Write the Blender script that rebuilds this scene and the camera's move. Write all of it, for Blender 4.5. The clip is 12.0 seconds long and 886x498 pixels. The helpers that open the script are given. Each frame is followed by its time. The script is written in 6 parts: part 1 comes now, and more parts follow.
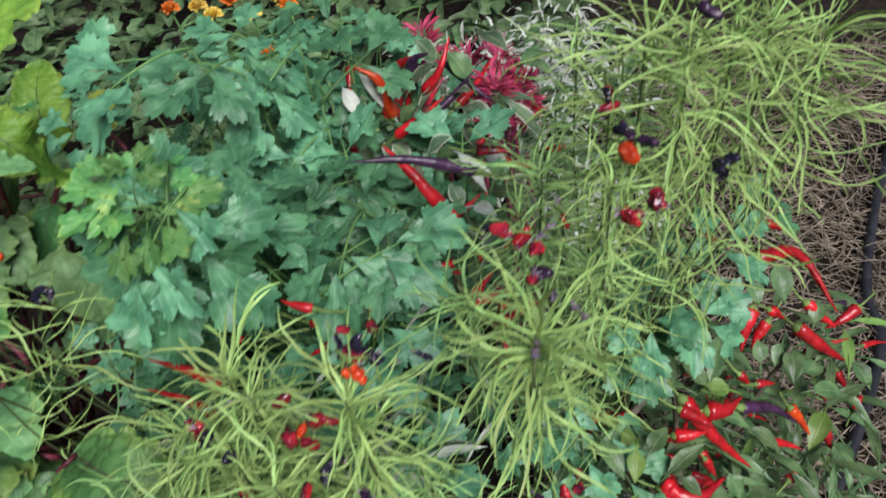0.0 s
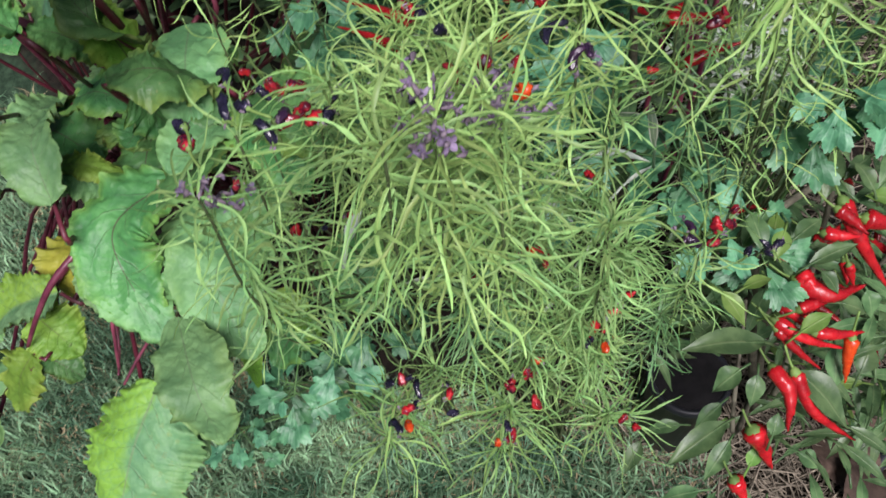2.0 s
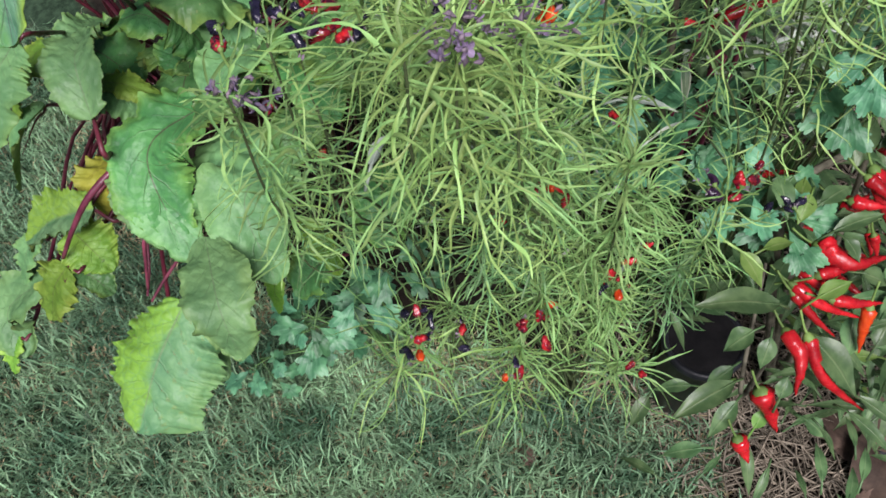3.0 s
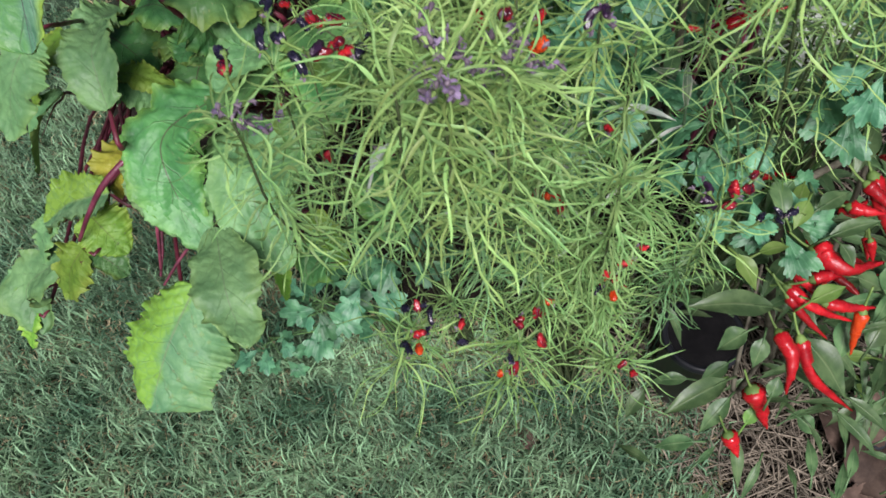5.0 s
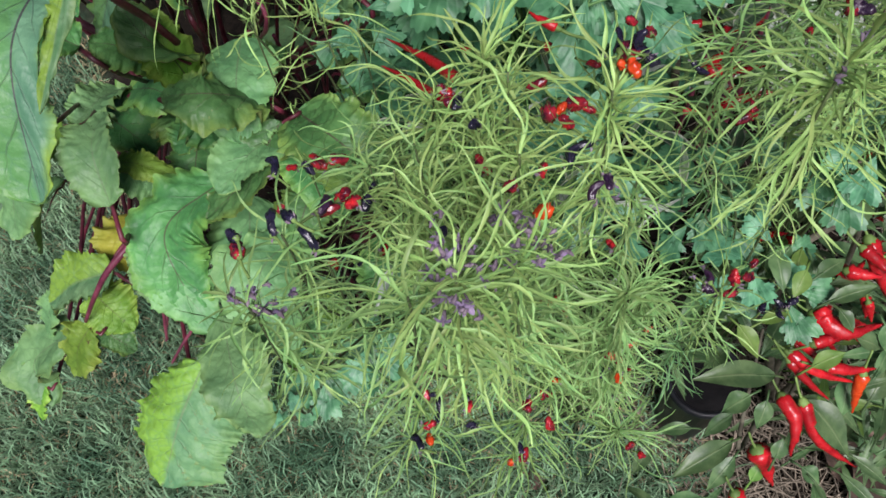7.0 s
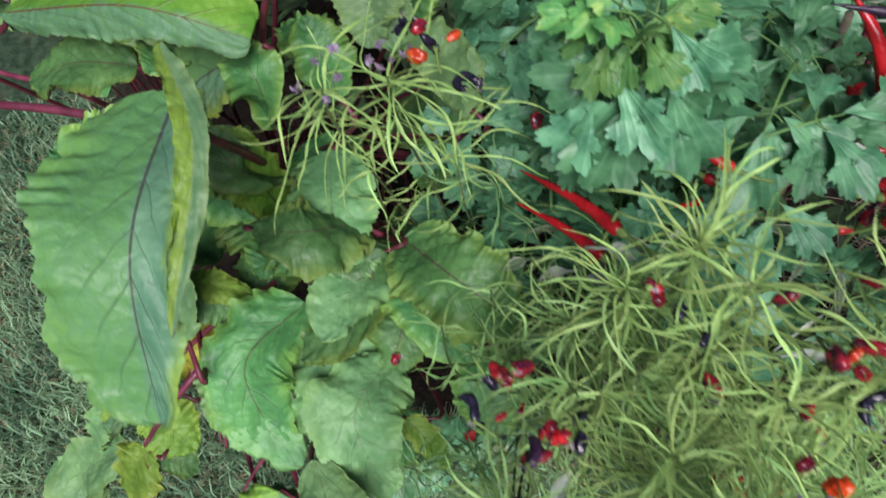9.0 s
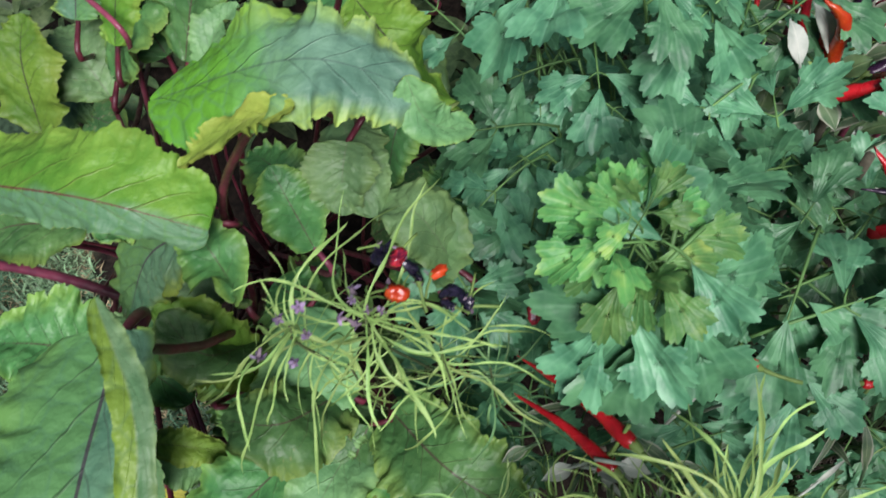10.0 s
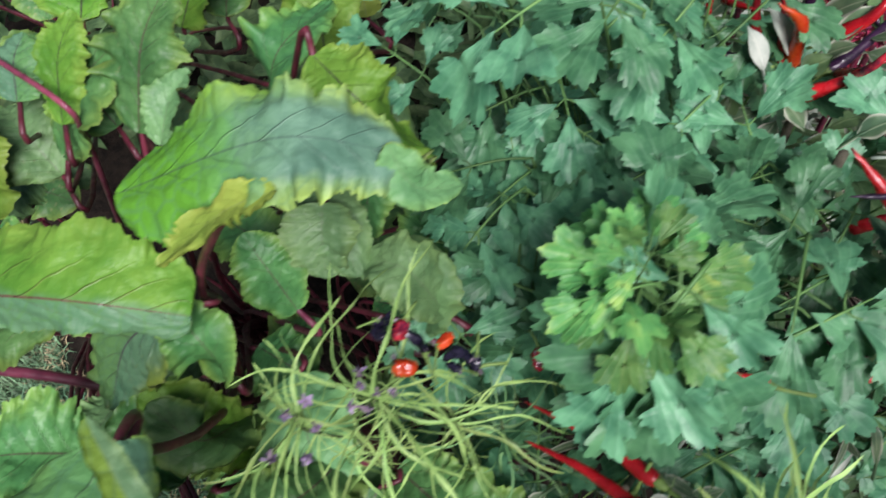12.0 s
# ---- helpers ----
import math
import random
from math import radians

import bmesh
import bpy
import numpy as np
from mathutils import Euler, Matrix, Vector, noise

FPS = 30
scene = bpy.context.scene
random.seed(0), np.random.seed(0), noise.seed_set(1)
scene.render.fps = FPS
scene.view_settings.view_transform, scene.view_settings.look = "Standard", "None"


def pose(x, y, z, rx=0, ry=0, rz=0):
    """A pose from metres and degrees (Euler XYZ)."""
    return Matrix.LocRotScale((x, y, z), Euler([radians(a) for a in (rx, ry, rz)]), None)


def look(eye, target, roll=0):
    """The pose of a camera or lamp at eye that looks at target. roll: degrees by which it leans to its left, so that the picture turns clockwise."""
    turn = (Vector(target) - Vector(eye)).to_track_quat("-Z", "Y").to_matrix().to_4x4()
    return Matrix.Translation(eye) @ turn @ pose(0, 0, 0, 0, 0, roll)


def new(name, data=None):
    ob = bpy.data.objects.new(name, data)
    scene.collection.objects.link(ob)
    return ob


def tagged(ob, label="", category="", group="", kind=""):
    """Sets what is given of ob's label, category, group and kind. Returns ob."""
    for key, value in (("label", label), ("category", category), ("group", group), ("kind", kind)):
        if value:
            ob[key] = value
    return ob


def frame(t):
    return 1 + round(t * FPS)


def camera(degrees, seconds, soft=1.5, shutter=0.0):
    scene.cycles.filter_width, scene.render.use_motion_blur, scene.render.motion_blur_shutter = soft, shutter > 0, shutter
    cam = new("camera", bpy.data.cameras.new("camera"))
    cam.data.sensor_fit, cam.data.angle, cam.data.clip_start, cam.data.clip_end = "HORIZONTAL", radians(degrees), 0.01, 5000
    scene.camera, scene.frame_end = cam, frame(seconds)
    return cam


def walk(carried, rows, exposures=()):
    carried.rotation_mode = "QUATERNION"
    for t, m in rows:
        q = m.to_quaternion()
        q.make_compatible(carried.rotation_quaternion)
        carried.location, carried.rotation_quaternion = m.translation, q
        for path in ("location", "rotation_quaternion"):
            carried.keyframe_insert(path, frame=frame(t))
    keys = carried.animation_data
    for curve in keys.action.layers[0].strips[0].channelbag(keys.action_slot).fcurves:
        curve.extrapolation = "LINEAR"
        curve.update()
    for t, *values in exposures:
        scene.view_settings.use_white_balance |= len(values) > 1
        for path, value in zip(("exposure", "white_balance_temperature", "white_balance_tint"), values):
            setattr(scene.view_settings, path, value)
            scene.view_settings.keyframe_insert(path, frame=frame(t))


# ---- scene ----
cam = camera(61.6, 12.0, 1.6, 0.3)
PATH = [
    (0, (0.092, 0.07, 1.055), (-0.107, 1.34, -0.477), -10.3),
    (0.3, (0.075, 0.041, 1.038), (-0.141, 1.282, -0.515), -10.0),
    (0.5, (0.067, 0.029, 1.031), (-0.174, 1.237, -0.544), -10.2),
    (1, (0.052, 0.003, 1.011), (-0.266, 1.129, -0.611), -10.2),
    (1.5, (0.049, -0.019, 0.999), (-0.34, 1.025, -0.663), -10.2),
    (2, (0.052, -0.038, 0.986), (-0.387, 0.931, -0.707), -10.1),
    (2.5, (0.061, -0.052, 0.983), (-0.414, 0.856, -0.734), -10.4),
    (3, (0.065, -0.056, 0.984), (-0.43, 0.806, -0.752), -10.7),
    (3.2, (0.066, -0.056, 0.987), (-0.442, 0.782, -0.757), -11.6),
    (4.8, (0.081, -0.048, 1.0), (-0.432, 0.741, -0.765), -12.0),
    (5, (0.073, -0.044, 1.006), (-0.437, 0.742, -0.761), -12.0),
    (5.5, (0.051, -0.026, 1.015), (-0.456, 0.749, -0.758), -12.3),
    (6, (0.026, -0.005, 1.025), (-0.484, 0.761, -0.75), -13.1),
    (6.5, (0.033, 0.001, 1.044), (-0.467, 0.765, -0.736), -13.5),
    (6.7, (0.048, 0.006, 1.046), (-0.445, 0.772, -0.735), -13.5),
    (8.3, (0.031, 0.039, 1.041), (-0.477, 0.834, -0.723), -14.9),
    (8.5, (0.002, 0.046, 1.038), (-0.508, 0.846, -0.723), -14.7),
    (9, (-0.082, 0.093, 1.043), (-0.532, 0.859, -0.749), -13.4),
    (9.5, (-0.121, 0.163, 1.054), (-0.552, 0.889, -0.759), -13.9),
    (10, (-0.117, 0.204, 1.048), (-0.529, 0.97, -0.753), -13.6),
    (10.5, (-0.084, 0.249, 1.055), (-0.495, 0.996, -0.754), -17.0),
    (11, (-0.069, 0.274, 1.053), (-0.426, 1.059, -0.752), -16.5),
    (11.5, (-0.077, 0.269, 1.053), (-0.43, 1.055, -0.752), -17.5),
    (12, (-0.136, 0.224, 1.048), (-0.454, 1.041, -0.75), -14.3),
]
walk(cam, [(t, look(eye, target, roll)) for t, eye, target, roll in PATH], [(0, 0.24), (0.5, 0.24), (1.2, 0.37), (6.5, 0.3), (9.5, 0.3), (12, 0.38)])

# ---- light: bright overcast sky, very soft sun ----
world = bpy.data.worlds.new("sky")
scene.world = world
world.use_nodes = True
wn = world.node_tree
sky = wn.nodes.new("ShaderNodeTexSky")
sky.sky_type, sky.sun_disc = "NISHITA", False
sky.sun_elevation, sky.sun_rotation = radians(48), radians(150)
sky.dust_density = 3.0
back = wn.nodes["Background"]
back.inputs["Strength"].default_value = 0.037
wn.links.new(sky.outputs["Color"], back.inputs["Color"])
sun_data = bpy.data.lights.new("sun", "SUN")
sun_data.energy, sun_data.angle, sun_data.color = 4.25, radians(30), (1.0, 0.94, 1.0)
sun = new("sun", sun_data)
sun.matrix_world = look((0.6, -1.0, 1.7), (0, 0, 0))


# ---- node helpers ----
class Shader:
    """A procedural material, built from small steps."""

    def __init__(self, name, rough=0.5, spec=0.4):
        self.mat = bpy.data.materials.new(name)
        self.mat.use_nodes = True
        self.tree = self.mat.node_tree
        self.bsdf = self.tree.nodes["Principled BSDF"]
        self.out = self.tree.nodes["Material Output"]
        self.bsdf.inputs["Roughness"].default_value = rough
        self.bsdf.inputs["Specular IOR Level"].default_value = spec

    def put(self, socket, value):
        if isinstance(value, bpy.types.NodeSocket):
            self.tree.links.new(value, socket)
        elif isinstance(value, tuple) and len(value) == 3 and socket.type == "RGBA":
            socket.default_value = (*value, 1)
        else:
            socket.default_value = value

    def math(self, op, a, b=0.0, clamp=False):
        n = self.tree.nodes.new("ShaderNodeMath")
        n.operation, n.use_clamp = op, clamp
        self.put(n.inputs[0], a)
        self.put(n.inputs[1], b)
        return n.outputs[0]

    def mix(self, fac, a, b, blend="MIX"):
        n = self.tree.nodes.new("ShaderNodeMix")
        n.data_type, n.blend_type = "RGBA", blend
        self.put(n.inputs[0], fac)
        self.put(n.inputs[6], a)
        self.put(n.inputs[7], b)
        return n.outputs[2]

    def span(self, x, lo, hi, a=0.0, b=1.0):
        n = self.tree.nodes.new("ShaderNodeMapRange")
        n.interpolation_type = "SMOOTHSTEP"
        for i, v in enumerate((x, lo, hi, a, b)):
            self.put(n.inputs[i], v)
        return n.outputs[0]

    def coords(self, which="Object"):
        n = self.tree.nodes.new("ShaderNodeTexCoord")
        return n.outputs[which]

    def noise(self, scale, detail=3.0, which="Object", rough=0.6, vector=None):
        n = self.tree.nodes.new("ShaderNodeTexNoise")
        self.put(n.inputs["Vector"], vector or self.coords(which))
        n.inputs["Scale"].default_value, n.inputs["Detail"].default_value = scale, detail
        n.inputs["Roughness"].default_value = rough
        return n.outputs["Fac"]

    def cells(self, scale):
        n = self.tree.nodes.new("ShaderNodeTexVoronoi")
        n.feature = "DISTANCE_TO_EDGE"
        n.inputs["Scale"].default_value = scale
        self.put(n.inputs["Vector"], self.coords("Object"))
        return n.outputs["Distance"]

    def uv(self):
        n = self.tree.nodes.new("ShaderNodeSeparateXYZ")
        self.tree.links.new(self.coords("UV"), n.inputs[0])
        return n.outputs[0], n.outputs[1]

    def chance(self, island=False):
        n = self.tree.nodes.new("ShaderNodeNewGeometry" if island else "ShaderNodeObjectInfo")
        return n.outputs["Random Per Island" if island else "Random"]

    def shift(self, color, hue=0.5, sat=1.0, val=1.0):
        n = self.tree.nodes.new("ShaderNodeHueSaturation")
        for key, v in (("Hue", hue), ("Saturation", sat), ("Value", val), ("Color", color)):
            self.put(n.inputs[key], v)
        return n.outputs[0]

    def bump(self, height, strength=0.3, distance=0.001):
        n = self.tree.nodes.new("ShaderNodeBump")
        n.inputs["Strength"].default_value, n.inputs["Distance"].default_value = strength, distance
        self.put(n.inputs["Height"], height)
        self.put(self.bsdf.inputs["Normal"], n.outputs[0])

    def color(self, value):
        self.put(self.bsdf.inputs["Base Color"], value)
        return value

    def leafy(self, value, amount, tint=(1.0, 1.0, 0.55)):
        """Lets light glow through a thin leaf."""
        t = self.tree.nodes.new("ShaderNodeBsdfTranslucent")
        self.put(t.inputs["Color"], self.mix(1.0, value, tint, "MULTIPLY"))
        m = self.tree.nodes.new("ShaderNodeMixShader")
        m.inputs[0].default_value = amount
        self.tree.links.new(self.bsdf.outputs[0], m.inputs[1])
        self.tree.links.new(t.outputs[0], m.inputs[2])
        self.tree.links.new(m.outputs[0], self.out.inputs[0])
        return self.mat


# ---- materials ----
def beet_blade(name, dark, light, edge, edge_amount, vein, vein_strength, rough, blotch=None, foot=None, half=None):
    s = Shader(name, rough + 0.05, 0.38)
    u, v = s.uv()
    a = s.math("MULTIPLY", s.math("ABSOLUTE", s.math("SUBTRACT", u, 0.5)), 2.0)
    col = s.mix(s.span(s.noise(28, 3), 0.35, 0.68), dark, light)
    col = s.mix(s.math("MULTIPLY", s.span(s.noise(140, 3), 0.45, 0.75), 0.35), col, light)
    rim = s.math("MULTIPLY", s.span(s.math("ADD", a, s.math("MULTIPLY", s.noise(26, 3), 1.1)), 1.05, 1.75), edge_amount)
    col = s.mix(rim, col, edge)
    if foot:
        col = s.mix(s.span(s.math("ADD", v, s.math("MULTIPLY", s.noise(24, 3), 0.5)), 0.9, 0.42), col, foot)
    if half:
        col = s.mix(s.math("MULTIPLY", s.span(s.math("ADD", u, s.math("MULTIPLY", s.noise(30, 3), 0.3)), 0.6, 0.72), 0.85), col, half)
    warp = s.math("MULTIPLY", s.noise(30, 2), 0.12)
    lane = s.math("FRACT", s.math("MULTIPLY", s.math("ADD", s.math("SUBTRACT", v, s.math("MULTIPLY", a, 0.32)), warp), 7.0))
    off = s.math("ABSOLUTE", s.math("SUBTRACT", lane, 0.5))
    lateral = s.math("MULTIPLY", s.span(off, 0.0, 0.06, 1.0, 0.0), s.span(a, 0.75, 0.15, 0.0, 1.0))
    spine = s.span(s.math("SUBTRACT", a, s.math("MULTIPLY", s.math("SUBTRACT", 1.0, v), 0.022)), 0.002, 0.013, 1.0, 0.0)
    mask = s.math("MAXIMUM", spine, s.math("MULTIPLY", lateral, 0.42))
    if blotch:
        spot = s.span(s.noise(22, 2), 0.73, 0.77)
        col = s.mix(s.math("MULTIPLY", spot, 0.8), col, blotch)
    net = s.cells(95)
    col = s.mix(s.span(net, 0.0, 0.11, 0.3, 0.0), col, dark)
    rnd = s.chance()
    col = s.shift(col, s.math("ADD", 0.485, s.math("MULTIPLY", rnd, 0.03)), 1.02, s.math("ADD", 0.75, s.math("MULTIPLY", rnd, 0.5)))
    col = s.mix(s.math("MULTIPLY", mask, vein_strength), col, vein)
    s.color(col)
    puff = s.math("MULTIPLY", s.span(net, 0.0, 0.4), 0.5)
    s.bump(s.math("ADD", s.math("ADD", puff, s.math("MULTIPLY", lateral, -0.6)), s.math("MULTIPLY", s.noise(60, 4), 2.6)), 0.5, 0.0018)
    s.put(s.bsdf.inputs["Roughness"], s.span(s.noise(35, 3), 0.3, 0.7, rough + 0.06, rough + 0.22))
    return s.leafy(col, 0.1)


def plain_leaf(name, dark, light, rough=0.45, glow=0.25, rays=0, island=False, ray_color=None, edge=None, grain=60, shine=0.32, vary=0.56):
    """A leaf with radial or feathered fine veins."""
    s = Shader(name, rough, shine)
    u, v = s.uv()
    col = s.mix(s.span(s.noise(grain, 3), 0.35, 0.68), dark, light)
    if rays:
        w = s.math("ABSOLUTE", s.math("SUBTRACT", s.math("FRACT", s.math("ADD", s.math("MULTIPLY", s.math("SUBTRACT", u, 0.5), float(rays)), 20.5)), 0.5))
        line = s.math("MULTIPLY", s.span(w, 0.0, 0.05, 1.0, 0.0), s.span(v, 0.95, 0.3, 0.0, 1.0))
        fine = s.math("ABSOLUTE", s.math("SUBTRACT", s.math("FRACT", s.math("MULTIPLY", s.math("ADD", u, s.math("MULTIPLY", s.noise(90, 2), 0.05)), rays * 4.0)), 0.5))
        col = s.mix(s.math("MULTIPLY", s.span(fine, 0.0, 0.22, 1.0, 0.0), 0.14), col, ray_color or light)
        col = s.mix(s.math("MULTIPLY", line, 0.6), col, ray_color or light)
        s.bump(s.math("SUBTRACT", s.math("ADD", s.math("MULTIPLY", s.noise(150, 3), 1.2), s.span(fine, 0.0, 0.3, 0.0, 0.35)), s.math("MULTIPLY", line, 0.5)), 0.45, 0.001)
    else:
        w = s.math("ABSOLUTE", s.math("SUBTRACT", u, 0.5))
        line = s.span(w, 0.01, 0.06, 1.0, 0.0)
        col = s.mix(s.math("MULTIPLY", line, 0.5), col, ray_color or light)
        s.bump(s.math("SUBTRACT", s.noise(250, 2), line), 0.35, 0.0006)
    if edge and rays:
        col = s.mix(s.math("MULTIPLY", s.span(s.noise(38, 2), 0.56, 0.68), 0.85), col, edge)
    elif edge:
        col = s.mix(s.span(s.math("ADD", w, s.math("MULTIPLY", s.noise(45, 2), 0.45)), 0.56, 0.72), col, edge)
    rnd = s.chance(island)
    col = s.shift(col, s.math("ADD", 0.485, s.math("MULTIPLY", rnd, 0.03)), 0.97, s.math("ADD", 1.0 - vary / 2, s.math("MULTIPLY", rnd, vary)))
    s.color(col)
    return s.leafy(col, glow)


def skin(name, dark, light, rough=0.22, island=False, grain=70):
    """Glossy fruit skin, mottled, with slight wrinkles."""
    s = Shader(name, rough, 0.5)
    col = s.mix(s.span(s.noise(grain, 3), 0.3, 0.7), dark, light)
    col = s.shift(col, 0.5, 1.0, s.math("ADD", 0.75, s.math("MULTIPLY", s.chance(island), 0.5)))
    s.color(col)
    s.bump(s.noise(110, 3), 0.4, 0.002)
    s.put(s.bsdf.inputs["Roughness"], s.span(s.noise(90, 2), 0.3, 0.8, rough - 0.06, rough + 0.18))
    return s.mat


def rough_stuff(name, dark, light, rough=0.85, grain=40, island=False, bump=0.5):
    s = Shader(name, rough, 0.25)
    col = s.mix(s.span(s.noise(grain, 4), 0.3, 0.7), dark, light)
    col = s.mix(s.math("MULTIPLY", s.span(s.noise(grain / 7, 2), 0.4, 0.7), 0.35), col, dark)
    col = s.shift(col, 0.5, 1.0, s.math("ADD", 0.65, s.math("MULTIPLY", s.chance(island), 0.7)))
    s.color(col)
    s.bump(s.noise(grain * 2.5, 4), bump, 0.002)
    return s.mat


BEET_TOP = beet_blade("beet_leaf_green", (0.05, 0.16, 0.05), (0.11, 0.27, 0.085), (0.27, 0.4, 0.07), 0.55, (0.08, 0.03, 0.04), 0.7, 0.34)
BEET_LIME = beet_blade("beet_leaf_lime", (0.068, 0.19, 0.022), (0.14, 0.29, 0.04), (0.26, 0.36, 0.07), 0.6, (0.03, 0.026, 0.022), 0.9, 0.42)
# lime leaf; half colours the shade on its turned-down side blue-grey
BEET_SHADED_HALF = beet_blade("beet_leaf_lime_and_shaded_half", (0.085, 0.24, 0.03), (0.165, 0.34, 0.05), (0.28, 0.38, 0.07), 0.5, (0.12, 0.03, 0.035), 0.85, 0.4, half=(0.1, 0.22, 0.13))
BEET_BRIGHT = beet_blade("beet_leaf_bright_lime", (0.11, 0.25, 0.035), (0.2, 0.36, 0.055), (0.32, 0.43, 0.08), 0.6, (0.1, 0.12, 0.04), 0.6, 0.42)
BEET_TIP = beet_blade("beet_leaf_pale_and_lime", (0.1, 0.24, 0.11), (0.17, 0.33, 0.15), (0.25, 0.38, 0.09), 0.4, (0.17, 0.24, 0.12), 0.6, 0.42, half=(0.2, 0.38, 0.045))
BEET_WIDE = beet_blade("beet_leaf_grey_green", (0.075, 0.185, 0.105), (0.14, 0.285, 0.16), (0.26, 0.39, 0.06), 1.15, (0.05, 0.025, 0.05), 0.8, 0.38, (0.45, 0.33, 0.2), half=(0.1, 0.245, 0.075))
BEET_FADED = beet_blade("beet_leaf_faded", (0.2, 0.31, 0.05), (0.31, 0.4, 0.07), (0.36, 0.42, 0.09), 0.6, (0.2, 0.24, 0.1), 0.5, 0.42)
BEET_PALE = beet_blade("beet_leaf_pale", (0.095, 0.215, 0.088), (0.172, 0.335, 0.135), (0.22, 0.36, 0.1), 0.5, (0.12, 0.17, 0.09), 0.6, 0.4)
# lime foot; the blue-grey rest is sky sheen put into the base colour
BEET_LIME_SHEEN = beet_blade("beet_leaf_lime_and_sheen", (0.075, 0.165, 0.105), (0.135, 0.26, 0.165), (0.36, 0.46, 0.08), 0.85, (0.05, 0.07, 0.07), 0.45, 0.38, (0.45, 0.33, 0.2), (0.115, 0.275, 0.03))
BEET_YELLOW = beet_blade("beet_leaf_yellow", (0.28, 0.31, 0.04), (0.4, 0.4, 0.06), (0.36, 0.4, 0.08), 0.4, (0.2, 0.06, 0.04), 0.7, 0.45)
BEET_UNDER = beet_blade("beet_leaf_underside", (0.12, 0.2, 0.08), (0.2, 0.31, 0.12), (0.36, 0.44, 0.12), 0.6, (0.25, 0.07, 0.1), 0.75, 0.5)
STALK_RED = skin("beet_stalk_red", (0.045, 0.008, 0.014), (0.125, 0.02, 0.035), 0.42, grain=50)
STALK_PINK = skin("beet_stalk_pink", (0.1, 0.016, 0.038), (0.23, 0.05, 0.085), 0.4, grain=50)
PARSLEY = plain_leaf("parsley_leaf", (0.04, 0.152, 0.069), (0.106, 0.3, 0.137), 0.45, 0.08, 3.58, ray_color=(0.18, 0.39, 0.22), shine=0.46, vary=0.7)
PARSLEY_YOUNG = plain_leaf("parsley_young_leaf", (0.07, 0.235, 0.065), (0.14, 0.345, 0.085), 0.45, 0.2, 3.58, ray_color=(0.3, 0.45, 0.15), edge=(0.3, 0.46, 0.1))
PARSLEY_STEM = rough_stuff("parsley_stem", (0.07, 0.16, 0.05), (0.125, 0.25, 0.075), 0.5, 60, bump=0.1)
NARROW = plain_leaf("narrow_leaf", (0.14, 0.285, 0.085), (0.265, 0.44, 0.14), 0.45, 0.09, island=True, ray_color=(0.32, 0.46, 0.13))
# darker copy of narrow_leaf: shade inside the bushes put into the colour
NARROW_SHADED = plain_leaf("narrow_leaf_shaded", (0.08, 0.19, 0.07), (0.15, 0.3, 0.11), 0.45, 0.09, island=True, ray_color=(0.26, 0.4, 0.12))
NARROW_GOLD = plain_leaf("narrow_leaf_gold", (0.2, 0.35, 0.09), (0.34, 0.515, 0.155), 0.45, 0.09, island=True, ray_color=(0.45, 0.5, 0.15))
NARROW_STEM = rough_stuff("narrow_bush_stem", (0.05, 0.075, 0.03), (0.1, 0.13, 0.055), 0.7, 80, bump=0.3)
CHILI_LEAF = plain_leaf("chili_leaf", (0.06, 0.125, 0.047), (0.12, 0.21, 0.082), 0.36, 0.14, ray_color=(0.2, 0.28, 0.13))
CHILI_LEAF_FRESH = plain_leaf("chili_leaf_fresh", (0.13, 0.26, 0.05), (0.2, 0.34, 0.08), 0.4, 0.25, ray_color=(0.3, 0.4, 0.15))
VARIEGATED = plain_leaf("variegated_leaf", (0.06, 0.12, 0.06), (0.13, 0.2, 0.1), 0.45, 0.2, ray_color=(0.3, 0.36, 0.22), edge=(0.4, 0.42, 0.33), grain=45)
SILVER_LEAF = plain_leaf("silver_leaf", (0.28, 0.34, 0.28), (0.48, 0.52, 0.45), 0.6, 0.15, island=True, ray_color=(0.55, 0.58, 0.5))
POD_RED = skin("pod_red", (0.07, 0.006, 0.018), (0.47, 0.016, 0.02), 0.24, grain=170)
RED = skin("chili_red", (0.26, 0.005, 0.01), (0.5, 0.014, 0.02), 0.26)
ORANGE = skin("chili_orange", (0.42, 0.03, 0.008), (0.58, 0.075, 0.012), 0.25)
MAROON = skin("chili_maroon", (0.025, 0.006, 0.02), (0.4, 0.02, 0.03), 0.2, grain=120)
BLACK = skin("chili_black", (0.006, 0.006, 0.013), (0.03, 0.024, 0.055), 0.24)
PURPLE = skin("chili_purple", (0.014, 0.007, 0.02), (0.055, 0.02, 0.06), 0.3)
CALYX = rough_stuff("calyx_green", (0.09, 0.16, 0.04), (0.16, 0.25, 0.07), 0.55, 90, bump=0.2)
PETAL = plain_leaf("purple_petal", (0.15, 0.11, 0.2), (0.32, 0.25, 0.4), 0.6, 0.3, ray_color=(0.5, 0.35, 0.6))
BUD = rough_stuff("withered_bud", (0.1, 0.075, 0.1), (0.25, 0.2, 0.24), 0.75, 120)
WOOD = rough_stuff("woody_stem", (0.07, 0.065, 0.045), (0.19, 0.18, 0.13), 0.8, 70)
STRAW = rough_stuff("straw_mulch", (0.115, 0.1, 0.075), (0.34, 0.29, 0.22), 0.8, 50, island=True)
DEAD_LEAF = rough_stuff("dead_leaf", (0.05, 0.033, 0.025), (0.13, 0.09, 0.067), 0.8, 45)
POTTING = rough_stuff("potting_mix", (0.005, 0.005, 0.006), (0.014, 0.013, 0.014), 0.8, 60)
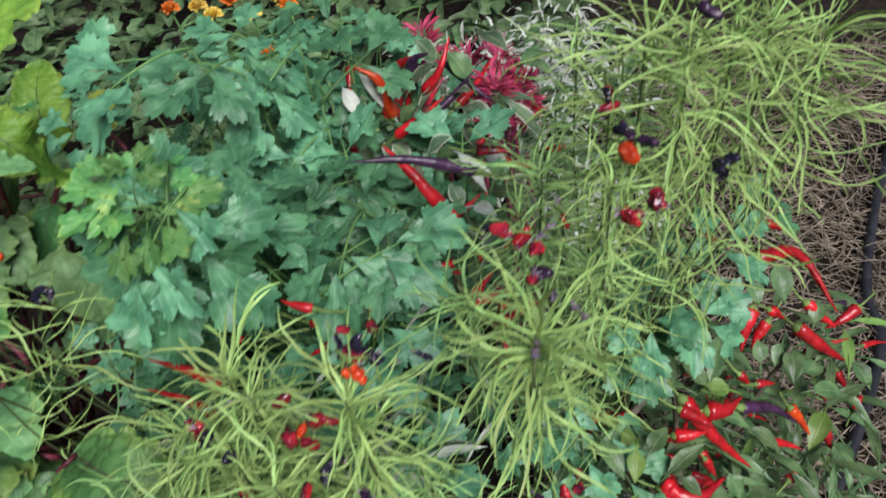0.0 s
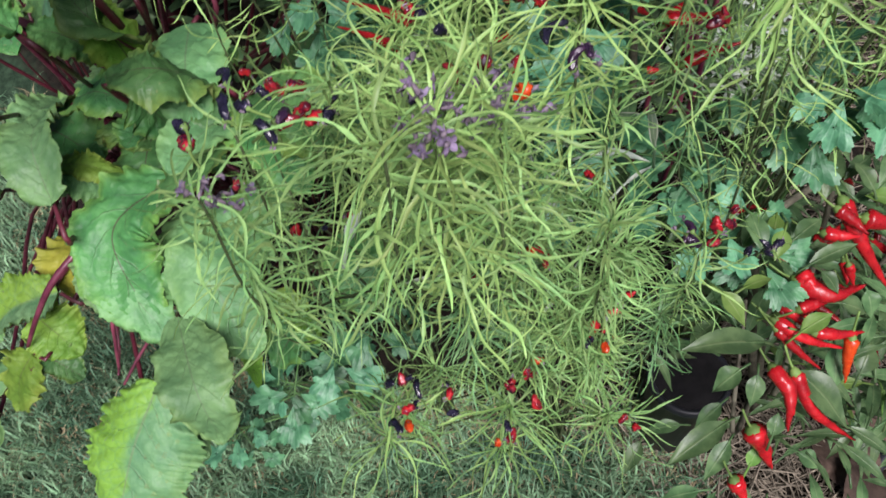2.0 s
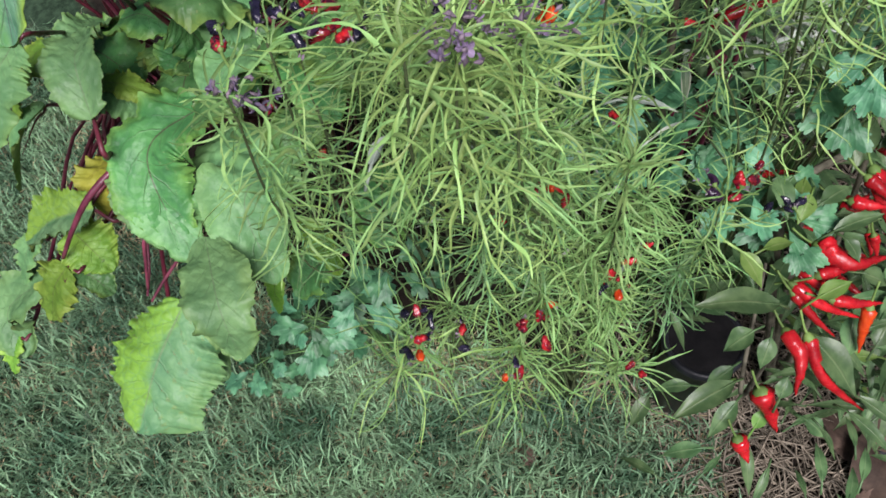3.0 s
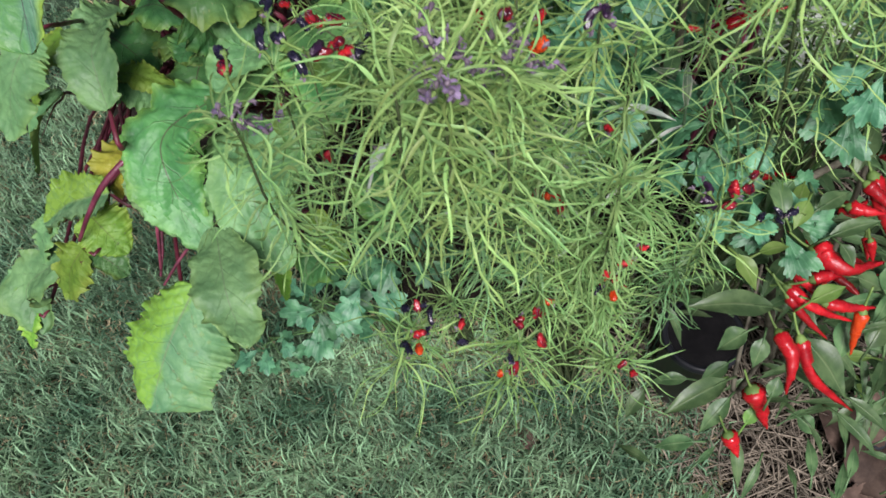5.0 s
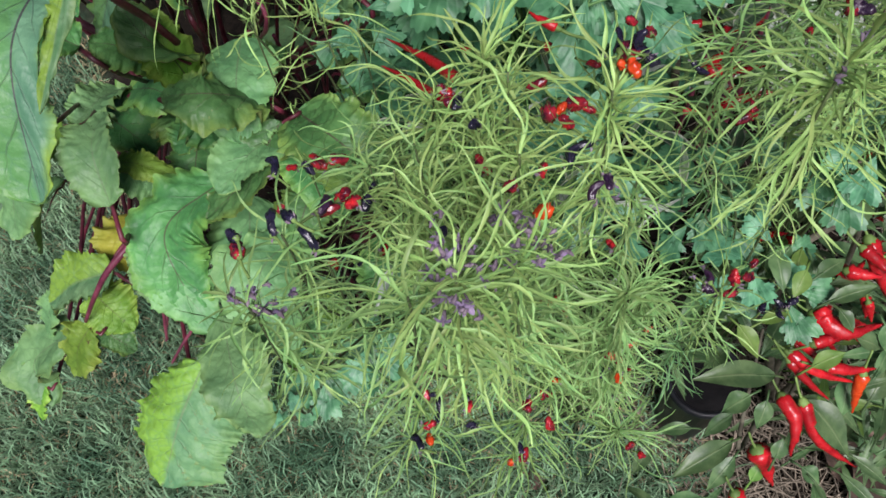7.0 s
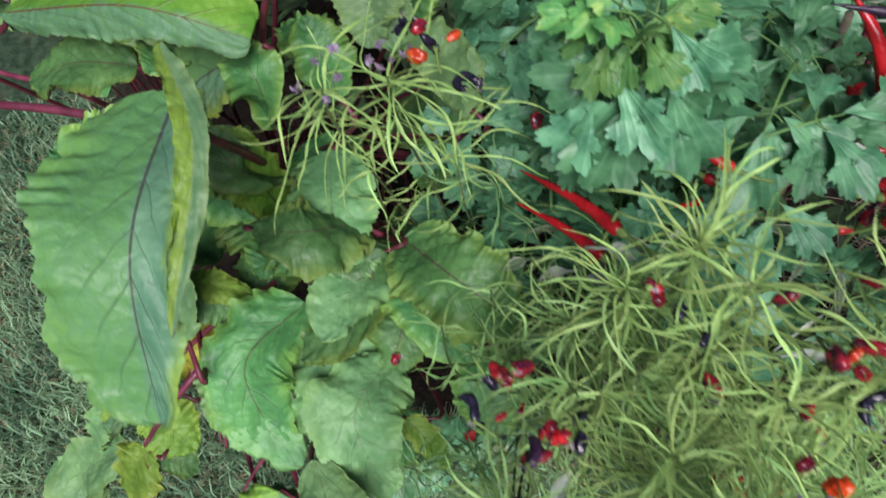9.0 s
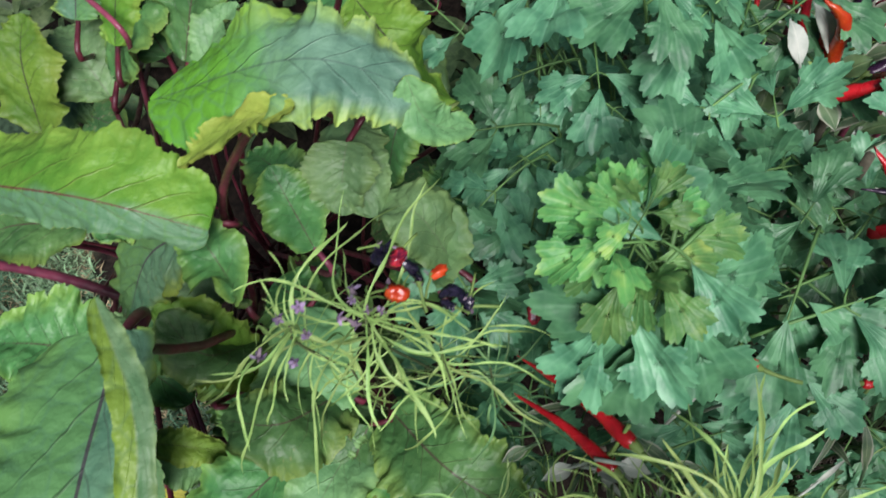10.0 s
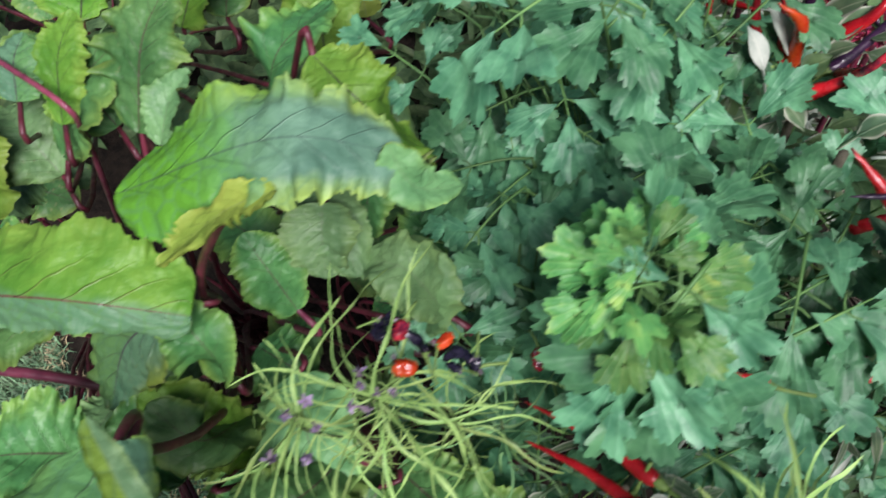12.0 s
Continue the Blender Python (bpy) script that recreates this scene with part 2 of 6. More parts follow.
PLASTIC = rough_stuff("black_plastic", (0.012, 0.013, 0.016), (0.025, 0.027, 0.032), 0.42, 30, bump=0.1)
GRASS = plain_leaf("grass_blade", (0.064, 0.15, 0.08), (0.235, 0.39, 0.21), 0.5, 0.12, island=True, ray_color=(0.2, 0.3, 0.13), grain=9, vary=1.1)
DRY_GRASS = rough_stuff("dry_grass", (0.24, 0.19, 0.1), (0.42, 0.36, 0.22), 0.8, 30, island=True, bump=0.2)
MAGENTA = plain_leaf("magenta_plume", (0.3, 0.015, 0.06), (0.5, 0.05, 0.14), 0.6, 0.2, island=True)
MARIGOLD = plain_leaf("marigold_petal", (0.75, 0.2, 0.01), (0.85, 0.34, 0.02), 0.55, 0.25)
LEMON = plain_leaf("lemon_petal", (0.75, 0.55, 0.05), (0.85, 0.68, 0.16), 0.55, 0.25)


# ---- shapes ----
rng = np.random.default_rng(7)


def arr(p):
    return np.array(p, float)


def unit(p):
    return p / max(np.linalg.norm(p), 1e-9)


def mesh_from(name, chunks, mats, smooth=True):
    """One mesh from chunks (vertices, quads or triangles, uv, material slot)."""
    me = bpy.data.meshes.new(name)
    verts, faces, uvs, slots, n = [], [], [], [], 0
    for v, f, uv, slot in chunks:
        verts.append(v)
        uvs.append(uv)
        faces.extend((f + n).tolist())
        slots.extend([slot] * len(f))
        n += len(v)
    verts, uvs = np.concatenate(verts), np.concatenate(uvs)
    me.from_pydata(verts.tolist(), [], faces)
    layer = me.uv_layers.new(name="UVMap")
    index = np.empty(len(me.loops), dtype=np.int32)
    me.loops.foreach_get("vertex_index", index)
    layer.data.foreach_set("uv", uvs[index].astype(np.float32).ravel())
    for m in mats:
        me.materials.append(m)
    me.polygons.foreach_set("material_index", np.array(slots, dtype=np.int32))
    me.polygons.foreach_set("use_smooth", np.full(len(slots), smooth))
    me.update()
    return me


def part(name, me, parent, label="", m=None):
    ob = new(name, me)
    ob.parent = parent
    if m is not None:
        ob.matrix_basis = m
    if label:
        tagged(ob, label)
    return ob


def thing(name, where, label, category, group="", kind=""):
    ob = new(name)
    ob.location = where
    ob.empty_display_size = 0.05
    return tagged(ob, label, category, group, kind)


def quads(rows, cols, wrap=False):
    i, j = np.meshgrid(np.arange(rows - 1), np.arange(cols if wrap else cols - 1), indexing="ij")
    k = (j + 1) % cols
    return np.stack([i * cols + j, i * cols + k, (i + 1) * cols + k, (i + 1) * cols + j], -1).reshape(-1, 4)


def glide(points, n):
    """A smooth line of n points through the given ones."""
    p = arr(points)
    p = np.vstack([2 * p[0] - p[1], p, 2 * p[-1] - p[-2]])
    out = []
    for s in np.linspace(0, len(p) - 3 - 1e-6, n):
        i, t = int(s), s - int(s)
        a, b, c, d = p[i : i + 4]
        out.append(0.5 * (2 * b + (c - a) * t + (2 * a - 5 * b + 4 * c - d) * t * t + (3 * b - a - 3 * c + d) * t ** 3))
    return arr(out)


def frames(line):
    """Tangent, side and normal along a line, with as little twist as can be."""
    t = np.gradient(line, axis=0)
    t /= np.linalg.norm(t, axis=1)[:, None] + 1e-12
    s = np.cross(t[0], (0, 0, 1.0))
    if np.linalg.norm(s) < 0.1:
        s = np.cross(t[0], (0, 1.0, 0))
    s = unit(s)
    side = []
    for k in t:
        s = unit(s - k * np.dot(s, k))
        side.append(s)
    side = arr(side)
    return t, side, np.cross(side, t)


def tube(points, radii, sides=6, n=10, slot=0, flat=1.0, smooth_line=True):
    line = glide(points, n) if smooth_line else arr(points)
    n = len(line)
    r = np.interp(np.linspace(0, 1, n), np.linspace(0, 1, len(radii)), radii)
    _, s, m = frames(line)
    a = np.linspace(0, 2 * np.pi, sides, endpoint=False)
    v = line[:, None] + r[:, None, None] * (np.cos(a)[None, :, None] * s[:, None] + flat * np.sin(a)[None, :, None] * m[:, None])
    f = quads(n, sides, True)
    uv = np.stack(np.meshgrid(np.linspace(0, 1, n), np.arange(sides) / sides, indexing="ij")[::-1], -1).reshape(-1, 2)
    v = v.reshape(-1, 3)
    v = np.vstack([v, line[:1], line[-1:]])
    uv = np.vstack([uv, [[0.5, 0]], [[0.5, 1]]])
    k, last = len(v) - 2, (n - 1) * sides
    tri = [[k, (i + 1) % sides, i, i] for i in range(sides)] + [[k + 1, last + i, last + (i + 1) % sides, last + (i + 1) % sides] for i in range(sides)]
    return v, _mixed(f, tri), uv, slot


class _mixed:
    """Quads together with triangles (whose last corner is doubled)."""

    def __init__(self, q, tri):
        self.rows = [list(map(int, r)) for r in q] + [list(map(int, r[:3])) for r in tri]

    def __add__(self, n):
        return _shifted([[i + n for i in r] for r in self.rows])

    def __len__(self):
        return len(self.rows)


class _shifted:
    def __init__(self, rows):
        self.rows = rows

    def tolist(self):
        return self.rows


def wobble(n, amount, smooth=3):
    w = rng.normal(0, 1, n + 2 * smooth)
    return np.convolve(w, np.ones(smooth) / smooth, "same")[smooth : smooth + n] * amount * smooth ** 0.5


def blade(base, tip, width, mid=None, arch=0.15, roll=0.0, fold=0.15, ruffle=0.1, waves=5, shape=(0.5, 0.6), nu=13, nv=20, thick=0.0005, ragged=0.06, pucker=0.0, veins=7, curl=0.0, teeth=9, frill=0.0, frills=9, sides=(1.0, 1.0), cup=(0.0, 0.0)):
    """A broad leaf from base to tip, as two thin shells (slots 0 above, 1 below). Returns chunks and the midrib line."""
    b, t = arr(base), arr(tip)
    length = np.linalg.norm(t - b)
    m = (b + t) / 2 + arr((0, 0, arch * length)) if mid is None else arr(mid)
    line = glide([b, m, t], nv)
    tan = np.gradient(line, axis=0)
    tan /= np.linalg.norm(tan, axis=1)[:, None]
    up = arr((0, 0, 1.0)) if abs(unit(t - b)[2]) < 0.93 else arr((0, -1.0, 0.2))
    side = np.cross(tan, up)
    side /= np.linalg.norm(side, axis=1)[:, None]
    c, s = math.cos(radians(roll)), math.sin(radians(roll))
    nor = np.cross(side, tan)
    side, nor = side * c + nor * s, nor * c - side * s
    v = np.linspace(0, 1, nv)
    p, q = shape
    peak = (p / (p + q)) ** p * (q / (p + q)) ** q
    w = (v + 1e-4) ** p * (1 - v + 1e-4) ** q / peak * width / 2
    w[0] = max(w[0], 0.0015)
    u = np.linspace(-1, 1, nu)
    u = np.sign(u) * (1 - (1 - np.abs(u)) ** 1.45)
    wide = max(3, nv // 7) | 1
    a = np.abs(u)
    ph = rng.uniform(0, 6.28, 4)
    out = 1 + 1.1 * ragged * wobble(nv, 1.0, wide)[:, None] * np.where(u < 0, 1, 0)[None] * a[None] ** 3
    out = out + 1.1 * ragged * wobble(nv, 1.0, wide)[:, None] * np.where(u > 0, 1, 0)[None] * a[None] ** 3
    for sgn in (-1, 1):
        phase = np.cumsum(teeth * np.pi / nv * np.exp(wobble(nv, 0.35, wide))) + ph[0]
        scallop = (np.abs(np.sin(phase)) - 0.6) * (0.6 + 0.5 * wobble(nv, 0.7, wide))
        out = out + ragged * 0.5 * scallop[:, None] * np.where(u * sgn > 0, a ** 8, 0)[None]
    x = w[:, None] * u[None] * out * np.where(u < 0, sides[0], sides[1])[None]
    h = fold * w[:, None] * (a[None] ** 1.3)
    edge = np.where(u < 0, 0, 1)[None]
    turns = np.cumsum(waves * (1.0 + 0.6 * np.sin(v * 7 + ph[2])))[:, None] / nv * 6.28
    left, right = wobble(nv, 1.0, wide)[:, None], wobble(nv, 1.0, wide)[:, None]
    size = np.where(u[None] < 0, 0.6 + 0.5 * left, 0.6 + 0.5 * right)
    h = h + ruffle * width * a[None] ** 2.2 * size * np.sin(turns + ph[1] + edge * ph[2]) * (0.35 + 0.65 * np.sin(np.pi * v))[:, None]
    h = h + 0.22 * ruffle * width * a[None] ** 3 * np.sin(turns * 2.3 + ph[3] + edge * 1.3)
    h = h + 0.06 * width * np.sin(3.1 * u[None] + 4 * v[:, None] + ph[0]) * np.sin(5 * v[:, None] + ph[3]) * a[None]
    for sgn, lift_up in zip((-1, 1), cup):
        mine = np.where(u * sgn > 0, a, 0)[None]
        beat = np.cumsum(np.exp(wobble(nv, 0.95, wide)))
        beat = beat / beat[-1] * frills * 6.283 + rng.uniform(0, 6.28)
        size = np.clip(0.6 + 0.85 * wobble(nv, 1.0, wide), 0.0, 2.1) * np.minimum(1, 6 * v * (1 - v) + 0.25)
        h = h + frill * width * mine ** 4 * (size * np.sin(beat))[:, None] + lift_up * width * mine ** 2.4
        x = x + sgn * 0.15 * frill * width * mine ** 5 * (size * np.cos(beat * 1.3))[:, None]
    h = h - curl * width * np.maximum(a[None] - 0.55, 0) ** 2
    if pucker:
        lane = np.mod((v[:, None] - 0.32 * a[None]) * veins, 1.0)
        h = h + pucker * np.sin(np.pi * lane) * np.sin(np.pi * np.minimum(a[None] * 1.1, 1)) * width
        h = h + 0.5 * pucker * width * np.sin(17 * v[:, None] + 9 * u[None] + ph[0]) * np.sin(11 * u[None] - 14 * v[:, None] + ph[1]) * a[None]
    g = line[:, None] + x[..., None] * side[:, None] + h[..., None] * nor[:, None]
    uv = np.stack(np.meshgrid(v, (u + 1) / 2, indexing="ij")[::-1], -1).reshape(-1, 2)
    f = quads(nv, nu)
    lift = nor[:, None] * thick / 2
    top = (g + lift).reshape(-1, 3)
    low = (g - lift).reshape(-1, 3)
    return [(top, f[:, ::-1], uv, 0), (low, f, uv, 1)], line


def strip(start, way, length, width, droop, bend=0.0, n=9, wave=0.0, curl=0.0):
    """A narrow ribbon leaf that leaves start along way and sinks under its weight. Slot 0."""
    d = unit(arr(way))
    p = arr(start)
    step = length / (n - 1)
    line = [p]
    flat = unit(np.cross(d, (0, 0, 1.0)) + 1e-6)
    turn, beat, turn2, beat2 = rng.uniform(0, 6.28), rng.uniform(4, 11), rng.uniform(0, 6.28), rng.uniform(4, 12)
    for i in range(n - 1):
        k = i / (n - 2)
        d = unit(d + arr((0, 0, -1.0)) * droop / (n - 1) * (0.5 + k) + flat * (bend / (n - 1) + wave * rng.normal() + 1.6 * wave * math.sin(turn + k * beat)) + arr((0, 0, 1.0)) * (curl * k * k + 1.3 * wave * math.sin(turn2 + k * beat2)))
        p = p + d * step
        line.append(p)
    line = arr(line)
    t, s, m = frames(line)
    v = np.linspace(0, 1, n)
    w = width / 2 * (np.clip(np.sin(np.pi * (0.1 + 0.9 * v) ** 0.8), 0, 1) ** 0.35 + 0.05) * (1 + 0.3 * np.clip(wobble(n, 1.0, 2), -1.6, 1.8))
    twist = np.cumsum(rng.normal(0, 0.12, n)) + rng.normal(0, 0.3)
    side = s * np.cos(twist)[:, None] + m * np.sin(twist)[:, None]
    nor = np.cross(side, t)
    g = np.stack([line - side * w[:, None], line - nor * w[:, None] * 0.45, line + side * w[:, None]], 1).reshape(-1, 3)
    uv = np.stack(np.meshgrid(v, (0.0, 0.5, 1.0), indexing="ij")[::-1], -1).reshape(-1, 2)
    return g, quads(n, 3), uv, 0


def place(chunk, m, slot=None):
    v, f, uv, k = chunk
    r = np.array(m)
    return v @ r[:3, :3].T + r[:3, 3], f, uv, k if slot is None else slot


def along(o, way, roll=0.0, size=1.0, up=(0, 0, 1.0)):
    """A pose at o whose y axis points along way and whose z axis is as near to up as can be."""
    y = Vector(way).normalized()
    z = Vector(up)
    x = y.cross(z)
    if x.length < 0.05:
        x = y.cross(Vector((0, -1, 0.1)))
    x.normalize()
    z = x.cross(y)
    m = Matrix((x, y, z)).transposed().to_4x4()
    return Matrix.Translation(o) @ m @ Matrix.Rotation(radians(roll), 4, "Y") @ Matrix.Diagonal((size, size, size, 1))


def local(ob, p):
    return arr(p) - arr(ob.location)


# ---- ground: one sheet, lawn in front, planted bed behind ----
def bed_edge(x):
    """How far back the lawn reaches at x."""
    x = min(max(x, -3.0), 3.0)
    return 0.27 + 0.04 * math.exp(-(((x - 0.03) / 0.17) ** 2)) + 0.03 * math.sin(x * 7) - 0.21 / (1 + math.exp(-(x - 0.24) * 22)) + 0.5 / (1 + math.exp((x + 0.93) * 14))


def ground_height(x, y):
    k = 1 / (1 + math.exp(-(y - bed_edge(x)) * 40)) if -2 < y < 3 else 0.0
    near = max(0.0, 1 - abs(x) / 4) * max(0.0, 1 - abs(y - 1) / 3)
    return near * (0.012 * noise.noise((x * 3, y * 3, 0)) + k * (0.015 + 0.012 * noise.noise((x * 14, y * 14, 3))))


def build_ground():
    def spread(inner, outer, n_in, n_out):
        a = np.linspace(-inner, inner, n_in)
        b = inner * (outer / inner) ** (np.arange(1, n_out + 1) / n_out)
        return np.concatenate([-b[::-1], a, b])

    xs, ys = spread(1.6, 400, 90, 12), spread(1.6, 400, 90, 12) + 0.6
    v = arr([(x, y, ground_height(x, y)) for y in ys for x in xs])
    uv = v[:, :2].copy()
    s = Shader("lawn_and_bed", 0.95, 0.2)
    sep = s.tree.nodes.new("ShaderNodeSeparateXYZ")
    s.tree.links.new(s.coords("Object"), sep.inputs[0])
    x, y = sep.outputs[0], sep.outputs[1]
    turf = s.mix(s.span(s.noise(60, 4), 0.3, 0.7), (0.012, 0.026, 0.014), (0.04, 0.075, 0.042))
    turf = s.mix(s.math("MULTIPLY", s.span(s.noise(9, 3), 0.5, 0.7), 0.45), turf, (0.13, 0.12, 0.075))
    earth = s.mix(s.span(s.noise(70, 4), 0.3, 0.7), (0.006, 0.005, 0.004), (0.024, 0.018, 0.013))
    rise = s.math("DIVIDE", 1.0, s.math("ADD", 1.0, s.math("EXPONENT", s.math("MULTIPLY", s.math("SUBTRACT", x, 0.24), -22.0))))
    fall = s.math("DIVIDE", 1.0, s.math("ADD", 1.0, s.math("EXPONENT", s.math("MULTIPLY", s.math("ADD", x, 0.93), 14.0))))
    line = s.math("ADD", s.math("SUBTRACT", 0.28, s.math("MULTIPLY", rise, 0.21)), s.math("MULTIPLY", fall, 0.5))
    inside = s.math("MULTIPLY", s.span(s.math("ADD", s.math("SUBTRACT", y, line), s.math("MULTIPLY", s.noise(25, 3), 0.05)), 0.0, 0.06), s.span(y, 2.6, 2.4, 0.0, 1.0))
    s.color(s.mix(inside, turf, earth))
    s.bump(s.noise(180, 4), 0.8, 0.004)
    ob = new("ground", mesh_from("ground", [(v, quads(len(ys), len(xs)), uv, 0)], [s.mat]))
    tagged(ob, "green lawn running into a dark soil garden bed", "ground", kind="structure")


build_ground()


def build_grass():
    chunks, dry = [], []
    n = 140000
    ang, far = rng.uniform(0, 6.283, n), rng.random(n) ** 0.62
    px = -0.3 + 1.05 * far * np.cos(ang)
    py = 0.2 + 0.7 * far * np.sin(ang)
    for x, y in zip(px, py):
        e = bed_edge(x)
        if y > e + 0.05 * noise.noise((x * 20, y * 20, 5)) + 0.02:
            continue
        patch = noise.noise((x * 5, y * 5, 1)) + 0.6 * noise.noise((x * 16, y * 16, 4))
        is_dry = rng.random() < 0.14 + 0.26 * max(0, patch) + (0.3 if y > e - 0.05 else 0)
        az = rng.uniform(0, 6.283)
        tilt = rng.uniform(0.35, 1.9)
        length = rng.uniform(0.02, 0.05) * (1.0 + 0.25 * patch)
        w = rng.uniform(0.0012, 0.0025)
        d = arr((math.cos(az), math.sin(az), 0))
        s = arr((-d[1], d[0], 0)) * w / 2
        p0 = arr((x, y, ground_height(x, y) - 0.003))
        p1 = p0 + length * 0.5 * (d * 0.5 + arr((0, 0, tilt)))
        p2 = p1 + length * 0.5 * (d * 0.95 + arr((0, 0, tilt * 0.25 - 0.1)))
        v = arr([p0 - s, p0 + s, p1 + s, p1 - s, p2])
        if is_dry:
            v[:, 2] = p0[2] + (v[:, 2] - p0[2]) * 0.45
        (dry if is_dry else chunks).append(v)
    for name, rows, m, lab in (("grass", chunks, GRASS, "short green lawn grass blades"), ("dry_grass", dry, DRY_GRASS, "dry straw-coloured thatch in the lawn")):
        v = np.concatenate(rows)
        k = np.arange(len(rows))[:, None] * 5
        f = _mixed((k + [[0, 1, 2, 3]]).tolist(), (k + [[3, 2, 4, 4]]).tolist())
        uv = np.tile(arr([(0, 0), (1, 0), (1, 0.5), (0, 0.5), (0.5, 1)]), (len(rows), 1))
        tagged(new(name, mesh_from(name, [(v, f, uv, 0)], [m])), lab, "grass", kind="stuff")


build_grass()


def build_mulch():
    chunks = []
    for i in range(12000):
        x, y = (rng.uniform(0.05, 1.5), rng.uniform(0.0, 1.7)) if i % 3 else (rng.uniform(0.1, 0.62), rng.uniform(0.05, 0.5)) if i % 2 else (rng.uniform(0.4, 1.1), rng.uniform(0.5, 1.4))
        if y < bed_edge(x) - 0.04 + 0.03 * rng.normal() or (x < 0.25 and y > 0.5 and rng.random() < 0.5):
            continue
        if ((x - 0.6) / 0.85) ** 2 + ((y - 0.65) / 0.9) ** 2 > 1 - 0.5 * rng.random() ** 2:
            continue
        az, length = rng.uniform(0, 6.283), rng.uniform(0.03, 0.12)
        z = ground_height(x, y) + rng.uniform(0.0, 0.022)
        d = arr((math.cos(az), math.sin(az), rng.normal(0, 0.06)))
        bow = arr((-d[1], d[0], 0)) * rng.normal(0, 0.08) * length
        p = arr((x, y, z))
        r = rng.uniform(0.0005, 0.0013)
        chunks.append(tube([p - d * length / 2, p + bow, p + d * length / 2], [r, r, r * 0.7], 4, 5))
    tagged(new("straw_mulch", mesh_from("straw_mulch", chunks, [STRAW])), "loose pale straw and twig mulch on dark soil", "mulch", kind="stuff")


build_mulch()


# ---- beet plants ----
def beet_plant(where, label):
    ob = thing("beet_plant", where, label, "beet plant", "beets in the bed")
    x, y, z = where
    ring = [(0, 0, -0.02), (0, 0, 0.01), (0, 0, 0.035), (0, 0, 0.06)]
    part("crown", mesh_from("crown", [tube(ring, [0.02, 0.033, 0.028, 0.008], 12, 8)], [STALK_RED]), ob, "dark red beet crown at the soil")
    return ob


def beet_leaf(plant, base, tip, width, via=None, mat=None, under=None, stalk=None, thin=1.0, flap=False, **more):
    """A leaf with its blade and stalk; via: points that the stalk passes on its way from the crown."""
    if "mid" in more:
        more["mid"] = local(plant, more["mid"])
    chunks, rib = blade(local(plant, base), local(plant, tip), width, **{**dict(shape=(0.42, 0.6), ruffle=0.075, waves=rng.integers(3, 6), pucker=0.045, fold=rng.uniform(-0.1, 0.32), nu=17, nv=70, ragged=0.09, teeth=10, frill=0.05, frills=7), **more})
    leaf = part("leaf", mesh_from("leaf", chunks, [mat or BEET_TOP, under or BEET_UNDER]), plant)
    if flap:
        return leaf
    a = arr((rng.normal(0, 0.012), rng.normal(0, 0.012), 0.03))
    pts = [a] + [local(plant, p) for p in (via or [])]
    if not via:
        pts.append((a + rib[0]) / 2 + arr((rng.normal(0, 0.01), rng.normal(0, 0.01), 0.05)))
    cols = len(chunks[0][0]) // len(rib)
    face = chunks[0][0] - chunks[1][0]
    face = (face / np.linalg.norm(face, axis=1)[:, None]).reshape(-1, cols, 3)[:, cols // 2]
    step = rib[len(rib) // 6] - rib[0]
    pts += [rib[0] - unit(step) * min(0.02, 0.5 * np.linalg.norm(pts[-1] - rib[0])) - arr((0, 0, 0.012)) - face[0] * 0.003, rib[0] - face[0] * 0.002]
    pts += [rib[k] - face[k] * d * thin for k, d in ((len(rib) // 10, 0.0034), (len(rib) // 4, 0.003), (len(rib) * 2 // 3, 0.002))]
    r = 0.0021 * thin
    n = len(pts)
    radii = [r * 1.5] + [r * 1.15] * (n - 5) + [r * 0.85, r * 0.7, r * 0.5, r * 0.15]
    part("leaf_stalk", mesh_from("leaf_stalk", [tube(pts, radii, 8, 26, flat=0.8)], [stalk or STALK_RED]), leaf)
    return leaf


def stalk(plant, points, radii, mat):
    """A bare stalk that passes the given points."""
    part("leaf_stalk", mesh_from("leaf_stalk", [tube([local(plant, p) for p in points], [r * 0.78 for r in radii], 9, 30)], [mat]), plant)


beet_a = beet_plant((-0.563, 0.526, 0.020), "leafy beet plant with dark red stalks and broad crinkled leaves")
beet_b = beet_plant((-0.366, 0.455, 0.020), "beet plant with mid-green leaves standing in the bed")
beet_c = beet_plant((-0.782, 0.555, 0.020), "beet plant drooping over the lawn with yellowing leaves")
beet_d = beet_plant((-0.882, 0.931, 0.020), "tall beet plant with green leaves and pink stalks")

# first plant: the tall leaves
beet_leaf(beet_a, (-0.320, 0.351, 0.795), (-0.199, 0.369, 0.812), 0.051, mid=(-0.244, 0.362, 0.828), mat=BEET_LIME_SHEEN, flap=True, roll=-6, fold=-0.06, curl=0.1, ruffle=0.11, waves=4, frill=0.06, frills=7, ragged=0.12, pucker=0.02, shape=(.26, .3), nu=23, nv=130, teeth=18)
beet_leaf(beet_a, (-0.203, 0.367, 0.822), (-0.179, 0.373, 0.785), 0.019, mid=(-0.194, 0.361, 0.802), mat=BEET_PALE, under=BEET_FADED, flap=True, roll=-25, fold=0.3, frill=0.06, frills=7, ragged=0.06, nu=15, nv=70)
beet_leaf(beet_a, (-0.238, 0.342, 0.826), (-0.282, 0.315, 0.810), 0.019, mid=(-0.257, 0.332, 0.824), mat=BEET_FADED, under=BEET_FADED, flap=True, roll=-12, frill=0.08, frills=8, ragged=0.06, nu=15, nv=80)
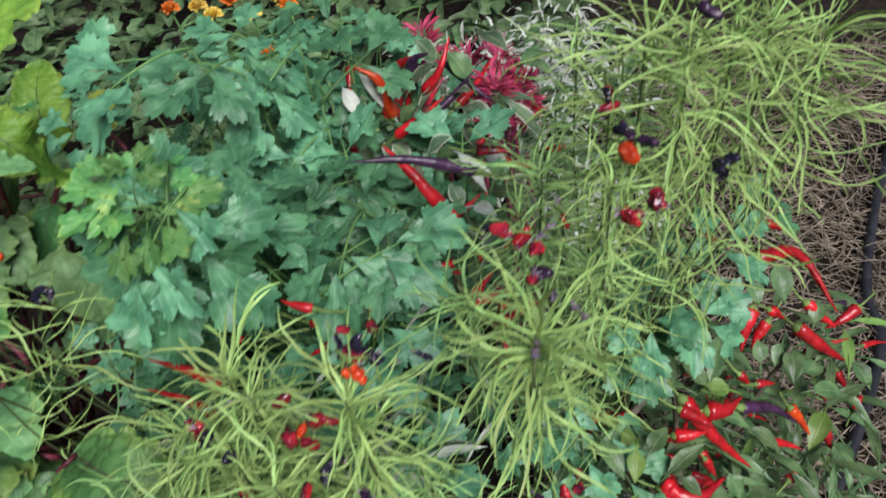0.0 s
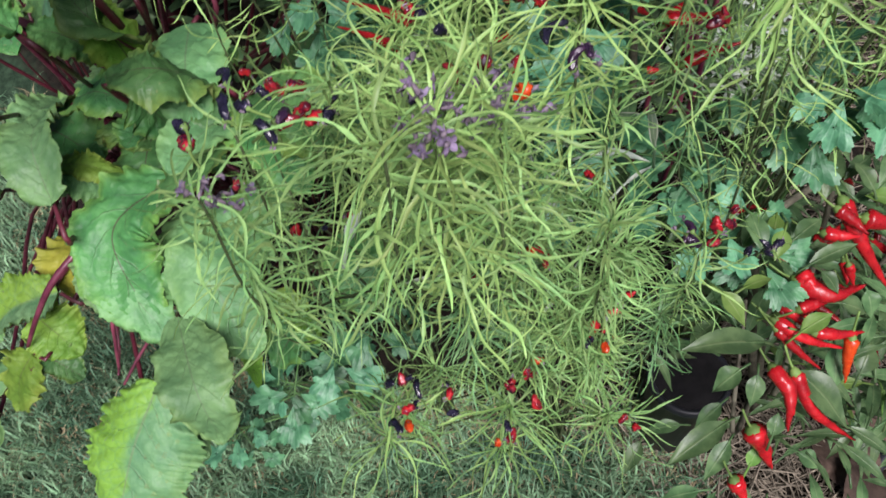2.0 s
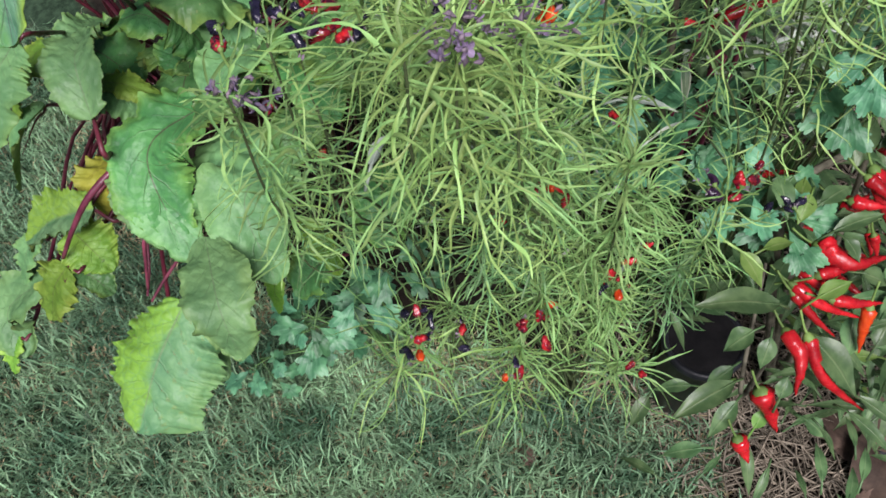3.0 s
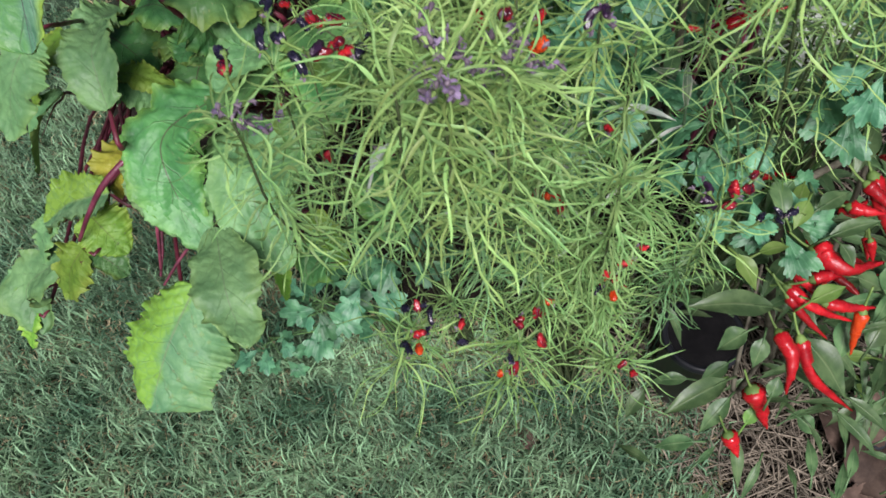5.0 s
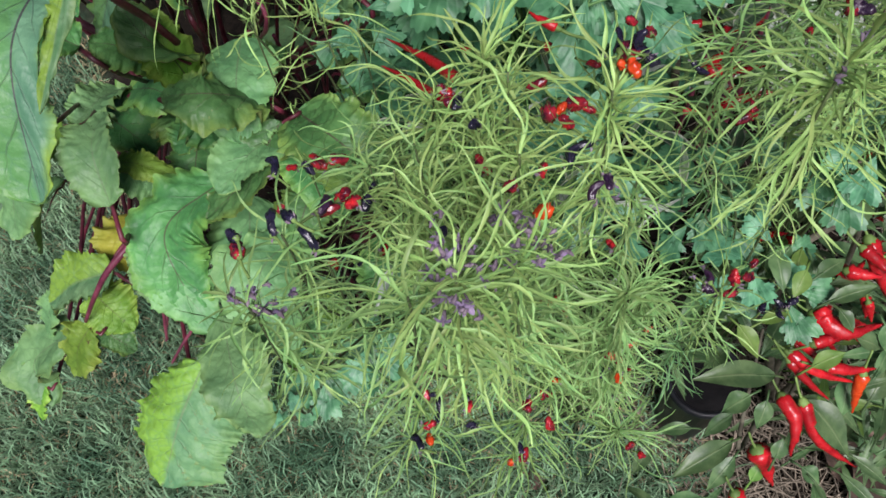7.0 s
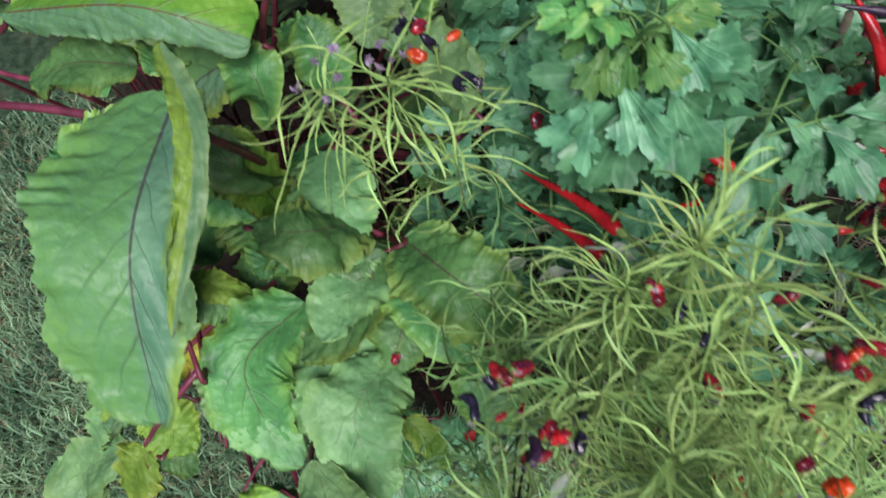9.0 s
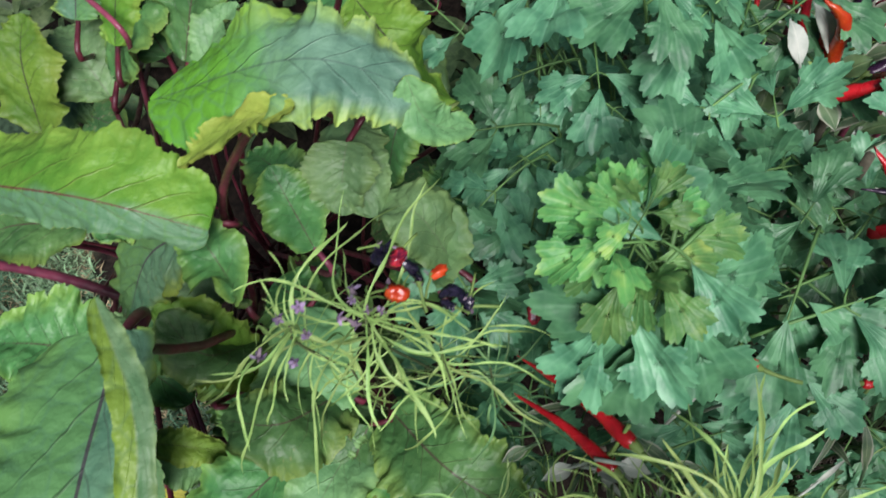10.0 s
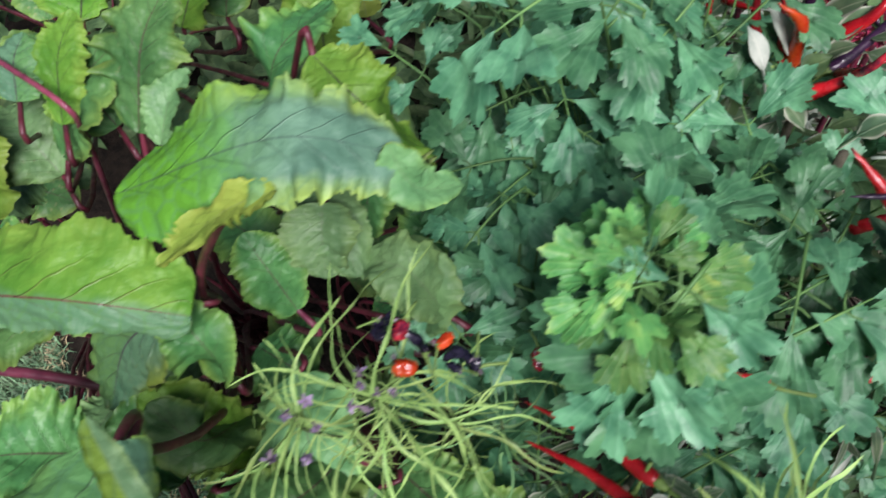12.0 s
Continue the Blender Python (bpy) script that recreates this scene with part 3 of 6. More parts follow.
stalk(beet_a, ((-0.252, 0.352, 0.812), (-0.283, 0.348, 0.775), (-0.321, 0.345, 0.700), (-0.352, 0.340, 0.560), (-0.438, 0.324, 0.300)), (.0024, .0028, .003, .0034, .004), STALK_RED)
beet_leaf(beet_a, (-0.264, 0.398, 0.710), (-0.261, 0.366, 0.685), 0.040, mat=BEET_PALE, roll=6, frill=0.03)
beet_leaf(beet_a, (-0.298, 0.368, 0.620), (-0.326, 0.397, 0.665), 0.038, mat=BEET_TOP, stalk=STALK_PINK, fold=0.25)
beet_leaf(beet_a, (-0.267, 0.453, 0.762), (-0.218, 0.446, 0.682), 0.044, mid=(-0.237, 0.431, 0.752), mat=BEET_LIME, roll=-10, fold=0.22, frill=0.06, frills=11, ragged=0.08, shape=(.4, .42), nu=21, nv=120, teeth=15)
beet_leaf(beet_a, (-0.504, 0.326, 0.700), (-0.307, 0.322, 0.730), 0.087, mid=(-0.379, 0.319, 0.742), mat=BEET_SHADED_HALF, via=[(-0.604, 0.333, 0.600)], roll=-18, fold=-0.28, ruffle=0.05, frill=0.035, frills=9, ragged=0.08, pucker=0.02, shape=(.2, .27), sides=(0.95, 0.35), nu=23, nv=130, teeth=18)
beet_leaf(beet_a, (-0.336, 0.339, 0.690), (-0.396, 0.293, 0.625), 0.064, mid=(-0.375, 0.322, 0.665), mat=BEET_WIDE, roll=8)
beet_leaf(beet_a, (-0.431, 0.336, 0.655), (-0.507, 0.307, 0.650), 0.054, mat=BEET_TOP)
beet_leaf(beet_a, (-0.304, 0.256, 0.765), (-0.254, 0.113, 0.730), 0.084, mid=(-0.270, 0.169, 0.785), mat=BEET_WIDE, via=[(-0.334, 0.310, 0.600), (-0.311, 0.258, 0.730)], roll=5, fold=0.05, ruffle=0.04, frill=0.022, frills=9, ragged=0.07, pucker=0.02, shape=(.13, .3), sides=(0.5, 1.0), cup=(.06, .0), thin=1.3, nu=23, nv=130, teeth=18)
beet_leaf(beet_a, (-0.297, 0.259, 0.800), (-0.241, 0.141, 0.775), 0.014, mid=(-0.259, 0.215, 0.797), mat=BEET_TIP, under=BEET_FADED, flap=True, roll=18, frill=0.09, frills=11, ragged=0.07, nu=15, nv=110)

# first plant: inner leaves round the open middle
beet_leaf(beet_a, (-0.313, 0.313, 0.655), (-0.343, 0.339, 0.690), 0.034, mid=(-0.315, 0.319, 0.700), mat=BEET_TOP, fold=0.35, frill=0.05)
beet_leaf(beet_a, (-0.276, 0.418, 0.700), (-0.243, 0.368, 0.685), 0.040, mat=BEET_PALE, roll=6, frill=0.02)
beet_leaf(beet_a, (-0.247, 0.438, 0.690), (-0.252, 0.404, 0.655), 0.035, mat=BEET_TOP)
beet_leaf(beet_a, (-0.200, 0.367, 0.645), (-0.247, 0.380, 0.680), 0.040, mid=(-0.218, 0.373, 0.690), mat=BEET_PALE, curl=0.3, frill=0.02)
beet_leaf(beet_a, (-0.213, 0.368, 0.620), (-0.205, 0.397, 0.640), 0.030, mat=BEET_PALE)
beet_leaf(beet_a, (-0.380, 0.262, 0.650), (-0.434, 0.248, 0.675), 0.061, mat=BEET_TOP, frill=0.05, roll=-6)
beet_leaf(beet_a, (-0.318, 0.306, 0.600), (-0.347, 0.288, 0.675), 0.045, mid=(-0.320, 0.276, 0.655), mat=BEET_TOP, via=[(-0.382, 0.311, 0.400)], frill=0.04)
beet_leaf(beet_a, (-0.253, 0.286, 0.600), (-0.306, 0.246, 0.635), 0.055, mid=(-0.267, 0.252, 0.645), mat=BEET_TOP, frill=0.045, roll=5)
beet_leaf(beet_a, (-0.219, 0.281, 0.600), (-0.125, 0.243, 0.600), 0.066, mid=(-0.172, 0.254, 0.625), mat=BEET_TOP, roll=-6, frill=0.025, fold=0.2, nu=19, nv=90)
beet_leaf(beet_a, (-0.234, 0.284, 0.570), (-0.248, 0.199, 0.600), 0.051, mat=BEET_PALE, frill=0.03)
beet_leaf(beet_a, (-0.316, 0.284, 0.585), (-0.367, 0.296, 0.650), 0.045, mid=(-0.330, 0.288, 0.642), mat=BEET_LIME, frill=0.05, roll=-8)
beet_leaf(beet_a, (-0.292, 0.329, 0.610), (-0.251, 0.243, 0.600), 0.065, mid=(-0.271, 0.284, 0.615), mat=BEET_PALE, frill=0.03, nu=19, nv=90)
beet_leaf(beet_a, (-0.227, 0.265, 0.590), (-0.156, 0.219, 0.580), 0.047, mat=BEET_TOP)
beet_leaf(beet_a, (-0.231, 0.270, 0.600), (-0.269, 0.192, 0.565), 0.049, mid=(-0.240, 0.223, 0.590), mat=BEET_TOP, frill=0.03)
beet_leaf(beet_a, (-0.349, 0.289, 0.610), (-0.386, 0.274, 0.640), 0.047, mat=BEET_TOP, frill=0.04)
beet_leaf(beet_a, (-0.400, 0.360, 0.640), (-0.405, 0.321, 0.670), 0.048, mat=BEET_TOP, frill=0.04)
beet_leaf(beet_a, (-0.213, 0.359, 0.625), (-0.251, 0.397, 0.660), 0.038, mid=(-0.211, 0.379, 0.672), mat=BEET_PALE, curl=0.3)
beet_leaf(beet_a, (-0.246, 0.499, 0.620), (-0.306, 0.519, 0.660), 0.050, mat=BEET_PALE, roll=8)
stalk(beet_a, ((-0.716, 0.350, 0.600), (-0.576, 0.326, 0.620), (-0.510, 0.334, 0.600), (-0.532, 0.380, 0.450), (-0.525, 0.407, 0.200)), (.0026, .0026, .003, .0034, .004), STALK_PINK)
stalk(beet_a, ((-0.412, 0.443, 0.620), (-0.421, 0.413, 0.500), (-0.460, 0.436, 0.350)), (.003, .0036, .004), STALK_RED)
stalk(beet_a, ((-0.401, 0.466, 0.600), (-0.428, 0.440, 0.480), (-0.461, 0.456, 0.330)), (.003, .0036, .004), STALK_RED)
stalk(beet_a, ((-0.243, 0.284, 0.540), (-0.236, 0.245, 0.500), (-0.226, 0.200, 0.450)), (.0018, .002, .002), STALK_RED)
stalk(beet_a, ((-0.384, 0.460, 0.450), (-0.408, 0.498, 0.300), (-0.424, 0.516, 0.150)), (.0026, .0032, .004), STALK_PINK)
stalk(beet_a, ((-0.700, 0.285, 0.600), (-0.549, 0.299, 0.620), (-0.481, 0.307, 0.620), (-0.427, 0.308, 0.610), (-0.396, 0.310, 0.580), (-0.358, 0.327, 0.520), (-0.420, 0.400, 0.250)), (.004, .0042, .0046, .0046, .0046, .005, .005), STALK_PINK)
stalk(beet_c, ((-0.432, 0.111, 0.414), (-0.410, 0.130, 0.450), (-0.388, 0.155, 0.480), (-0.362, 0.205, 0.495), (-0.345, 0.252, 0.500), (-0.360, 0.300, 0.430), (-0.440, 0.360, 0.150)), (.0024, .0032, .004, .0044, .0046, .005, .005), STALK_PINK)
stalk(beet_c, ((-0.431, 0.141, 0.397), (-0.438, 0.175, 0.385), (-0.442, 0.209, 0.363), (-0.470, 0.290, 0.250)), (.0026, .003, .0032, .0036), STALK_RED)
stalk(beet_c, ((-0.405, 0.137, 0.316), (-0.393, 0.150, 0.360), (-0.385, 0.164, 0.393), (-0.400, 0.210, 0.380), (-0.450, 0.290, 0.200)), (.0022, .0024, .0026, .003, .0034), STALK_PINK)
stalk(beet_a, ((-0.402, 0.232, 0.500), (-0.372, 0.243, 0.505), (-0.346, 0.253, 0.495), (-0.365, 0.300, 0.400)), (.0026, .003, .0034, .004), STALK_RED)
stalk(beet_a, ((-0.542, 0.511, 0.680), (-0.457, 0.465, 0.690), (-0.467, 0.469, 0.650), (-0.495, 0.474, 0.580), (-0.585, 0.505, 0.400)), (.0026, .0026, .0028, .003, .0034), STALK_PINK)
beet_leaf(beet_a, (-0.321, 0.284, 0.550), (-0.326, 0.240, 0.560), 0.044, mat=BEET_TOP)
beet_leaf(beet_a, (-0.300, 0.360, 0.430), (-0.248, 0.332, 0.445), 0.062, mat=BEET_TOP)
beet_leaf(beet_a, (-0.330, 0.330, 0.430), (-0.380, 0.312, 0.450), 0.058, mat=BEET_TOP)
beet_leaf(beet_a, (-0.510, 0.303, 0.470), (-0.401, 0.268, 0.490), 0.068, mat=BEET_TOP)
beet_leaf(beet_a, (-0.469, 0.320, 0.500), (-0.463, 0.257, 0.520), 0.052, mat=BEET_PALE)
beet_leaf(beet_a, (-0.357, 0.354, 0.500), (-0.313, 0.395, 0.520), 0.053, mat=BEET_TOP)
beet_leaf(beet_a, (-0.436, 0.312, 0.520), (-0.358, 0.297, 0.540), 0.054, mat=BEET_TOP)
beet_leaf(beet_a, (-0.411, 0.342, 0.500), (-0.443, 0.378, 0.520), 0.045, mat=BEET_PALE)
beet_leaf(beet_a, (-0.346, 0.360, 0.550), (-0.299, 0.339, 0.550), 0.053, mat=BEET_TOP)
beet_leaf(beet_a, (-0.396, 0.312, 0.500), (-0.348, 0.286, 0.500), 0.063, mat=BEET_TOP)
beet_leaf(beet_a, (-0.331, 0.413, 0.600), (-0.377, 0.437, 0.600), 0.046, mat=BEET_TOP)
beet_leaf(beet_a, (-0.223, 0.461, 0.580), (-0.235, 0.428, 0.580), 0.051, mat=BEET_TOP)
beet_leaf(beet_a, (-0.170, 0.306, 0.520), (-0.186, 0.281, 0.500), 0.046, mat=BEET_TOP)

# second plant: leaves low and towards the ribbon-leaved bush
beet_leaf(beet_b, (-0.298, 0.241, 0.530), (-0.292, 0.138, 0.460), 0.073, mid=(-0.324, 0.182, 0.525), mat=BEET_TOP, frill=0.04, nu=19, nv=90)
beet_leaf(beet_b, (-0.228, 0.226, 0.500), (-0.202, 0.133, 0.460), 0.072, mid=(-0.235, 0.173, 0.510), mat=BEET_PALE, frill=0.04)
beet_leaf(beet_b, (-0.362, 0.319, 0.500), (-0.347, 0.235, 0.480), 0.064, mat=BEET_TOP)
beet_leaf(beet_b, (-0.325, 0.202, 0.520), (-0.278, 0.134, 0.455), 0.063, mid=(-0.319, 0.161, 0.500), mat=BEET_PALE, frill=0.03)
beet_leaf(beet_b, (-0.285, 0.246, 0.500), (-0.230, 0.129, 0.450), 0.074, mid=(-0.253, 0.183, 0.495), mat=BEET_PALE, frill=0.03, nu=19, nv=90)
beet_leaf(beet_b, (-0.255, 0.137, 0.500), (-0.194, 0.064, 0.470), 0.052, mid=(-0.206, 0.083, 0.515), mat=BEET_PALE, frill=0.03)
beet_leaf(beet_b, (-0.165, 0.268, 0.460), (-0.139, 0.201, 0.430), 0.057, mat=BEET_TOP)
beet_leaf(beet_b, (-0.210, 0.193, 0.460), (-0.171, 0.173, 0.420), 0.025, mat=BEET_LIME)
beet_leaf(beet_b, (-0.213, 0.145, 0.450), (-0.217, 0.129, 0.400), 0.017, mat=BEET_LIME)
beet_leaf(beet_b, (-0.222, 0.266, 0.520), (-0.222, 0.214, 0.500), 0.054, mat=BEET_TOP)
beet_leaf(beet_b, (-0.215, 0.215, 0.360), (-0.237, 0.170, 0.340), 0.052, mat=BEET_TOP)
beet_leaf(beet_b, (-0.312, 0.262, 0.600), (-0.294, 0.264, 0.560), 0.054, mat=BEET_TOP)
beet_leaf(beet_b, (-0.253, 0.274, 0.600), (-0.260, 0.238, 0.580), 0.056, mat=BEET_PALE)
stalk(beet_b, ((-0.305, 0.286, 0.400), (-0.300, 0.257, 0.360)), (.002, .002), STALK_PINK)

# third plant: hangs out over the grass
beet_leaf(beet_c, (-0.306, 0.113, 0.400), (-0.323, 0.002, 0.330), 0.116, mid=(-0.314, 0.056, 0.375), mat=BEET_TIP, roll=6, fold=-0.2, ruffle=0.05, frill=0.04, frills=9, ragged=0.11, shape=(.5, .42), nu=19, nv=90, teeth=7)
beet_leaf(beet_c, (-0.360, 0.182, 0.555), (-0.405, 0.254, 0.570), 0.05, mid=(-0.384, 0.215, 0.580), mat=BEET_PALE, frill=0.04, roll=8)
beet_leaf(beet_c, (-0.393, 0.227, 0.540), (-0.344, 0.237, 0.520), 0.029, mat=BEET_BRIGHT)
beet_leaf(beet_c, (-0.442, 0.238, 0.560), (-0.487, 0.194, 0.500), 0.043, mat=BEET_BRIGHT, frill=0.05)
beet_leaf(beet_c, (-0.448, 0.247, 0.400), (-0.433, 0.184, 0.360), 0.058, mid=(-0.438, 0.196, 0.420), mat=BEET_YELLOW, under=BEET_YELLOW)
beet_leaf(beet_c, (-0.429, 0.164, 0.420), (-0.485, 0.118, 0.405), 0.059, mat=BEET_TIP, frill=0.06, ragged=0.11)
beet_leaf(beet_c, (-0.447, 0.141, 0.410), (-0.399, 0.123, 0.385), 0.054, mat=BEET_BRIGHT, frill=0.05, ragged=0.10)
beet_leaf(beet_c, (-0.435, 0.109, 0.400), (-0.452, 0.066, 0.355), 0.058, mat=BEET_BRIGHT, frill=0.04)
beet_leaf(beet_c, (-0.427, 0.111, 0.395), (-0.396, 0.107, 0.370), 0.031, mat=BEET_TOP)
beet_leaf(beet_c, (-0.480, 0.106, 0.360), (-0.507, 0.032, 0.290), 0.066, mid=(-0.529, 0.065, 0.325), mat=BEET_PALE, frill=0.05, ragged=0.10)
beet_leaf(beet_c, (-0.530, 0.085, 0.325), (-0.580, 0.048, 0.300), 0.027, mat=BEET_PALE, ragged=0.08)
beet_leaf(beet_c, (-0.519, 0.050, 0.305), (-0.524, 0.016, 0.270), 0.030, mat=BEET_BRIGHT, ragged=0.08)
beet_leaf(beet_c, (-0.499, 0.133, 0.385), (-0.517, 0.093, 0.340), 0.033, mat=BEET_PALE)
beet_leaf(beet_c, (-0.452, 0.207, 0.515), (-0.508, 0.158, 0.425), 0.024, mat=BEET_PALE, fold=0.6)
beet_leaf(beet_c, (-0.389, 0.217, 0.540), (-0.348, 0.230, 0.510), 0.038, mat=BEET_PALE)
beet_leaf(beet_c, (-0.363, 0.206, 0.480), (-0.306, 0.133, 0.460), 0.064, mat=BEET_PALE, frill=0.03)
beet_leaf(beet_c, (-0.342, 0.106, 0.340), (-0.267, 0.074, 0.330), 0.053, mat=BEET_PALE)
beet_leaf(beet_c, (-0.421, 0.205, 0.600), (-0.426, 0.133, 0.550), 0.052, mat=BEET_PALE)
stalk(beet_c, ((-0.366, 0.255, 0.460), (-0.407, 0.226, 0.440), (-0.440, 0.186, 0.415), (-0.448, 0.144, 0.400), (-0.442, 0.113, 0.400)), (.003, .003, .0028, .0022, .0014), STALK_RED)
stalk(beet_c, ((-0.430, 0.218, 0.400), (-0.435, 0.183, 0.390), (-0.443, 0.153, 0.380)), (.0026, .0026, .002), STALK_RED)
stalk(beet_c, ((-0.454, 0.199, 0.300), (-0.444, 0.171, 0.280), (-0.433, 0.142, 0.270)), (.0022, .0022, .0018), STALK_PINK)
stalk(beet_c, ((-0.313, 0.151, 0.430), (-0.329, 0.125, 0.410), (-0.339, 0.104, 0.395)), (.002, .002, .0016), STALK_PINK)

# fourth plant: behind, to the side of the parsley
beet_leaf(beet_d, (-0.338, 0.488, 0.620), (-0.293, 0.546, 0.700), 0.054, mid=(-0.313, 0.489, 0.712), mat=BEET_TOP, frill=0.03, nu=19, nv=90)
beet_leaf(beet_d, (-0.500, 0.700, 0.560), (-0.400, 0.790, 0.670), 0.105, mid=(-0.450, 0.730, 0.650), mat=BEET_BRIGHT, frill=0.03, ragged=0.09, nu=19, nv=90)
beet_leaf(beet_d, (-0.308, 0.537, 0.650), (-0.314, 0.606, 0.700), 0.058, mat=BEET_LIME, frill=0.03)
beet_leaf(beet_d, (-0.419, 0.466, 0.660), (-0.394, 0.538, 0.720), 0.067, mat=BEET_TOP, frill=0.04, nu=19, nv=90)
beet_leaf(beet_d, (-0.490, 0.461, 0.630), (-0.436, 0.516, 0.690), 0.068, mat=BEET_TOP, frill=0.04)
beet_leaf(beet_d, (-0.496, 0.557, 0.660), (-0.504, 0.634, 0.660), 0.081, mat=BEET_LIME, frill=0.04)
beet_leaf(beet_d, (-0.387, 0.445, 0.680), (-0.372, 0.488, 0.700), 0.026, mat=BEET_PALE, fold=0.5)
beet_leaf(beet_d, (-0.463, 0.556, 0.600), (-0.425, 0.575, 0.620), 0.032, mat=BEET_PALE)
beet_leaf(beet_d, (-0.445, 0.589, 0.620), (-0.422, 0.647, 0.640), 0.065, mat=BEET_LIME)
beet_leaf(beet_d, (-0.306, 0.624, 0.600), (-0.318, 0.668, 0.620), 0.038, mat=BEET_FADED)
beet_leaf(beet_d, (-0.424, 0.619, 0.600), (-0.434, 0.692, 0.600), 0.053, mat=BEET_TOP)
beet_leaf(beet_d, (-0.517, 0.484, 0.660), (-0.517, 0.527, 0.680), 0.055, mat=BEET_WIDE)
beet_leaf(beet_d, (-0.476, 0.468, 0.660), (-0.468, 0.531, 0.700), 0.043, mat=BEET_LIME, frill=0.05)
beet_leaf(beet_d, (-0.554, 0.475, 0.580), (-0.575, 0.443, 0.560), 0.057, mat=BEET_PALE)
beet_leaf(beet_d, (-0.551, 0.419, 0.600), (-0.562, 0.482, 0.660), 0.055, mat=BEET_LIME)
beet_leaf(beet_d, (-0.511, 0.461, 0.600), (-0.564, 0.503, 0.620), 0.067, mat=BEET_PALE)
beet_leaf(beet_d, (-0.466, 0.494, 0.620), (-0.506, 0.525, 0.640), 0.059, mat=BEET_TOP)

# low inner leaves round the crowns
for plant, n, reach in ((beet_a, 3, 0.12), (beet_b, 4, 0.1), (beet_c, 8, 0.1), (beet_d, 14, 0.16)):
    for _ in range(n):
        az, k = rng.uniform(0, 6.283), rng.uniform(0.3, 1.0)
        x, y, z = plant.location
        b = (x + math.cos(az) * reach * k, y + math.sin(az) * reach * k, rng.uniform(0.22, 0.45))
        far = rng.uniform(0.07, 0.1)
        e = (b[0] + math.cos(az) * far, b[1] + math.sin(az) * far, b[2] + rng.normal(0.0, 0.025))
        if e[1] > 0.22:
            beet_leaf(plant, b, e, rng.uniform(0.05, 0.08), mat=BEET_TOP if rng.random() < 0.75 else BEET_PALE, nv=24, nu=11, roll=rng.normal(0, 12), thin=.8)


# ---- parsley ----
def leaflet(size, slim=1.0):
    """A wedge-based leaflet from the origin along y: an end lobe and two pairs of side lobes, each bluntly toothed, parted by clefts."""
    nt, nr = 144, 6
    th = np.linspace(-180, 180, nt, endpoint=False)
    wedge = 0.5 * math.sin(0.44) / np.sin(np.radians(np.clip(np.abs(th), 84, 180) - 25))
    reach = np.where(np.abs(th) < 84, 0.26, wedge)
    for middle, tall, gap in ((0, 0.53, 11), (-46, 0.52, 10.5), (46, 0.52, 10.5), (-82, 0.41, 9), (82, 0.41, 9)):
        middle, tall = middle * slim + rng.normal(0, 3), tall * rng.uniform(0.9, 1.08)
        for step, short in ((-1.8, 0.74), (-0.95, 0.93), (0, 1.0), (0.95, 0.93), (1.8, 0.74)):
            off = np.abs(th - middle - step * gap - rng.normal(0, 1))
            reach = np.maximum(reach, tall * (short + rng.normal(0, 0.03)) - 0.0155 * (np.sqrt(off ** 2 + 4) - 2.0))
    a = np.radians(th)
    k = np.linspace(0.03, 1, nr)
    x = k[:, None] * reach[None] * np.sin(a)[None]
    y = 0.5 + k[:, None] * reach[None] * np.cos(a)[None]
    rho, turn = np.hypot(x, y), np.arctan2(x, np.maximum(y, 1e-3))
    z = -rng.uniform(0.0, 0.3) * y ** 2 - rng.uniform(0.05, 0.4) * x ** 2 + rng.uniform(0.05, 0.3) * np.abs(x)
    lane = np.abs(np.sin(turn * 180 / 38))
    z = z + 0.028 * lane * rho
    q = rng.uniform(0, 6, 5)
    z = z + 0.05 * np.sin(6 * x + q[0]) * np.sin(5 * y + q[1]) + 0.018 * np.sin(15 * x + q[2]) * np.sin(13 * y + q[3]) * rho
    z = z + 0.025 * (k[:, None] ** 3) * np.sin(5 * a + q[4])[None]
    v = np.stack([x, y, z], -1).reshape(-1, 3) * size
    v = np.vstack([v, [(0, 0.5 * size, z[0].mean() * size)]])
    uv = np.stack([0.5 + np.degrees(turn) / 136, np.clip(rho, 0, 1)], -1).reshape(-1, 2)
    uv = np.vstack([uv, [(0.5, 0.5)]])
    last = len(v) - 1
    return v, _mixed(quads(nr, nt, True)[:, ::-1], [[last, (i + 1) % nt, i, i] for i in range(nt)]), uv, 0


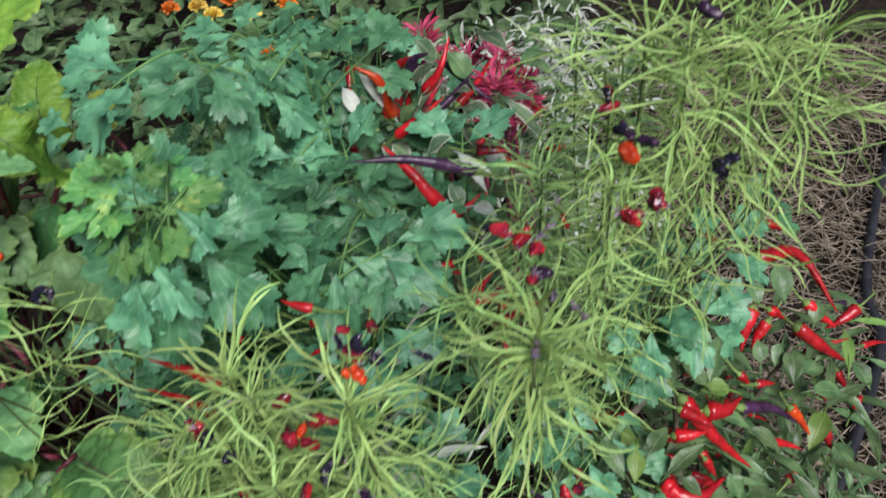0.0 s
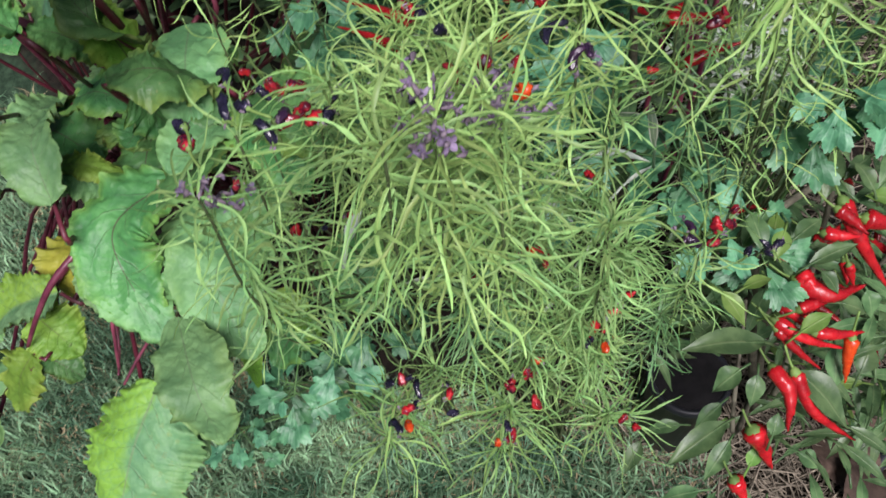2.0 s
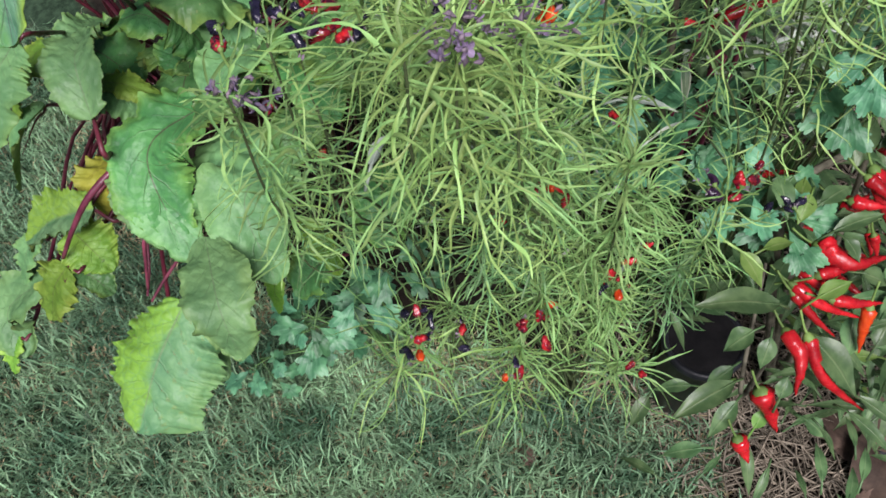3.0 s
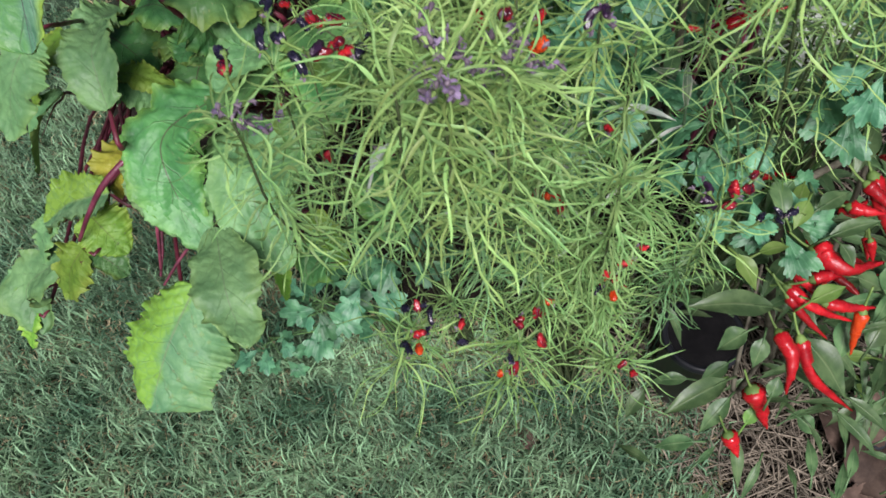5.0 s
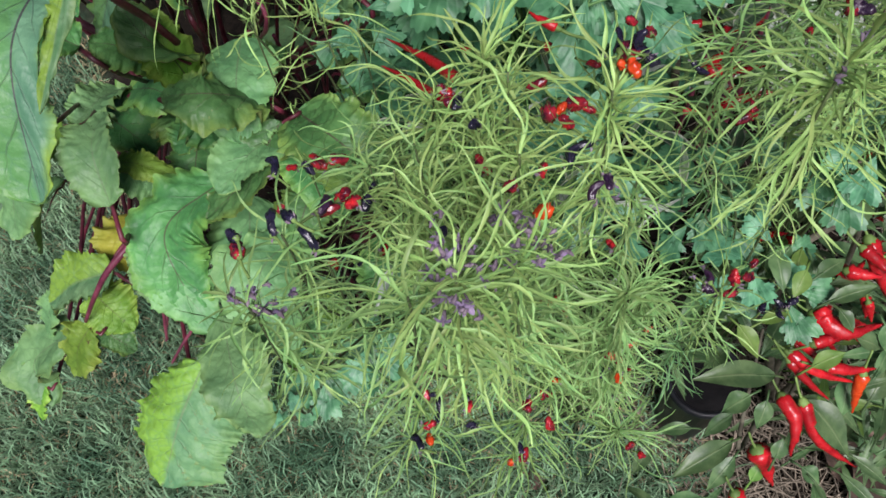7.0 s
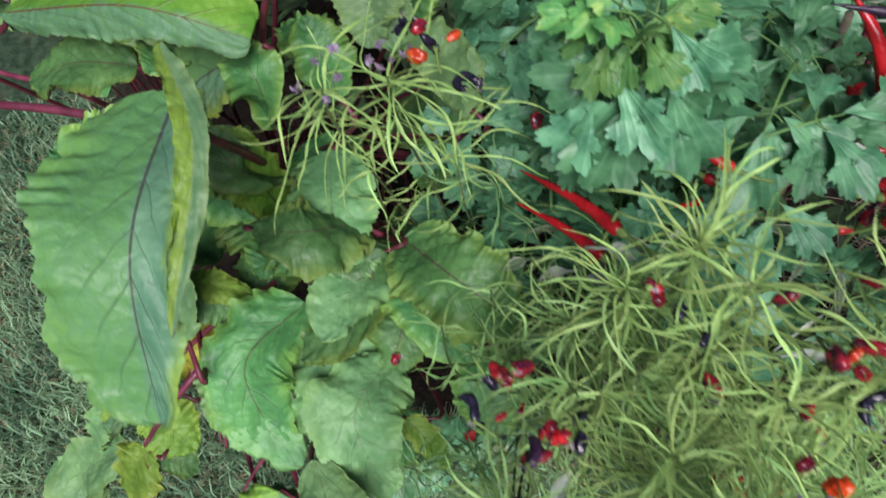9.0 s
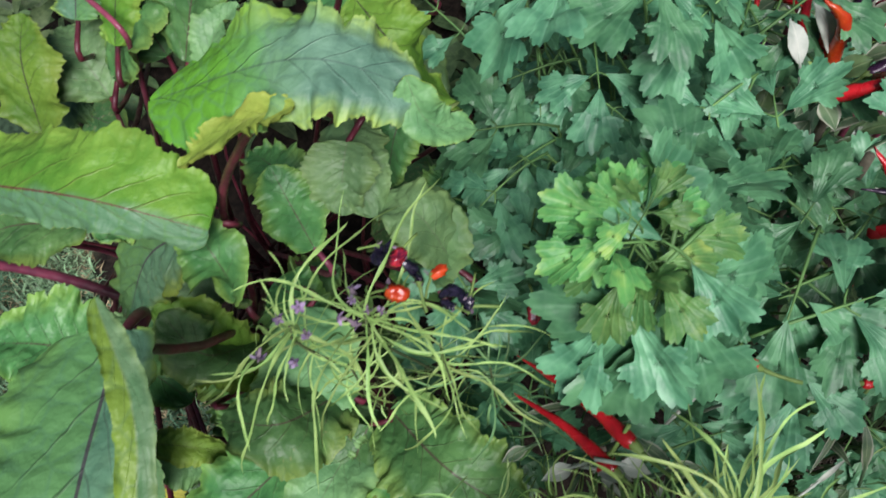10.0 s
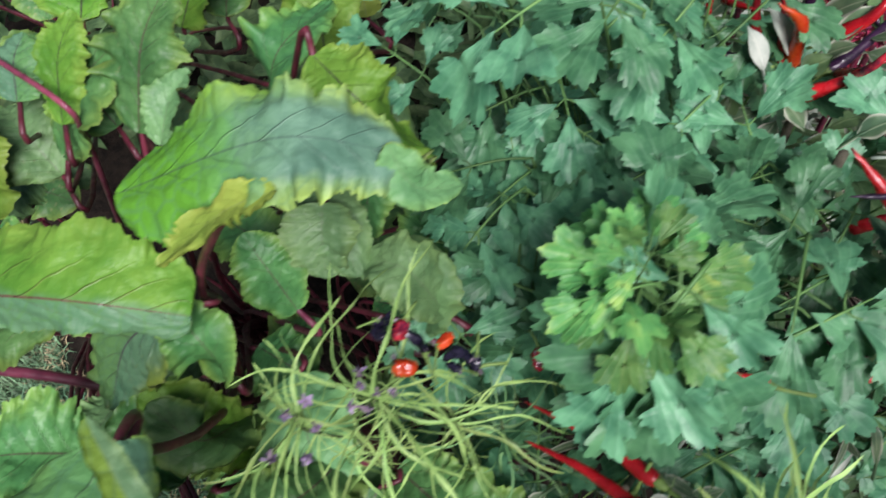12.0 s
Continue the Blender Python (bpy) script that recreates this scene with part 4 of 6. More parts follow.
def parsley_leaf_mesh(young=False):
    chunks = []
    k = 0.88 if young else 1.0

    def add(o, turn, size, tilt, cut):
        m = Matrix.Translation(o) @ Matrix.Rotation(radians(turn), 4, "Z") @ Matrix.Rotation(radians(tilt), 4, "X")
        chunks.append(place(leaflet(size * k, cut), m))

    j = lambda s: rng.normal(0, s)
    add((0, 0.013, 0.001), j(8), 0.041, j(13), 1.0)
    add((0.005, 0.003, 0), -64 + j(9), 0.038, j(15), 1.05)
    add((-0.005, 0.003, 0), 64 + j(9), 0.038, j(15), 1.05)
    if not young and rng.random() < 0.55:
        add((0.006, -0.024, -0.004), -84 + j(12), 0.032, j(15), 1.05)
        add((-0.006, -0.026, -0.004), 84 + j(12), 0.032, j(15), 1.05)
        chunks.append(tube([(-0.007, -0.026, -0.0045), (0, -0.025, -0.006), (0.007, -0.024, -0.0045)], [0.0004, 0.0007, 0.0004], 5, 5, slot=1))
    chunks.append(tube([(-0.006, 0.005, -0.0005), (0, 0.001, -0.0012), (0.006, 0.005, -0.0005)], [0.0004, 0.0007, 0.0004], 5, 5, slot=1))
    chunks.append(tube([(0, 0.015, 0.0), (0, 0, -0.001), (0, -0.02, -0.005), (0, -0.035, -0.014)], [0.0004, 0.0007, 0.0009, 0.001], 5, 8, slot=1))
    return mesh_from("parsley_leaf", chunks, [PARSLEY_YOUNG if young else PARSLEY, PARSLEY_STEM])


PARSLEY_SET = [parsley_leaf_mesh() for _ in range(9)]
PARSLEY_FRESH = [parsley_leaf_mesh(True) for _ in range(3)]


def parsley_leaf(plant, o, to, size=1.0, roll=0.0, young=False, tilt=0.25):
    """One leaf whose first fork is at o and whose end lobe points to a place."""
    o, to = local(plant, o), local(plant, to)
    way = unit(to - o)
    up = (rng.normal(0, 0.12) - 0.06, rng.normal(0, 0.12) - 0.22, 1.0)
    m = along(o, way, roll, size, up)
    pool = PARSLEY_FRESH if young else PARSLEY_SET
    ob = part("leaf", pool[rng.integers(len(pool))], plant, "bright yellow-green young leaf" if young else "", m)
    back = np.array(m @ Vector((0, -0.034, -0.014)))
    foot = arr((rng.normal(0, 0.015), rng.normal(0, 0.015), 0.0))
    knee = foot * 0.4 + back * 0.6 + arr((0, 0, 0.06 + 0.1 * rng.random()))
    if knee[2] > back[2] - 0.01:
        knee[2] = back[2] - 0.02
    part("stem", mesh_from("stem", [tube([foot, (foot + knee) / 2 + arr((0, 0, 0.04)), knee, back], [0.002, 0.0016, 0.0011, 0.0008], 6, 14)], [PARSLEY_STEM]), plant)


parsley = thing("parsley_plant", (-0.07, 0.50, 0.01), "large bushy flat-leaf parsley with blue-green leaves", "parsley", "parsley plants")
for o, to, size in (
    ((-0.166, 0.485, 0.765), (-0.193, 0.462, 0.755), 1.25),
    ((-0.120, 0.510, 0.745), (-0.135, 0.471, 0.750), 1.15),
    ((-0.138, 0.533, 0.735), (-0.169, 0.547, 0.730), 1.00),
    ((-0.087, 0.520, 0.720), (-0.107, 0.500, 0.700), 1.10),
    ((-0.099, 0.546, 0.720), (-0.079, 0.572, 0.710), 1.00),
    ((-0.028, 0.563, 0.700), (-0.006, 0.592, 0.700), 1.15),
    ((-0.036, 0.564, 0.680), (-0.033, 0.538, 0.670), 0.85),
    ((-0.188, 0.498, 0.665), (-0.219, 0.480, 0.655), 1.00),
    ((-0.175, 0.486, 0.660), (-0.168, 0.459, 0.645), 0.95),
    ((-0.143, 0.501, 0.675), (-0.134, 0.474, 0.665), 0.95),
    ((-0.194, 0.455, 0.665), (-0.234, 0.443, 0.655), 1.00),
    ((-0.187, 0.416, 0.655), (-0.203, 0.395, 0.640), 1.05),
    ((-0.175, 0.446, 0.650), (-0.189, 0.431, 0.645), 0.90)):
    parsley_leaf(parsley, o, to, size, rng.normal(0, 9))
for o, to, size in (
    ((-0.150, 0.423, 0.650), (-0.148, 0.451, 0.650), 0.95),
    ((-0.074, 0.490, 0.670), (-0.087, 0.477, 0.660), 0.95),
    ((-0.069, 0.502, 0.665), (-0.055, 0.522, 0.660), 0.85),
    ((-0.036, 0.491, 0.670), (-0.044, 0.520, 0.675), 1.05),
    ((-0.031, 0.455, 0.675), (-0.006, 0.470, 0.665), 0.95),
    ((-0.040, 0.439, 0.680), (-0.065, 0.454, 0.675), 1.05),
    ((0.002, 0.444, 0.660), (0.024, 0.429, 0.640), 1.00),
    ((-0.029, 0.437, 0.650), (-0.009, 0.437, 0.640), 0.85),
    ((-0.082, 0.395, 0.725), (-0.088, 0.422, 0.720), 1.15),
    ((-0.081, 0.380, 0.720), (-0.060, 0.400, 0.710), 1.00),
    ((-0.085, 0.366, 0.735), (-0.064, 0.366, 0.720), 1.05),
    ((-0.089, 0.330, 0.765), (-0.060, 0.314, 0.735), 1.20),
    ((-0.092, 0.322, 0.770), (-0.094, 0.297, 0.735), 1.20)):
    parsley_leaf(parsley, o, to, size, rng.normal(0, 9))
for o, to, size in (
    ((-0.103, 0.318, 0.770), (-0.122, 0.296, 0.740), 1.05),
    ((-0.021, 0.374, 0.690), (-0.026, 0.336, 0.680), 1.15),
    ((-0.022, 0.378, 0.685), (-0.042, 0.364, 0.680), 0.95),
    ((0.001, 0.372, 0.690), (0.049, 0.403, 0.685), 1.20),
    ((0.006, 0.372, 0.680), (0.032, 0.359, 0.670), 0.95),
    ((0.054, 0.502, 0.660), (0.055, 0.541, 0.665), 1.10),
    ((0.052, 0.486, 0.630), (0.045, 0.475, 0.620), 0.85),
    ((-0.102, 0.454, 0.660), (-0.122, 0.446, 0.640), 0.85),
    ((-0.115, 0.410, 0.660), (-0.128, 0.428, 0.655), 0.90),
    ((-0.044, 0.405, 0.665), (-0.029, 0.396, 0.650), 0.90),
    ((-0.245, 0.507, 0.700), (-0.272, 0.525, 0.700), 0.80),
    ((-0.227, 0.551, 0.700), (-0.260, 0.562, 0.700), 0.90),
    ((-0.214, 0.579, 0.690), (-0.249, 0.620, 0.680), 1.00)):
    parsley_leaf(parsley, o, to, size, rng.normal(0, 9))
for o, to, size in (
    ((-0.117, 0.615, 0.680), (-0.144, 0.668, 0.660), 1.10),
    ((-0.066, 0.569, 0.680), (-0.079, 0.599, 0.670), 0.90),
    ((-0.191, 0.357, 0.640), (-0.172, 0.342, 0.630), 0.85),
    ((-0.086, 0.749, 0.620), (-0.052, 0.704, 0.620), 1.00),
    ((-0.164, 0.682, 0.660), (-0.222, 0.710, 0.660), 1.10),
    ((-0.244, 0.595, 0.700), (-0.313, 0.586, 0.690), 1.20),
    ((-0.134, 0.591, 0.680), (-0.161, 0.561, 0.670), 1.10),
    ((-0.058, 0.467, 0.660), (-0.034, 0.490, 0.660), 1.00),
    ((0.013, 0.425, 0.655), (-0.002, 0.394, 0.650), 1.00),
    ((-0.022, 0.414, 0.640), (-0.049, 0.408, 0.630), 0.95),
    ((-0.072, 0.371, 0.680), (-0.061, 0.366, 0.660), 0.95),
    ((-0.108, 0.343, 0.720), (-0.123, 0.314, 0.690), 1.10)):
    parsley_leaf(parsley, o, to, size, rng.normal(0, 9))
# young sprig at the top: a tight upright rosette
for x, y, z, az, rise, size in (
    (-0.112, 0.338, 0.790, 176, 0.5, 0.80), (-0.113, 0.331, 0.790, 214, 0.3, 0.78),
    (-0.110, 0.345, 0.785, 140, 0.4, 0.74), (-0.104, 0.348, 0.785, 84, 0.35, 0.80),
    (-0.097, 0.341, 0.780, 22, 0.15, 0.82), (-0.100, 0.331, 0.780, -42, 0.1, 0.85),
    (-0.107, 0.328, 0.782, 262, 0.05, 0.85), (-0.109, 0.338, 0.800, 190, 1.2, 0.58),
    (-0.105, 0.341, 0.800, 60, 1.3, 0.55)):
    c, d = math.cos(radians(az)), math.sin(radians(az))
    parsley_leaf(parsley, (x, y, z), (x + c * 0.03, y + d * 0.03, z + rise * 0.03), size * 0.87, rng.normal(0, 8), True)
# inner leaves, lower and shaded
for _ in range(125):
    x, y = rng.uniform(-0.21, 0.035), rng.uniform(0.3, 0.8)
    z = 0.66 - 0.36 * rng.random() ** 1.3 - 0.5 * max(0, abs(x + 0.07) - 0.1) - 0.25 * max(0, y - 0.6)
    az = rng.uniform(0, 6.283)
    parsley_leaf(parsley, (x, y, z), (x + math.cos(az) * .05, y + math.sin(az) * .05, z - 0.012), rng.uniform(.95, 1.25), rng.normal(0, 14))

parsley_side = thing("parsley_plant", (0.17, 0.42, 0.01), "smaller flat-leaf parsley growing among the chilies", "parsley", "parsley plants")
for o, to, size in (
    ((0.249, 0.447, 0.580), (0.287, 0.472, 0.575), 1.00),
    ((0.210, 0.420, 0.575), (0.210, 0.383, 0.560), 1.05),
    ((0.188, 0.390, 0.575), (0.189, 0.359, 0.560), 0.90),
    ((0.224, 0.394, 0.565), (0.249, 0.382, 0.550), 1.05),
    ((0.309, 0.514, 0.540), (0.341, 0.556, 0.530), 0.90),
    ((0.149, 0.418, 0.530), (0.159, 0.390, 0.525), 1.05),
    ((0.180, 0.401, 0.520), (0.192, 0.373, 0.510), 1.00),
    ((0.182, 0.469, 0.520), (0.196, 0.492, 0.520), 0.90)):
    parsley_leaf(parsley_side, o, to, size, rng.normal(0, 8))
parsley_low = thing("parsley_plant", (0.08, 0.40, 0.01), "low parsley shoots half hidden under the bush", "parsley", "parsley plants")
for o, to, size in (
    ((0.095, 0.381, 0.475), (0.131, 0.385, 0.460), 1.10),
    ((0.079, 0.384, 0.480), (0.052, 0.403, 0.470), 0.95),
    ((0.084, 0.363, 0.460), (0.077, 0.338, 0.450), 0.90),
    ((0.110, 0.372, 0.460), (0.122, 0.353, 0.450), 0.90),
    ((0.139, 0.330, 0.460), (0.119, 0.310, 0.450), 1.00),
    ((0.167, 0.323, 0.450), (0.179, 0.303, 0.440), 1.00),
    ((0.090, 0.388, 0.470), (0.062, 0.417, 0.460), 0.95)):
    parsley_leaf(parsley_low, o, to, size, rng.normal(0, 8))
parsley_edge = thing("parsley_plant", (-0.23, 0.26, 0.01), "small parsley seedling at the lawn edge", "parsley", "parsley plants")
for o, to, size in (
    ((-0.248, 0.179, 0.245), (-0.242, 0.142, 0.225), 1.15),
    ((-0.241, 0.198, 0.250), (-0.217, 0.237, 0.250), 1.10),
    ((-0.261, 0.188, 0.240), (-0.299, 0.189, 0.240), 1.00),
    ((-0.235, 0.184, 0.220), (-0.211, 0.186, 0.200), 1.00),
    ((-0.348, 0.144, 0.120), (-0.370, 0.115, 0.110), 0.90),
    ((-0.328, 0.142, 0.100), (-0.315, 0.138, 0.080), 0.80),
    ((-0.198, 0.204, 0.300), (-0.167, 0.192, 0.290), 1.05),
    ((-0.163, 0.231, 0.340), (-0.137, 0.225, 0.330), 1.00),
    ((-0.148, 0.243, 0.300), (-0.128, 0.272, 0.300), 1.00)):
    parsley_leaf(parsley_edge, o, to, size, rng.normal(0, 8))


# ---- narrow-leaved ornamental pepper bushes ----
def narrow_mesh(length, width, droop, curl=0.0):
    return mesh_from("narrow_leaf", [strip((0, 0, 0), (0, 1, 0), length, width, droop, rng.normal(0, 0.8), 20, 0.05, curl)], [NARROW_GOLD])


NARROW_SET = [narrow_mesh(rng.uniform(0.055, 0.1), rng.uniform(0.0014, 0.0023), rng.uniform(0.8, 2.8), rng.choice([0, 0, 0.15, 0.3, 0.5, -0.2])) for _ in range(26)]


def shoot(bush, head, n, length=0.07, solid=0, mat=None, spread=1.0, low=0.09, foot=None, lift=1.0):
    """A stem up to head with n ribbon leaves round its end; the first few (solid) are parts of their own."""
    h = local(bush, head)
    f = arr(foot) if foot is not None else arr((rng.normal(0, 0.01), rng.normal(0, 0.01), 0.0))
    knee = f * 0.45 + h * 0.55
    knee[2] = h[2] * 0.62
    knee[:2] = f[:2] * 0.55 + h[:2] * 0.45
    below = h - arr((0, 0, 1.0)) * low - unit(h - f) * 0.01
    line = [f, knee, below, h]
    part("stem", mesh_from("stem", [tube(line, [0.0016, 0.001, 0.0007, 0.0006], 6, 18)], [NARROW_STEM]), bush)
    rows = []
    for i in range(int(n * 2.6)):
        k = rng.random() ** 1.35
        o = h * (1 - k) + below * k if i % 6 else below + (knee - below) * rng.random() + rng.normal(0, 0.004, 3)
        az = i * 2.39996 + rng.normal(0, 0.35)
        el = radians((40 - 65 * k) * lift + rng.normal(0, 21))
        d = arr((math.cos(az) * math.cos(el) * spread, math.sin(az) * math.cos(el) * spread, math.sin(el)))
        size = 0.7 * length * rng.uniform(0.55, 1.2)
        if i < solid:
            part("leaf", NARROW_SET[rng.integers(26)], bush, m=along(o, d, rng.normal(0, 25), size / 0.078))
        else:
            rows.append(strip(o, d, size, rng.uniform(0.0008, 0.0014), rng.uniform(0.3, 2.6), rng.normal(0, 0.9), 17, 0.075, rng.choice([0, 0, 0, 0.2, 0.4])))
    if rows:
        tagged(part("leaves", mesh_from("leaves", rows, [mat or NARROW]), bush), kind="stuff")


def berry_mesh(mat, length, r, bend=0.15):
    """A blunt glossy pod along y, creased lengthwise and a little collapsed, with a calyx and dry sepals at its foot."""
    n, sides = 13, 16
    v = np.linspace(0, 1, n)
    prof = np.sin(np.pi * (0.1 + 0.86 * v)) ** 0.5 * r * (1 - 0.15 * v) * (1 + 0.1 * wobble(n, 1.0, 3))
    pts = np.stack([bend * length * np.sin(v * 2.2), v * length, -bend * length * v * v], 1)
    c = tube(pts, prof, sides, n, smooth_line=False)
    mid = np.vstack([np.repeat(pts, sides, 0), pts[:1], pts[-1:]])
    turn = np.tile(np.arange(sides), n) * 6.283 / sides
    run = np.repeat(v, sides)
    crease = (1 - np.abs(np.sin(2.5 * turn + 2.6 * run + rng.uniform(0, 6) + 0.9 * np.sin(6 * run + rng.uniform(0, 6))))) ** 1.4
    swell = np.concatenate([1.08 - 0.62 * crease * np.sin(np.pi * (0.12 + 0.8 * run)) + rng.normal(0, 0.09, n * sides), [1, 1]])
    body = mid + (c[0] - mid) * swell[:, None] * (1, 1, rng.uniform(0.65, 0.95))
    stem = tube([(0, 0.001, 0), (0, -0.005, 0.001), (-0.001, -0.011, 0.003)], [0.0008, 0.0007, 0.0008], 5, 5, slot=1)
    cup = tube([(0, -0.0012, 0), (0, 0.0006, 0), (0, length * 0.12, 0)], [0.0008, r * 0.55, r * 0.7], 7, 4, slot=1)
    dry = []
    for _ in range(4):
        az = rng.uniform(0, 6.283)
        dry.append(place(strip((0, 0, 0), (math.cos(az), rng.uniform(0.2, 1.2), math.sin(az)), r * 1.5, 0.0014, 0.8, 0, 5, 0.2), Matrix.Identity(4), 2))
    return mesh_from("pod", [(body, c[1], c[2], 0), stem, cup] + dry, [mat, CALYX, BUD])


PODS = {key: [berry_mesh(m, rng.uniform(a, b), rng.uniform(c, d), rng.normal(0, 0.28)) for _ in range(4)]
        for key, m, a, b, c, d in (("r", POD_RED, .008, .0115, .0033, .0044), ("m", MAROON, .009, .0125, .0033, .0046), ("k", BLACK, .008, .011, .0027, .0034), ("o", ORANGE, .008, .0105, .0033, .004), ("p", PURPLE, .011, .0145, .0033, .004))}


def pods(bush, kinds, *places, size=1.0):
    for kind, p in zip(kinds, places):
        o = local(bush, p)
        az = rng.uniform(0, 6.283)
        way = (math.cos(az), math.sin(az), rng.uniform(-0.5, 0.9))
        if rng.random() < 0.4:
            o2 = o + rng.normal(0, 0.005, 3)
            part("pod", PODS[kinds[rng.integers(len(kinds))]][rng.integers(4)], bush, m=along(o2, (rng.normal(), rng.normal(), rng.normal()), rng.uniform(0, 360), size * rng.uniform(0.6, 0.85)))
        part("pod", PODS[kind][rng.integers(4)], bush, m=along(o - unit(arr(way)) * 0.005, way, rng.uniform(0, 360), size * rng.uniform(0.85, 1.15)))


def blossom_mesh():
    chunks = []
    for i in range(5):
        d = (math.cos(i * 1.257), math.sin(i * 1.257), 0.5)
        chunks.append(strip((0, 0, 0.002), d, 0.008, 0.0034, 1.6, 0, 5))
    chunks.append(tube([(0, 0, -0.006), (0, 0, 0), (0, 0, 0.006)], [0.0012, 0.002, 0.0008], 6, 5, slot=1))
    return mesh_from("blossom", chunks, [PETAL, BUD])


def bud_mesh():
    chunks = [tube([(0, 0, 0), (0.002, 0, 0.006), (0.001, 0.001, 0.011)], [0.0008, 0.0028, 0.0005], 6, 7, slot=1)]
    for i in range(4):
        az = rng.uniform(0, 6.28)
        chunks.append(strip((0, 0, 0.006), (math.cos(az), math.sin(az), 0.9), 0.008, 0.002, 1.2, 0, 4))
    return mesh_from("withered_blossom", chunks, [PETAL, BUD])


BLOSSOMS, BUDS = [blossom_mesh() for _ in range(2)], [bud_mesh() for _ in range(4)]


def blossoms(bush, *places, fresh=0.22, many=6):
    for p in places:
        for _ in range(many):
            o = local(bush, p) + rng.normal(0, 0.0042, 3)
            pool, name = (BLOSSOMS, "blossom") if rng.random() < fresh else (BUDS, "withered_blossom")
            part(name, pool[rng.integers(len(pool))], bush, m=along(o, (rng.normal(), rng.normal(), rng.normal(0.3, 0.5)), rng.uniform(0, 360), rng.uniform(0.3, 0.52)))


bush_a = thing("pepper_bush", (0.02, 0.27, 0.01), "ornamental pepper bush with yellow-green ribbon leaves and small dark pods", "pepper bush", "ribbon-leaved pepper bushes")
bush_b = thing("pepper_bush", (-0.12, 0.27, 0.01), "ribbon-leaved pepper bush leaning over beet leaves with black pods", "pepper bush", "ribbon-leaved pepper bushes")
bush_c = thing("pepper_bush", (-0.19, 0.36, 0.01), "small ribbon-leaved pepper with lilac blossoms among beet leaves", "pepper bush", "ribbon-leaved pepper bushes")
bush_d = thing("pepper_bush", (0.16, 0.40, 0.01), "ribbon-leaved pepper bush beside straw mulch with purple pods", "pepper bush", "ribbon-leaved pepper bushes")

shoot(bush_a, (0.021, 0.209, 0.797), 56, .068, 26, NARROW_GOLD)
shoot(bush_a, (-0.008, 0.104, 0.816), 48, .068, 24, NARROW_GOLD)
shoot(bush_a, (0.008, 0.124, 0.797), 46, .062, 20)
shoot(bush_a, (-0.014, 0.130, 0.795), 40, .07, 20, NARROW_GOLD)
shoot(bush_a, (-0.021, 0.092, 0.815), 30, .07, 12)
shoot(bush_a, (-0.032, 0.164, 0.590), 50, .065, 20, NARROW_SHADED)
shoot(bush_a, (-0.082, 0.126, 0.460), 16, .1, 10, NARROW, low=.025)
shoot(bush_a, (-0.000, 0.148, 0.450), 19, .1, 10, NARROW, low=.025)
shoot(bush_a, (0.054, 0.201, 0.480), 55, .062, 20)
shoot(bush_a, (0.072, 0.171, 0.420), 25, .09, 0, NARROW, low=.03)
shoot(bush_a, (0.109, 0.256, 0.555), 36, .065, 14)
shoot(bush_a, (0.006, 0.194, 0.660), 60, .068, 0)
shoot(bush_a, (0.060, 0.239, 0.560), 55, .065, 0)
shoot(bush_a, (0.031, 0.201, 0.550), 55, .065, 0)
shoot(bush_a, (-0.014, 0.187, 0.620), 50, .065, 0, NARROW_SHADED)
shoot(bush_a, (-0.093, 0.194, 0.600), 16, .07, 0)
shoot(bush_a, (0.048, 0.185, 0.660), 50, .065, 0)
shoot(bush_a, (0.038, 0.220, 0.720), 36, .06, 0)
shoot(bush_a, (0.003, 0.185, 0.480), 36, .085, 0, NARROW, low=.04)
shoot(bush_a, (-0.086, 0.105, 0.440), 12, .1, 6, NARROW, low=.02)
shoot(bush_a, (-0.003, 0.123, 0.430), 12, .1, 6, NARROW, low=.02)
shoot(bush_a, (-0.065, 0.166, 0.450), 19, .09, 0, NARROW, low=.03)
shoot(bush_a, (0.096, 0.241, 0.470), 36, .06, 0, NARROW_SHADED)

shoot(bush_a, (-0.075, 0.231, 0.730), 34, .075, 8, NARROW_GOLD, low=.05)
shoot(bush_a, (-0.051, 0.248, 0.755), 34, .08, 8, NARROW_GOLD, low=.05)
shoot(bush_a, (-0.031, 0.228, 0.770), 30, .075, 6, NARROW_GOLD)
shoot(bush_a, (-0.096, 0.221, 0.700), 30, .07, 0, low=.05)
shoot(bush_a, (-0.114, 0.252, 0.660), 12, .07, 0, NARROW_GOLD, low=.05)
shoot(bush_a, (-0.139, 0.225, 0.620), 8, .065, 0, low=.05)
shoot(bush_a, (-0.115, 0.200, 0.700), 18, .07, 0)
shoot(bush_a, (-0.075, 0.179, 0.740), 34, .07, 0, NARROW_GOLD)
shoot(bush_a, (-0.039, 0.206, 0.750), 44, .07, 0, NARROW_GOLD)
shoot(bush_a, (-0.012, 0.186, 0.770), 34, .07, 0, NARROW_GOLD)
shoot(bush_a, (-0.045, 0.155, 0.770), 34, .07, 0, NARROW_GOLD)
shoot(bush_a, (-0.063, 0.239, 0.700), 30, .075, 0)
shoot(bush_b, (-0.092, 0.081, 0.782), 40, .06, 10)
shoot(bush_b, (-0.098, 0.118, 0.770), 20, .055, 6)
shoot(bush_b, (-0.088, 0.178, 0.740), 18, .065, 14)
shoot(bush_b, (-0.165, 0.213, 0.660), 8, .06, 0)
shoot(bush_b, (-0.144, 0.239, 0.660), 8, .06, 0)
shoot(bush_b, (-0.128, 0.154, 0.620), 32, .06, 10, NARROW_SHADED)
shoot(bush_b, (-0.172, 0.148, 0.570), 18, .055, 0, NARROW_SHADED)
